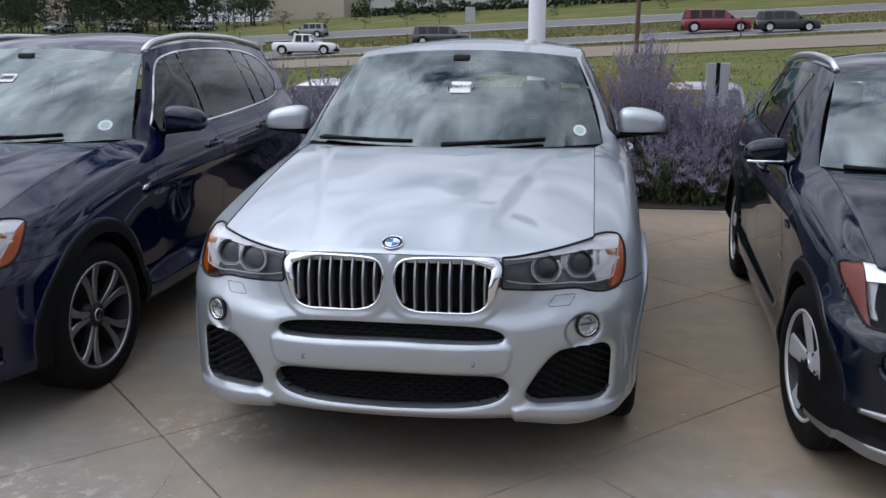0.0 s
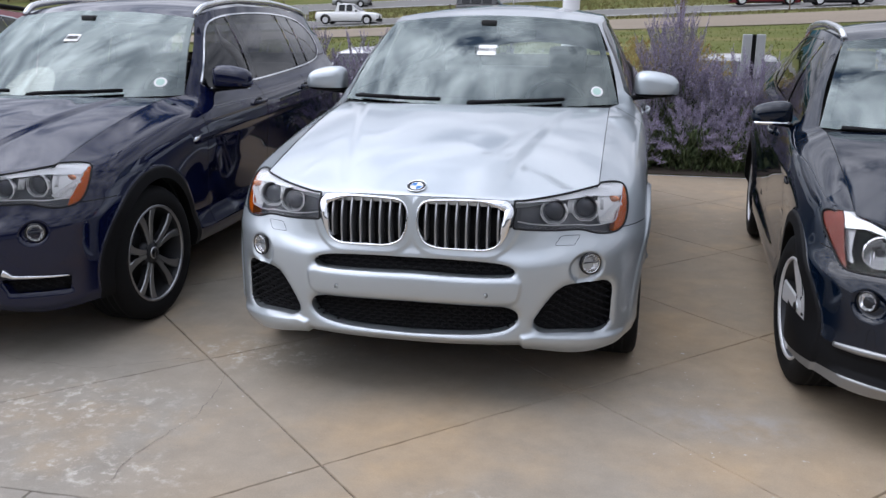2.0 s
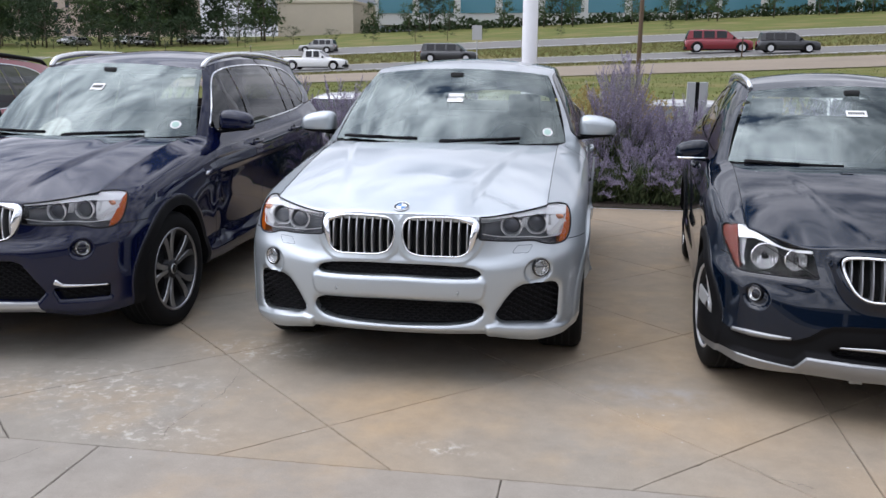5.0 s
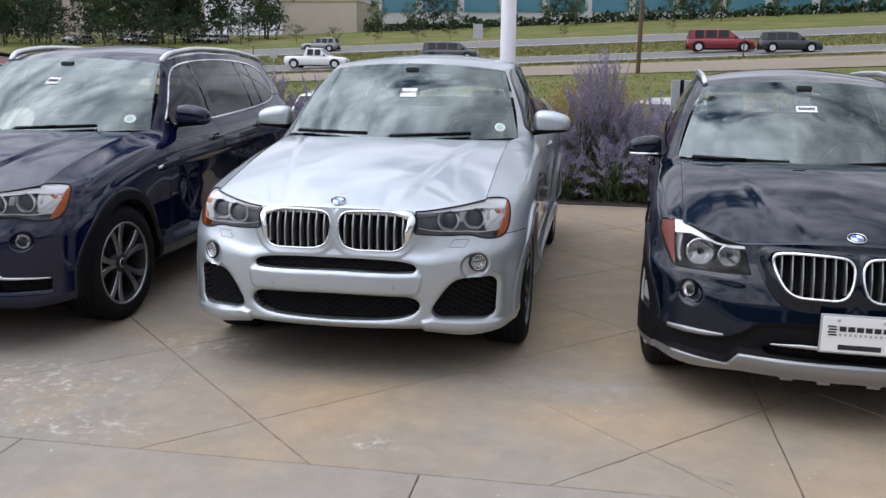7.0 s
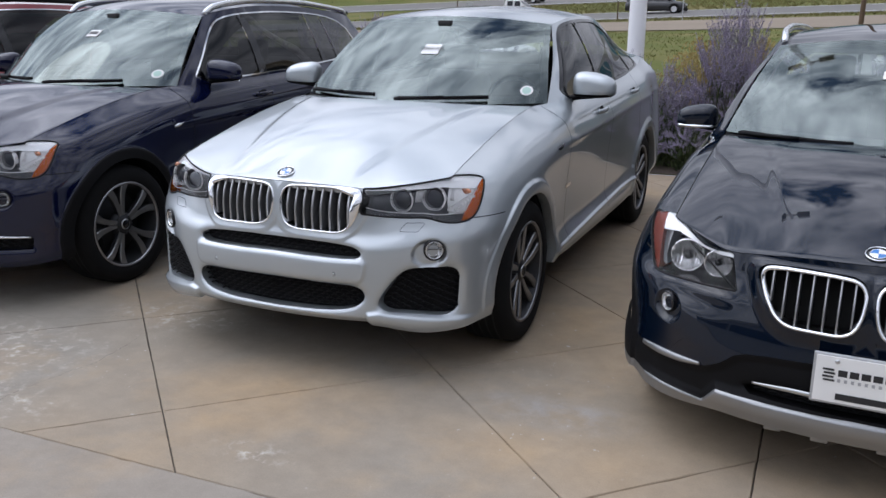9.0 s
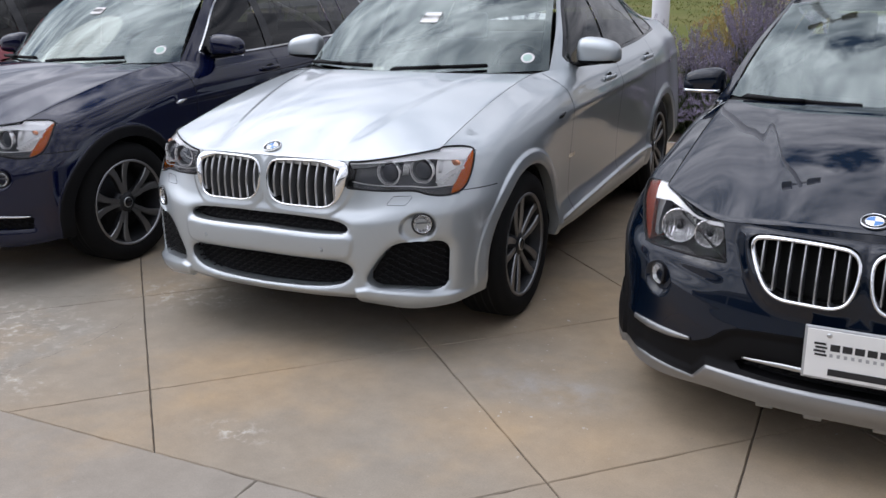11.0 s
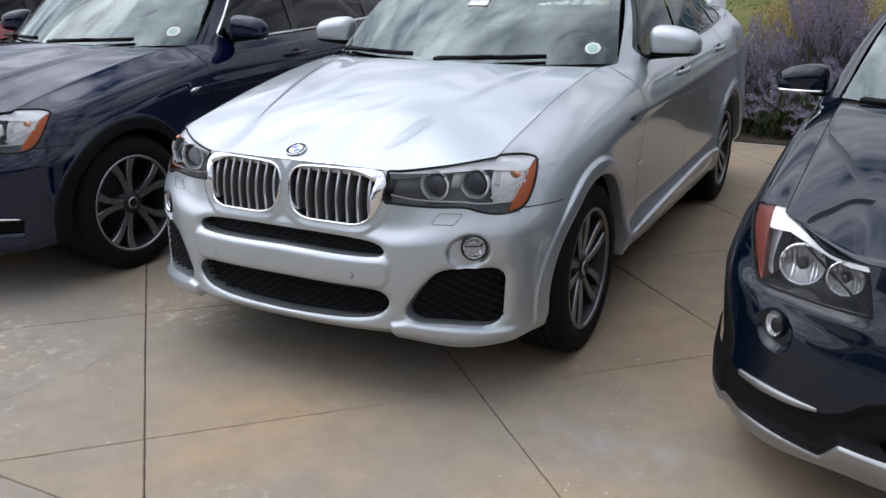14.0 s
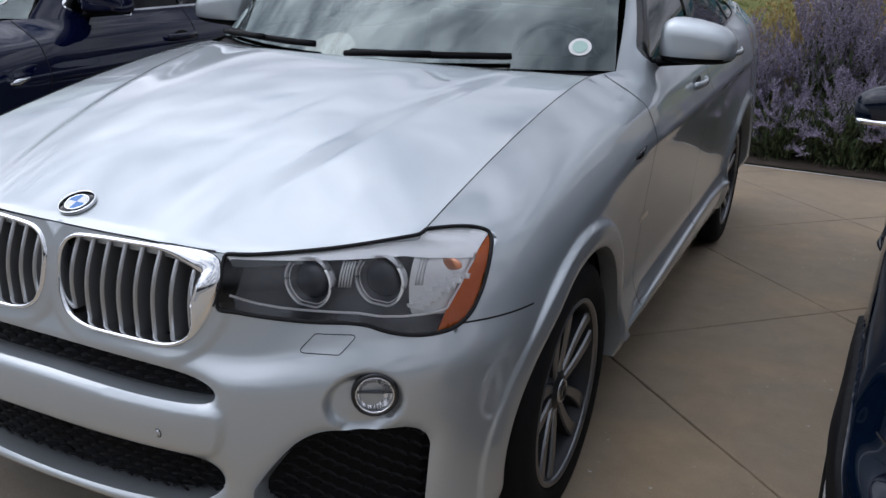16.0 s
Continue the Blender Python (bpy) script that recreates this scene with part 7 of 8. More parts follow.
def sage(seed, height, spread, sprays=34, droop=0.0):
    """A sprawling clump of Russian sage: arching pale sprays with side shoots of small violet whorls over a dark leafy core."""
    rng = np.random.RandomState(seed)
    store = {"stem": ([], []), "leaf": ([], []), "flower": ([], [])}

    def add(kind, v, f):
        sv, sf = store[kind]
        k = len(sv)
        sv.extend(v)
        sf.extend(tuple(q + k for q in g) for g in f)

    def leaf(kind, at, d, size, wide):
        d = d / (np.linalg.norm(d) + 1e-9)
        side = np.cross(d, rng.normal(size=3))
        side /= np.linalg.norm(side) + 1e-9
        add(kind, [at, at + d * size * 0.5 + side * size * wide, at + d * size, at + d * size * 0.5 - side * size * wide], [(0, 1, 2, 3)])

    def twig(pts, r0, r1):
        add("stem", *tube(pts, np.linspace(r0, r1, len(pts)), 3))

    for i in range(sprays):
        a = 2 * np.pi * (i * 0.381966) + rng.uniform(-0.3, 0.3)
        out = ((i + 0.5) / sprays) ** 0.62 * rng.uniform(0.8, 1.1)
        h = height * rng.uniform(0.80, 1.0) * (1 - 0.62 * out ** 2.2)
        t = np.linspace(0, 1, 12)
        sway = np.array((np.cos(a), np.sin(a) * 0.8, 0.0))
        line = np.outer(0.05 + spread * out * (0.35 * t + 0.65 * t ** 2.0), sway) + np.outer(h * (t - (0.10 + droop) * out * t ** 4), (0, 0, 1))
        line += np.cumsum(rng.normal(0, 0.007, (12, 3)), 0) * t[:, None]
        twig(line, 0.0045, 0.0014)
        side = np.cross(sway, (0, 0, 1))
        # grey-green leaves on the lower half
        for u in rng.uniform(0.04, 0.66, 46):
            at = np.array([np.interp(u, t, line[:, k]) for k in range(3)]) + rng.normal(0, 0.022, 3)
            at[2] = max(at[2], 0.01)
            leaf("leaf", at, rng.normal(size=3) * 0.6 + sway * 0.4 + np.array((0, 0, 0.9)), rng.uniform(0.04, 0.10), 0.11)
        # flowering side shoots, longest in the middle of the spray
        shoots = [(1.0, line[-4:])]
        for u in np.linspace(0.42, 0.97, 12):
            at = np.array([np.interp(u, t, line[:, k]) for k in range(3)])
            run = np.array([np.interp(min(u + 0.06, 1), t, line[:, k]) for k in range(3)]) - np.array([np.interp(u - 0.06, t, line[:, k]) for k in range(3)])
            run /= np.linalg.norm(run) + 1e-9
            for sg in (-1, 1):
                d = run * 0.9 + side * sg * rng.uniform(0.4, 0.9) + np.array((0, 0, 0.35)) + rng.normal(0, 0.18, 3)
                d /= np.linalg.norm(d)
                length = height * rng.uniform(0.07, 0.15) * (1.15 - 0.8 * abs(u - 0.6))
                w = np.linspace(0, 1, 5)
                pts = at + np.outer(w * length, d) + np.outer(w ** 2 * length * 0.18, (0, 0, 1))
                twig(pts, 0.0016, 0.0008)
                shoots.append((u, pts))
        for u, pts in shoots:
            span = np.linalg.norm(pts[-1] - pts[0])
            for w in np.arange(0.22, 1.0, 0.011 / max(span, 0.02)):
                q = np.array([np.interp(w, np.linspace(0, 1, len(pts)), pts[:, k]) for k in range(3)])
                for _ in range(3):
                    leaf("flower", q + rng.normal(0, 0.0028, 3), rng.normal(size=3) + np.array((0, 0, 0.3)), rng.uniform(0.010, 0.018) * (1.15 - 0.5 * w), 0.36)
    # upright leafy core
    for _ in range(900):
        a, r = rng.uniform(0, 2 * np.pi), spread * 0.55 * rng.uniform(0, 1) ** 0.6
        z = height * 0.62 * rng.uniform(0, 1) * (1 - 0.5 * (r / spread))
        leaf("leaf", np.array((np.cos(a) * r, np.sin(a) * r * 0.8, max(z, 0.01))), rng.normal(size=3) * 0.35 + np.array((0, 0, 1.0)), rng.uniform(0.05, 0.12), 0.09)
    return store["stem"], store["leaf"], store["flower"]


def sage_plant(parts, m):
    root = empty("russian_sage", m)
    for name, (v, f), mat in zip(("stem_mass", "foliage", "blossom"), parts, (STEM, SAGELEAF, BLOSSOM)):
        mesh_object(name, v, f, mat, root, smooth=False)
    return tagged(root, "bushy Russian sage with violet blossom spikes in the mulch bed", "shrub", "sage shrubs in the bed")


kinds = [sage_plant(sage(11, 1.74, 0.60, 46), pose(1.24, 5.85, 0)), sage_plant(sage(12, 1.28, 0.66, 36), pose(2.05, 5.70, 0)), sage_plant(sage(13, 0.78, 0.55, 22, 0.35), pose(1.42, 5.26, 0))]
rng = np.random.RandomState(3)
for i, (x, y, k, s) in enumerate(((0.95, 5.28, 2, 0.85), (1.86, 5.25, 2, 0.9), (2.40, 5.28, 2, 1.0), (0.45, 5.30, 2, 0.85), (2.95, 5.26, 2, 0.95), (-0.15, 5.28, 2, 0.9), (3.5, 5.28, 2, 0.95), (0.62, 5.80, 1, 0.88), (0.05, 5.70, 1, 0.95), (1.65, 5.72, 1, 0.9), (2.75, 5.72, 1, 1.08), (3.5, 5.78, 1, 1.1), (4.3, 5.7, 1, 1.1), (5.2, 5.8, 0, 0.9), (-0.6, 5.75, 1, 1.05), (-1.35, 5.7, 1, 1.1), (-2.1, 5.8, 1, 1.12), (-2.85, 5.7, 0, 0.9), (-3.7, 5.8, 0, 0.9), (-4.6, 5.75, 1, 1.1))):
    copy_thing(kinds[k], pose(x, y, 0, 0, 0, rng.uniform(0, 360)) @ Matrix.Diagonal((s, s, s, 1)))


def grass_clump(name, m, height, spread, mat, n=260, seed=1, label="", plume=True):
    rng = np.random.RandomState(seed)
    v, f = [], []
    for i in range(n):
        a, out = rng.uniform(0, 2 * np.pi), rng.uniform(0, 1)
        d = np.array((np.cos(a), np.sin(a), 0))
        h = height * rng.uniform(0.6, 1.0)
        side = np.array((-d[1], d[0], 0)) * 0.004
        k = len(v)
        for t in (0, 0.5, 1.0):
            c = d * (0.05 + spread * out * t ** 2) + np.array((0, 0, h * t * (1 - 0.25 * out * t)))
            w = side * (1 - 0.8 * t)
            v += [c - w, c + w]
        f += [(k, k + 1, k + 3, k + 2), (k + 2, k + 3, k + 5, k + 4)]
        if plume:
            tip = (v[-1] + v[-2]) / 2
            for _ in range(5):
                q = rng.normal(size=3) * 0.014
                k = len(v)
                v += [tip + q, tip + q + rng.normal(size=3) * 0.018, tip + q + np.array((0, 0, 0.03))]
                f.append((k, k + 1, k + 2))
    root = empty(name, m)
    mesh_object("tuft", v, f, mat, root, smooth=False)
    return tagged(root, label, "grass")


clump = grass_clump("ornamental_grass", pose(0.88, 6.25, 0), 1.36, 0.45, GOLDEN, 420, 4, "golden ornamental grass with feathery plumes behind the sage")
copy_thing(clump, pose(1.45, 6.45, 0, 0, 0, 80))
copy_thing(clump, pose(3.1, 6.5, 0, 0, 0, 200) @ Matrix.Diagonal((0.9, 0.9, 1.0, 1)))
copy_thing(clump, pose(-3.2, 6.5, 0, 0, 0, 140) @ Matrix.Diagonal((0.9, 0.9, 0.8, 1)))


# ---- posts and signs ----
def lamp_pole(x, y):
    root = empty("light_pole", pose(x, y, float(land(x, y)) - 0.02))
    v, f = lathe([(0.0, 8.1), (0.085, 8.1), (0.098, 0.5), (0.098, 0.0)], 28, 'z')
    mesh_object("shaft", v, f, POLEWHITE, root)
    v, f = lathe([(0.10, 0.62), (0.19, 0.60), (0.22, 0.55), (0.22, 0.0)], 28, 'z')
    mesh_object("footing", v, f, CONCRETE, root)
    for a in range(4):
        part("anchor_bolt", box_bm(-0.012, 0.012, -0.012, 0.012, 0.6, 0.66, 0.003, 1), SATIN, root).matrix_basis = pose(0.14 * math.cos(a * 1.57 + 0.8), 0.14 * math.sin(a * 1.57 + 0.8), 0)
    for side in (1, -1):
        arm = part("arm", box_bm(min(0, side * 0.35), max(0, side * 0.35), -0.03, 0.03, 7.92, 8.0, 0.01, 1), POLEWHITE, root)
        part("lamp_head", box_bm(min(side * 0.3, side * 0.78), max(side * 0.3, side * 0.78), -0.17, 0.17, 7.90, 8.02, 0.03, 2), POLEWHITE, arm)
    return tagged(root, "tall white steel light pole behind the parked cars", "pole")


lamp_pole(0.09, 6.37)


def timber_pole(x, y, h, r):
    z = float(land(x, y))
    root = empty("utility_pole", pose(x, y, z - 0.1, 0, 0.6))
    v, f = lathe([(0.0, h), (r * 0.8, h), (r, 0.0)], 14, 'z')
    mesh_object("shaft", v, f, TIMBER, root)
    return tagged(root, "brown weathered timber pole on the verge", "pole")


timber_pole(3.35, 50.5, 14, 0.135)


def sign_post(x, y, top, w, h, double=False):
    z = float(land(x, y))
    root = empty("road_sign", pose(x, y, z))
    part("post", box_bm(-0.03, 0.03, -0.02, 0.02, -0.05, top - z, 0.004, 1), SIGNGREY if not double else PLASTIC, root)
    if double:
        for s in (-1, 1):
            part("panel", box_bm(min(s * 0.03, s * (w / 2)), max(s * 0.03, s * (w / 2)), -0.03, 0.03, top - z - h, top - z, 0.006, 1), SIGNGREY, root)
    else:
        part("panel", box_bm(-w / 2, w / 2, -0.035, -0.022, top - z - h, top - z, 0.004, 1), SIGNGREY, root)
    return tagged(root, "grey metal sign seen from its back" if not double else "short grey two-panel post in the lower car park", "sign")


sign_post(2.52, 9.8, 1.29, 0.32, 0.62, True)
sign_post(-8.3, 64.5, 4.2, 0.75, 1.1)
sign_post(-3.55 * 6.0, 55, 2.0, 0.5, 0.5)
for x, y in ((12.0, 68.6), (-14.0, 68.6), (30.0, 68.6), (-40.0, 98.0)):
    root = empty("marker_post", pose(x, y, float(land(x, y))))
    part("post", box_bm(-0.05, 0.05, -0.03, 0.03, -0.1, 1.5, 0.01, 1), TIMBER, root)
    part("cap", box_bm(-0.055, 0.055, -0.035, 0.035, 1.5, 1.6, 0.01, 1), SIGNGREY, root)
    tagged(root, "thin brown marker post beside the highway", "post", "marker posts by the highway")


# ---- far cars ----
def far_car(name, m, paint, length, width, height, hood, tailbox, label, category="car", bed=False, group=""):
    """A car seen from afar: lower body with wheel arches, glasshouse with windows, wheels."""
    root = empty(name, m)
    L, W, H = length / 2, width / 2, height
    belt = H * 0.60
    n = 33
    t = np.linspace(-L, L, n)
    plan = W * (1 - 0.10 * (np.abs(t) / L) ** 6)
    roofline = np.interp(t, [-L, -L + hood * 0.25, -L + hood, L - 0.1, L], [belt * 0.80, belt * 0.93, belt, belt, belt * 0.9])
    prof = [(0.86, 0.14), (0.97, 0.26), (1.0, 0.55), (0.97, 0.85), (0.88, 1.0), (0.0, 1.02)]
    v, f = [], []
    for i in range(n):
        for s, q in prof:
            v.append((t[i], plan[i] * s, 0.20 + (roofline[i] - 0.20) * ((q - 0.14) / 0.88)))
    k = len(prof)
    for i in range(n - 1):
        for j in range(k - 1):
            f.append((i * k + j, (i + 1) * k + j, (i + 1) * k + j + 1, i * k + j + 1))
    f.append(tuple(range(k)))
    f.append(tuple((n - 1) * k + j for j in range(k))[::-1])
    v = np.array(v)
    mv, mf = v * np.array((1, -1, 1)), [q[::-1] for q in f]
    jv, jf = joined((v, f), (mv, mf))
    mesh_object("body", jv, jf, paint, root)
    # glasshouse
    a0, a1 = -L + hood, (L - tailbox if not bed else -L + hood + 2.3)
    cab = [(a0, belt * 0.99, 0.90), (a0 + (H - belt) * 1.25, H - 0.04, 0.74), (a0 + (H - belt) * 2.2, H, 0.72), (a1 - (H - belt) * 1.0, H - 0.01, 0.72), (a1 - (H - belt) * 0.3, H - 0.06, 0.74), (a1, belt * 0.99, 0.88)]
    rows = [(-1.0, 0.0), (-0.985, 0.0), (-0.93, 0.030), (-0.80, 0.052), (-0.4, 0.068), (0.4, 0.068), (0.80, 0.052), (0.93, 0.030), (0.985, 0.0), (1.0, 0.0)]
    gv = [(x, q * s * W, z - (0.068 - up if 0 < i < 5 else 0.0)) for i, (x, z, s) in enumerate(cab) for q, up in rows]
    gf = [(i * 10 + j, (i + 1) * 10 + j, (i + 1) * 10 + j + 1, i * 10 + j + 1) for i in range(5) for j in range(9)]
    gf += [tuple(i * 10 for i in range(6))[::-1], tuple(i * 10 + 9 for i in range(6))]
    mesh_object("cabin", gv, gf, paint, root, smooth=False)
    span = a1 - a0
    rise = H - belt
    cuts = [(0.21, 0.41), (0.45, 0.66), (0.70, 0.87)] if not bed else [(0.30, 0.54), (0.60, 0.84)]
    for s in (1, -1):
        for c0, c1 in cuts:
            x0, x1 = a0 + span * c0, a0 + span * c1
            lo, hi = belt + 0.05, H - 0.13
            y0, y1 = s * W * 0.895, s * W * 0.765
            xa = max(x0, a0 + rise * 1.0 + 0.02)
            q = [(x0, y0, lo), (x1, y0, lo), (min(x1, a1 - rise * 0.55), y1, hi), (xa, y1, hi)]
            mesh_object("side_window", [(x, y + s * 0.012, z) for x, y, z in q], [(0, 1, 2, 3)], GLOSSBLACK, root, smooth=False)
    for x0, x1 in ((a0, a0 + rise * 1.25), (a1, a1 - rise * 0.3)):
        d = -0.015 if x0 < x1 else 0.015
        q = [(x0 + (x1 - x0) * 0.12 + d, -W * 0.80, belt + rise * 0.10), (x0 + (x1 - x0) * 0.12 + d, W * 0.80, belt + rise * 0.10), (x0 + (x1 - x0) * 0.88 + d, W * 0.68, H - rise * 0.16), (x0 + (x1 - x0) * 0.88 + d, -W * 0.68, H - rise * 0.16)]
        mesh_object("end_window", q, [(0, 1, 2, 3)], GLOSSBLACK, root, smooth=False)
    R = 0.215 * H
    for x in (-L + 0.88, L - 0.95):
        for s in (1, -1):
            hub = new("wheel")
            hub.parent = root
            hub.matrix_basis = pose(x, s * (W - 0.09), R)
            tv, tf = lathe([(0.0, -0.11), (R * 0.88, -0.11), (R, -0.08), (R, 0.09), (R * 0.88, 0.115), (R * 0.66, 0.115)], 24, 'y')
            mesh_object("tyre", tv * np.array((1, s, 1)), tf, RUBBER, hub)
            tv, tf = lathe([(0.0, 0.10), (R * 0.2, 0.125), (R * 0.3, 0.108), (R * 0.55, 0.112), (R * 0.66, 0.12)], 20, 'y')
            mesh_object("rim", tv * np.array((1, s, 1)), tf, BRIGHTALLOY, hub)
            a = np.linspace(-0.15, math.pi + 0.15, 20)
            ring = np.stack([x + (R + 0.055) * np.cos(a), np.full(20, s * (W - 0.004)), R + (R + 0.055) * np.sin(a)], -1)
            wv, wf = tube(ring, 0.045, 6, up=(0, 1, 0))
            mesh_object("wheel_arch", wv, wf, SHADOWGAP, root)
    for x0, x1 in ((-L - 0.03, -L + 0.25), (L - 0.22, L + 0.03)):
        part("bumper", box_bm(x0, x1, -W * 0.90, W * 0.90, 0.30, 0.30 + H * 0.11, 0.04, 2), PLASTIC, root)
    for s in (1, -1):
        part("door_mirror", box_bm(a0 + 0.25, a0 + 0.40, s * (W + 0.06) - 0.08, s * (W + 0.06) + 0.08, belt - 0.02, belt + 0.16, 0.03, 1), PLASTIC, root)
        part("sill", box_bm(-L + 1.35, L - 1.42, s * W * 0.965 - 0.03, s * W * 0.965 + 0.03, 0.20, 0.30, 0.02, 1), PLASTIC, root)
    for s in (1, -1):
        part("headlight", box_bm(-L - 0.005, -L + 0.12, s * W * 0.62 - 0.14, s * W * 0.62 + 0.14, belt * 0.62, belt * 0.76, 0.02, 1), WHITEENAMEL, root)
        part("tail_light", box_bm(L - 0.08, L + 0.005, s * W * 0.74 - 0.09, s * W * 0.74 + 0.09, belt * 0.68, belt * 0.95, 0.02, 1), CHERRY, root)
    return tagged(root, label, category, group)


WHITEPAINT = material("white_paint", (0.74, 0.74, 0.73), 0.35, coat=1.0)
BLACKPAINT = material("black_paint", (0.012, 0.012, 0.014), 0.35, coat=1.0)
GREYPAINT = material("grey_paint", (0.22, 0.22, 0.215), 0.35, 0.5, 1.0)


def on_land(x, y, turn=0.0):
    return pose(x, y, float(land(x, y)) + 0.07, 0, 0, turn)


far_car("parked_sedan", pose(2.50, 11.6, -0.50, 0, 0, 82), GREYPAINT, 4.6, 1.80, 1.42, 1.5, 0.7, "grey sedan parked in the lower car park")
far_car("parked_sedan", pose(-3.70, 11.4, -0.52, 0, 0, 95), WHITEPAINT, 4.6, 1.82, 1.50, 1.5, 0.6, "white sedan parked in the lower car park")
far_car("parked_hatchback", pose(5.6, 11.6, -0.41, 0, 0, 86), WHITEPAINT, 4.3, 1.80, 1.48, 1.3, 0.2, "white hatchback parked in the lower car park")
far_car("large_sport_utility", on_land(11.2, 77.0, 180), CHERRY, 5.6, 2.0, 1.95, 1.3, 0.05, "large red sport utility on the highway lanes", group="cars on the highway")
far_car("crossover", on_land(16.2, 73.0, 180), BLACKPAINT, 4.8, 1.9, 1.68, 1.25, 0.1, "black crossover on the highway lanes", group="cars on the highway")
far_car("crossover", on_land(-33.5, 104.0, 0), GREYPAINT, 4.6, 1.85, 1.7, 1.2, 0.1, "grey crossover on the far highway lanes", group="cars on the highway")
far_car("minivan", on_land(-12.5, 77.0, 180), BLACKPAINT, 5.1, 1.95, 1.75, 1.0, 0.05, "dark minivan on the highway lanes", group="cars on the highway")
far_car("pickup_truck", on_land(-24.0, 73.0, 180), WHITEPAINT, 5.6, 1.95, 1.80, 1.5, 0.1, "white pickup truck on the highway lanes", "truck", True, "cars on the highway")
for k in range(8):
    far_car("parked_hatchback", on_land(-62 - 4.2 * k, 138 + (k % 3) * 4, 70 + 20 * (k % 2)), WHITEPAINT if k % 3 else GREYPAINT, 4.5, 1.8, 1.5, 1.3, 0.3, "pale car parked far off among trees", group="cars parked among the trees")


# ---- trees ----
BARK = material("bark", (0.09, 0.07, 0.05), 0.9, vary=0.3, grain=12)
LEAFDARK = material("dark_foliage", (0.030, 0.050, 0.022), 0.8, vary=0.5, grain=1.2, spec=0.2)
LEAFGREEN = material("green_foliage", (0.055, 0.085, 0.03), 0.8, vary=0.5, grain=1.2, spec=0.2)
HEDGE = material("hedge_foliage", (0.035, 0.055, 0.022), 0.85, vary=0.5, grain=2.0, spec=0.2)


def tree(name, m, height, width, mat, conifer=False, seed=1, clumps=60, label=""):
    """A tapered trunk with limbs and a ragged crown of leaf clumps."""
    rng = np.random.RandomState(seed)
    root = empty(name, m)
    pieces = [tube([(0, 0, -0.2), (0.03 * height * 0.1, 0, height * 0.35), (0, 0.02, height * (0.95 if conifer else 0.7))], [height * 0.022, height * 0.016, height * 0.004], 7)]
    tips = []
    for i in range(clumps):
        t = rng.uniform(0.12 if conifer else 0.28, 1.0)
        a = rng.uniform(0, 2 * np.pi)
        if conifer:
            r = width / 2 * (1.05 - t) * rng.uniform(0.4, 1.1)
        else:
            r = width / 2 * math.sqrt(max(0.05, 1 - ((t - 0.62) / 0.42) ** 2)) * rng.uniform(0.25, 1.05)
        tips.append(np.array((math.cos(a) * r, math.sin(a) * r, t * height)))
        if i % 4 == 0:
            z = max(height * 0.15, t * height - (0.1 if conifer else 0.25) * height)
            pieces.append(tube([(0, 0, z), tuple(tips[-1])], [height * 0.006, height * 0.002], 4))
    v, f = joined(*pieces)
    mesh_object("trunk", v, f, BARK, root)
    lv, lf = [], []
    for c in tips:
        size = height * rng.uniform(0.05, 0.10)
        for _ in range(26):
            p0 = c + rng.normal(0, 1, 3) * size * np.array((0.7, 0.7, 0.45))
            d1, d2 = rng.normal(size=3), rng.normal(size=3)
            s = height * 0.022
            k = len(lv)
            lv += [p0, p0 + d1 * s, p0 + (d1 + d2) * s * 0.7, p0 + d2 * s]
            lf.append((k, k + 1, k + 2, k + 3))
    mesh_object("crown", lv, lf, mat, root, smooth=False)
    return tagged(root, label, "tree")


oak = tree("leafy_tree", on_land(-58, 150), 11, 9, LEAFGREEN, False, 21, 70, "leafy green tree on the far slope")
ash = tree("leafy_tree", on_land(-72, 146), 9, 8, LEAFDARK, False, 22, 70, "dark green leafy tree on the far slope")
spruce = tree("conifer_tree", on_land(-66, 148), 12, 5.5, LEAFDARK, True, 23, 80, "dark conifer tree on the far slope")
shrub = tree("roadside_bush", on_land(-24, 118), 2.6, 3.4, LEAFDARK, False, 24, 30, "low dark bush on the grass slope")
sapling = tree("young_tree", on_land(20, 150), 5.5, 3.6, LEAFGREEN, False, 25, 36, "young green tree in front of the offices")
rng = np.random.RandomState(9)
for i in range(34):
    x = -135 + 2.6 * i + rng.uniform(-1.5, 1.5)
    if -60 < x < -46:
        continue
    y = 150 + rng.uniform(-14, 22)
    s = rng.uniform(0.7, 1.15)
    copy_thing((oak, ash, spruce)[i % 3], on_land(x, y, rng.uniform(0, 360)) @ Matrix.Diagonal((s, s, s, 1)))
for x, y, s in ((-30, 118, 0.9), (-20, 121, 1.0), (-38, 125, 0.8), (-45, 128, 1.0), (-52, 126, 0.9), (-16, 128, 0.8), (-63, 122, 1.3), (-70, 120, 1.2), (-78, 123, 1.4), (-85, 121, 1.2), (-4, 116, 0.5), (10, 118, 0.5)):
    copy_thing(shrub, on_land(x, y, s * 360) @ Matrix.Diagonal((s, s, s, 1)))
for i in range(46):
    s = rng.uniform(1.1, 2.3)
    copy_thing(shrub, on_land(-140 + 1.9 * i + rng.uniform(-1.5, 1.5), rng.uniform(131, 146), rng.uniform(0, 360)) @ Matrix.Diagonal((s * 1.2, s, s, 1)))
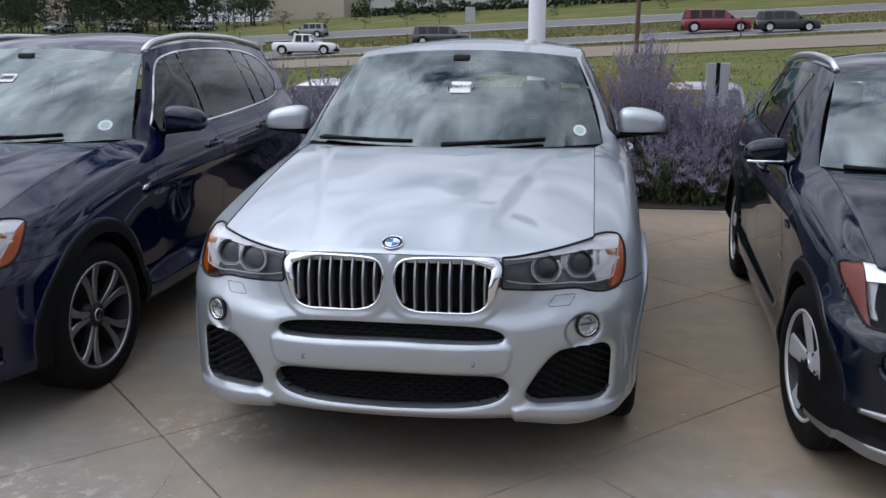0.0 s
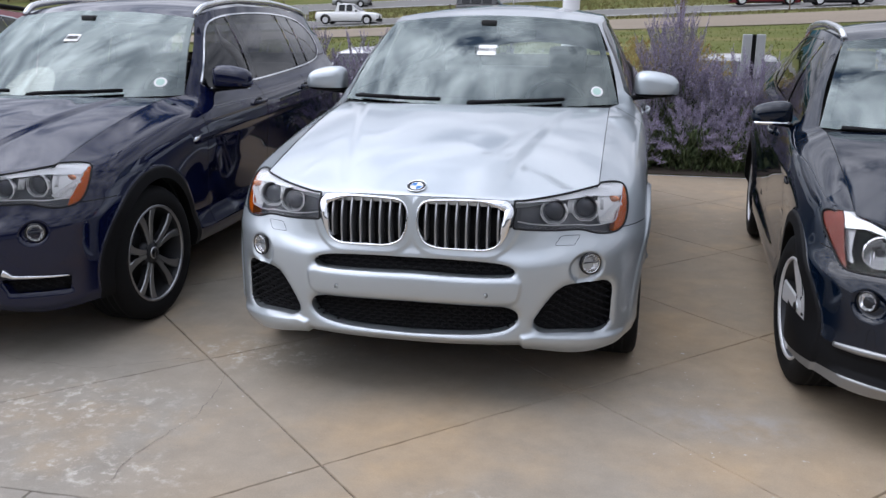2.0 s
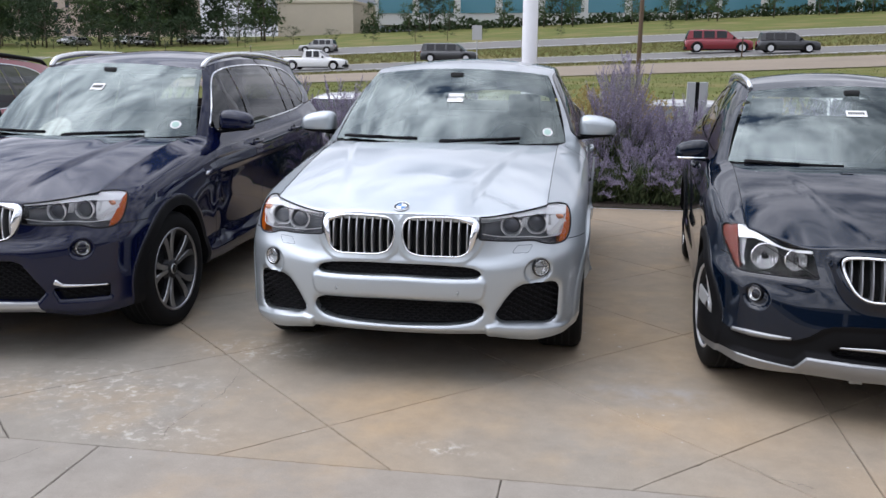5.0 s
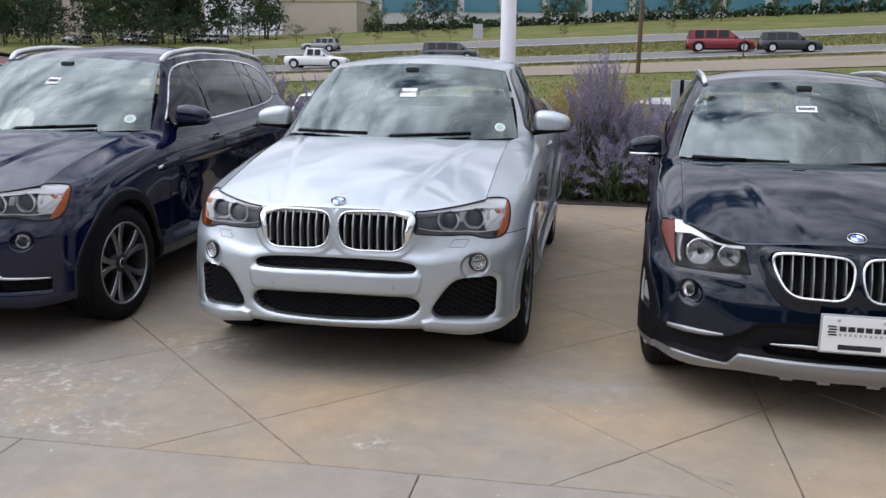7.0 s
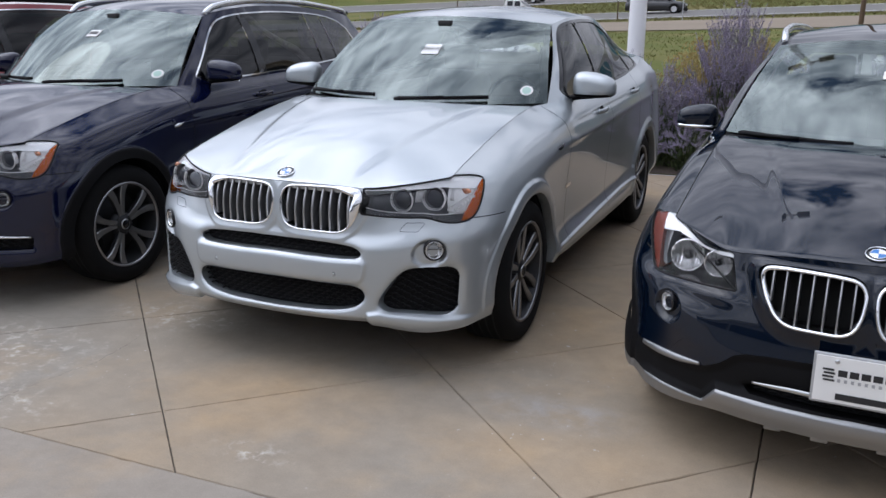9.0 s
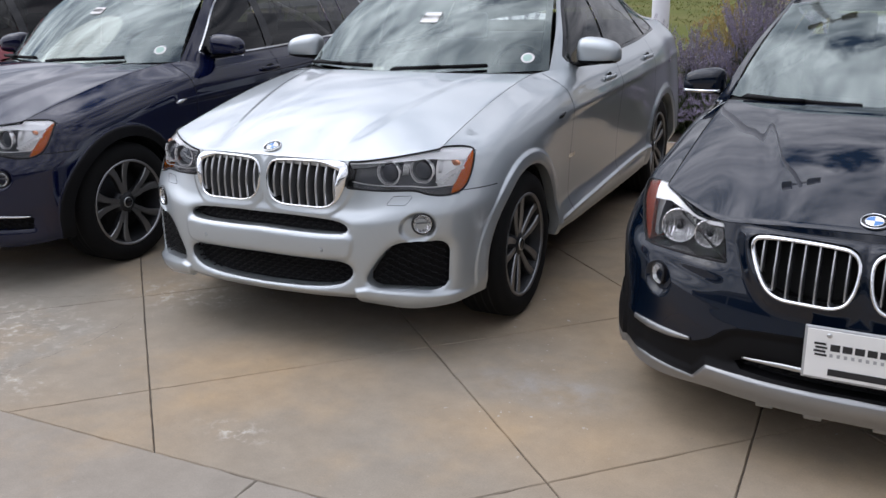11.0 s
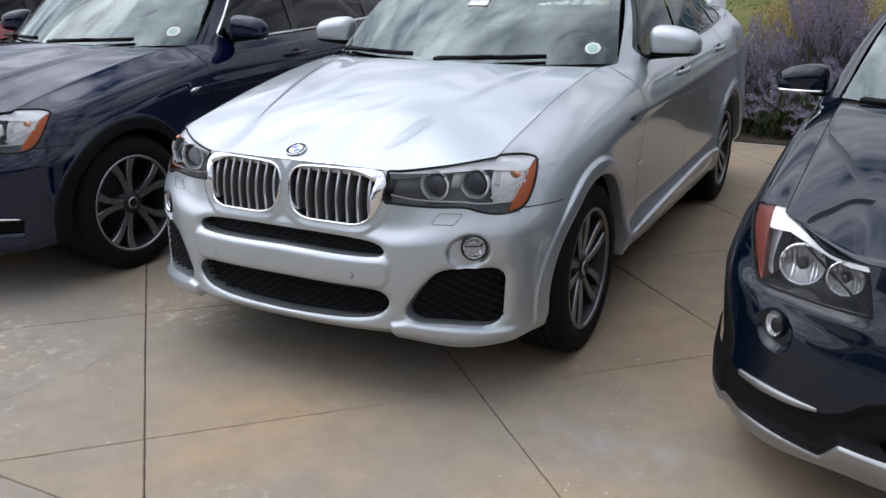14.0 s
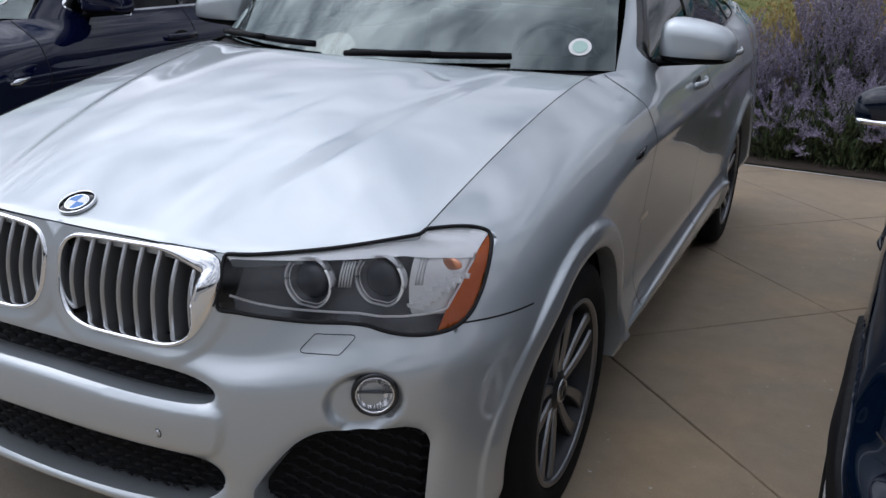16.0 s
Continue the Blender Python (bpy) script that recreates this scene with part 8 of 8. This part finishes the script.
for i in range(14):
    x = -40 + 7.6 * i + rng.uniform(-2, 2)
    copy_thing(sapling, on_land(x, 157 + rng.uniform(-3, 3), rng.uniform(0, 360)) @ Matrix.Diagonal((1, 1, rng.uniform(0.8, 1.2), 1)))
    if i % 3 == 1:
        copy_thing(ash, on_land(x + 3, 160, rng.uniform(0, 360)) @ Matrix.Diagonal((0.8, 0.8, 0.8, 1)))


# ---- far buildings ----
STUCCO = material("beige_stucco", (0.50, 0.44, 0.35), 0.9, vary=0.06, grain=0.8, stain=0.06, stain_size=8)
PALEWALL = material("pale_wall_panel", (0.52, 0.52, 0.50), 0.8, vary=0.05, grain=0.7)
TEAL = material("teal_window_glass", (0.09, 0.23, 0.28), 0.12, 0.2)
ROSEWALL = material("pink_beige_wall", (0.42, 0.34, 0.29), 0.9, vary=0.05, grain=0.5)
DARKPANE = material("dark_window", (0.03, 0.035, 0.04), 0.15)


def block(name, x0, x1, y0, y1, h, wall, label, rows=0, cols=0, pane=None, pw=0.7, ph=0.6, z=None, north=False):
    """A building: walls, flat roof with parapet, windows with frames and panes on the front."""
    z0 = float(land((x0 + x1) / 2, y0)) - 1.0 if z is None else z
    root = empty(name, pose(0, 0, z0))
    part("wall", box_bm(x0, x1, y0, y1, 0, h, 0.05, 1), wall, root)
    part("parapet", box_bm(x0 - 0.2, x1 + 0.2, y0 - 0.2, y1 + 0.2, h - 0.05, h + 0.45, 0.05, 1), wall, root)
    for r in range(rows):
        for c in range(cols):
            cw, ch = (x1 - x0) / cols, (h - 1.4) / rows
            xa, za = x0 + cw * (c + (1 - pw) / 2), 1.3 + ch * (r + (1 - ph) / 2)
            yf, o = (y1, 1) if north else (y0, -1)
            win = part("window", box_bm(xa, xa + cw * pw, min(yf - o * 0.1, yf + o * 0.12), max(yf - o * 0.1, yf + o * 0.12), za, za + ch * ph, 0.02, 1), wall, root)
            part("pane", box_bm(xa + 0.1, xa + cw * pw - 0.1, min(yf + o * 0.125, yf + o * 0.16), max(yf + o * 0.125, yf + o * 0.16), za + 0.1, za + ch * ph - 0.1), pane, win)
    return tagged(root, label, "building")


block("office_building", -43, 72, 172, 200, 11.5, PALEWALL, "long pale office building with teal windows", 2, 14, TEAL, 0.86, 0.66)
block("blank_hall", -62, -46.5, 168, 190, 7.2, STUCCO, "beige windowless hall on the far slope")
block("hotel", -225, -150, 300, 325, 34, ROSEWALL, "tall beige hotel far behind the trees", 7, 16, DARKPANE, 0.35, 0.5)
block("parking_structure", 44, 110, 96, 130, 19, STUCCO, "beige parking structure with dark open levels", 5, 3, DARKPANE, 0.97, 0.55)
# unseen building added behind the camera to dim low sky in reflections
block("unseen_building", -34, 40, -32, -17, 4.4, PALEWALL, "unseen pale building with dark glass, added behind the car park", 1, 5, DARKPANE, 0.96, 0.72, z=-0.02, north=True)
tops = np.random.RandomState(31)
hv, hf = [], []
for i in range(5200):
    x = tops.uniform(-44, 74)
    q = np.array((x, 165 + tops.uniform(-1.2, 1.2), 0.0))
    q[2] = land(q[0], q[1]) + tops.uniform(0, 1.5 + 0.5 * math.sin(x * 0.7))
    d1, d2 = tops.normal(size=3) * 0.28, tops.normal(size=3) * 0.28
    k = len(hv)
    hv += [q, q + d1, q + d1 + d2, q + d2]
    hf.append((k, k + 1, k + 2, k + 3))
tagged(mesh_object("office_hedge", hv, hf, HEDGE, smooth=False), "dark clipped hedge below the office windows", "hedge", kind="stuff")

# ---- rough grass ----
BLADE = material("grass_blade", (0.155, 0.165, 0.055), 0.85, vary=0.4, grain=0.6, spec=0.1)
STRAW = material("dry_weed", (0.19, 0.175, 0.075), 0.9, vary=0.4, grain=0.6, spec=0.1)
for name, count, y0, y1, h, mat, label in (("meadow_grass", 9000, 16, 50, 0.11, BLADE, "ragged green grass of the meadow"), ("verge_weeds", 6000, 81, 99, 0.26, STRAW, "tall dry weeds on the highway median"), ("near_weeds", 2200, 64.5, 69.5, 0.22, STRAW, "dry weeds along the highway edge")):
    rng = np.random.RandomState(len(name))
    v, f = [], []
    for i in range(count):
        x, y = rng.uniform(-45, 45), rng.uniform(y0, y1)
        z = float(land(x, y))
        for _ in range(4):
            b = np.array((x, y, z - 0.01)) + np.append(rng.normal(0, 0.10, 2), 0)
            tip = b + np.array((*rng.normal(0, h * 0.4, 2), h * rng.uniform(0.5, 1.1)))
            w = np.array((*rng.normal(0, h * 0.12, 2), 0))
            k = len(v)
            v += [b - w, b + w, tip]
            f.append((k, k + 1, k + 2))
    tagged(mesh_object(name, v, f, mat, smooth=False), label, "grass", kind="stuff")
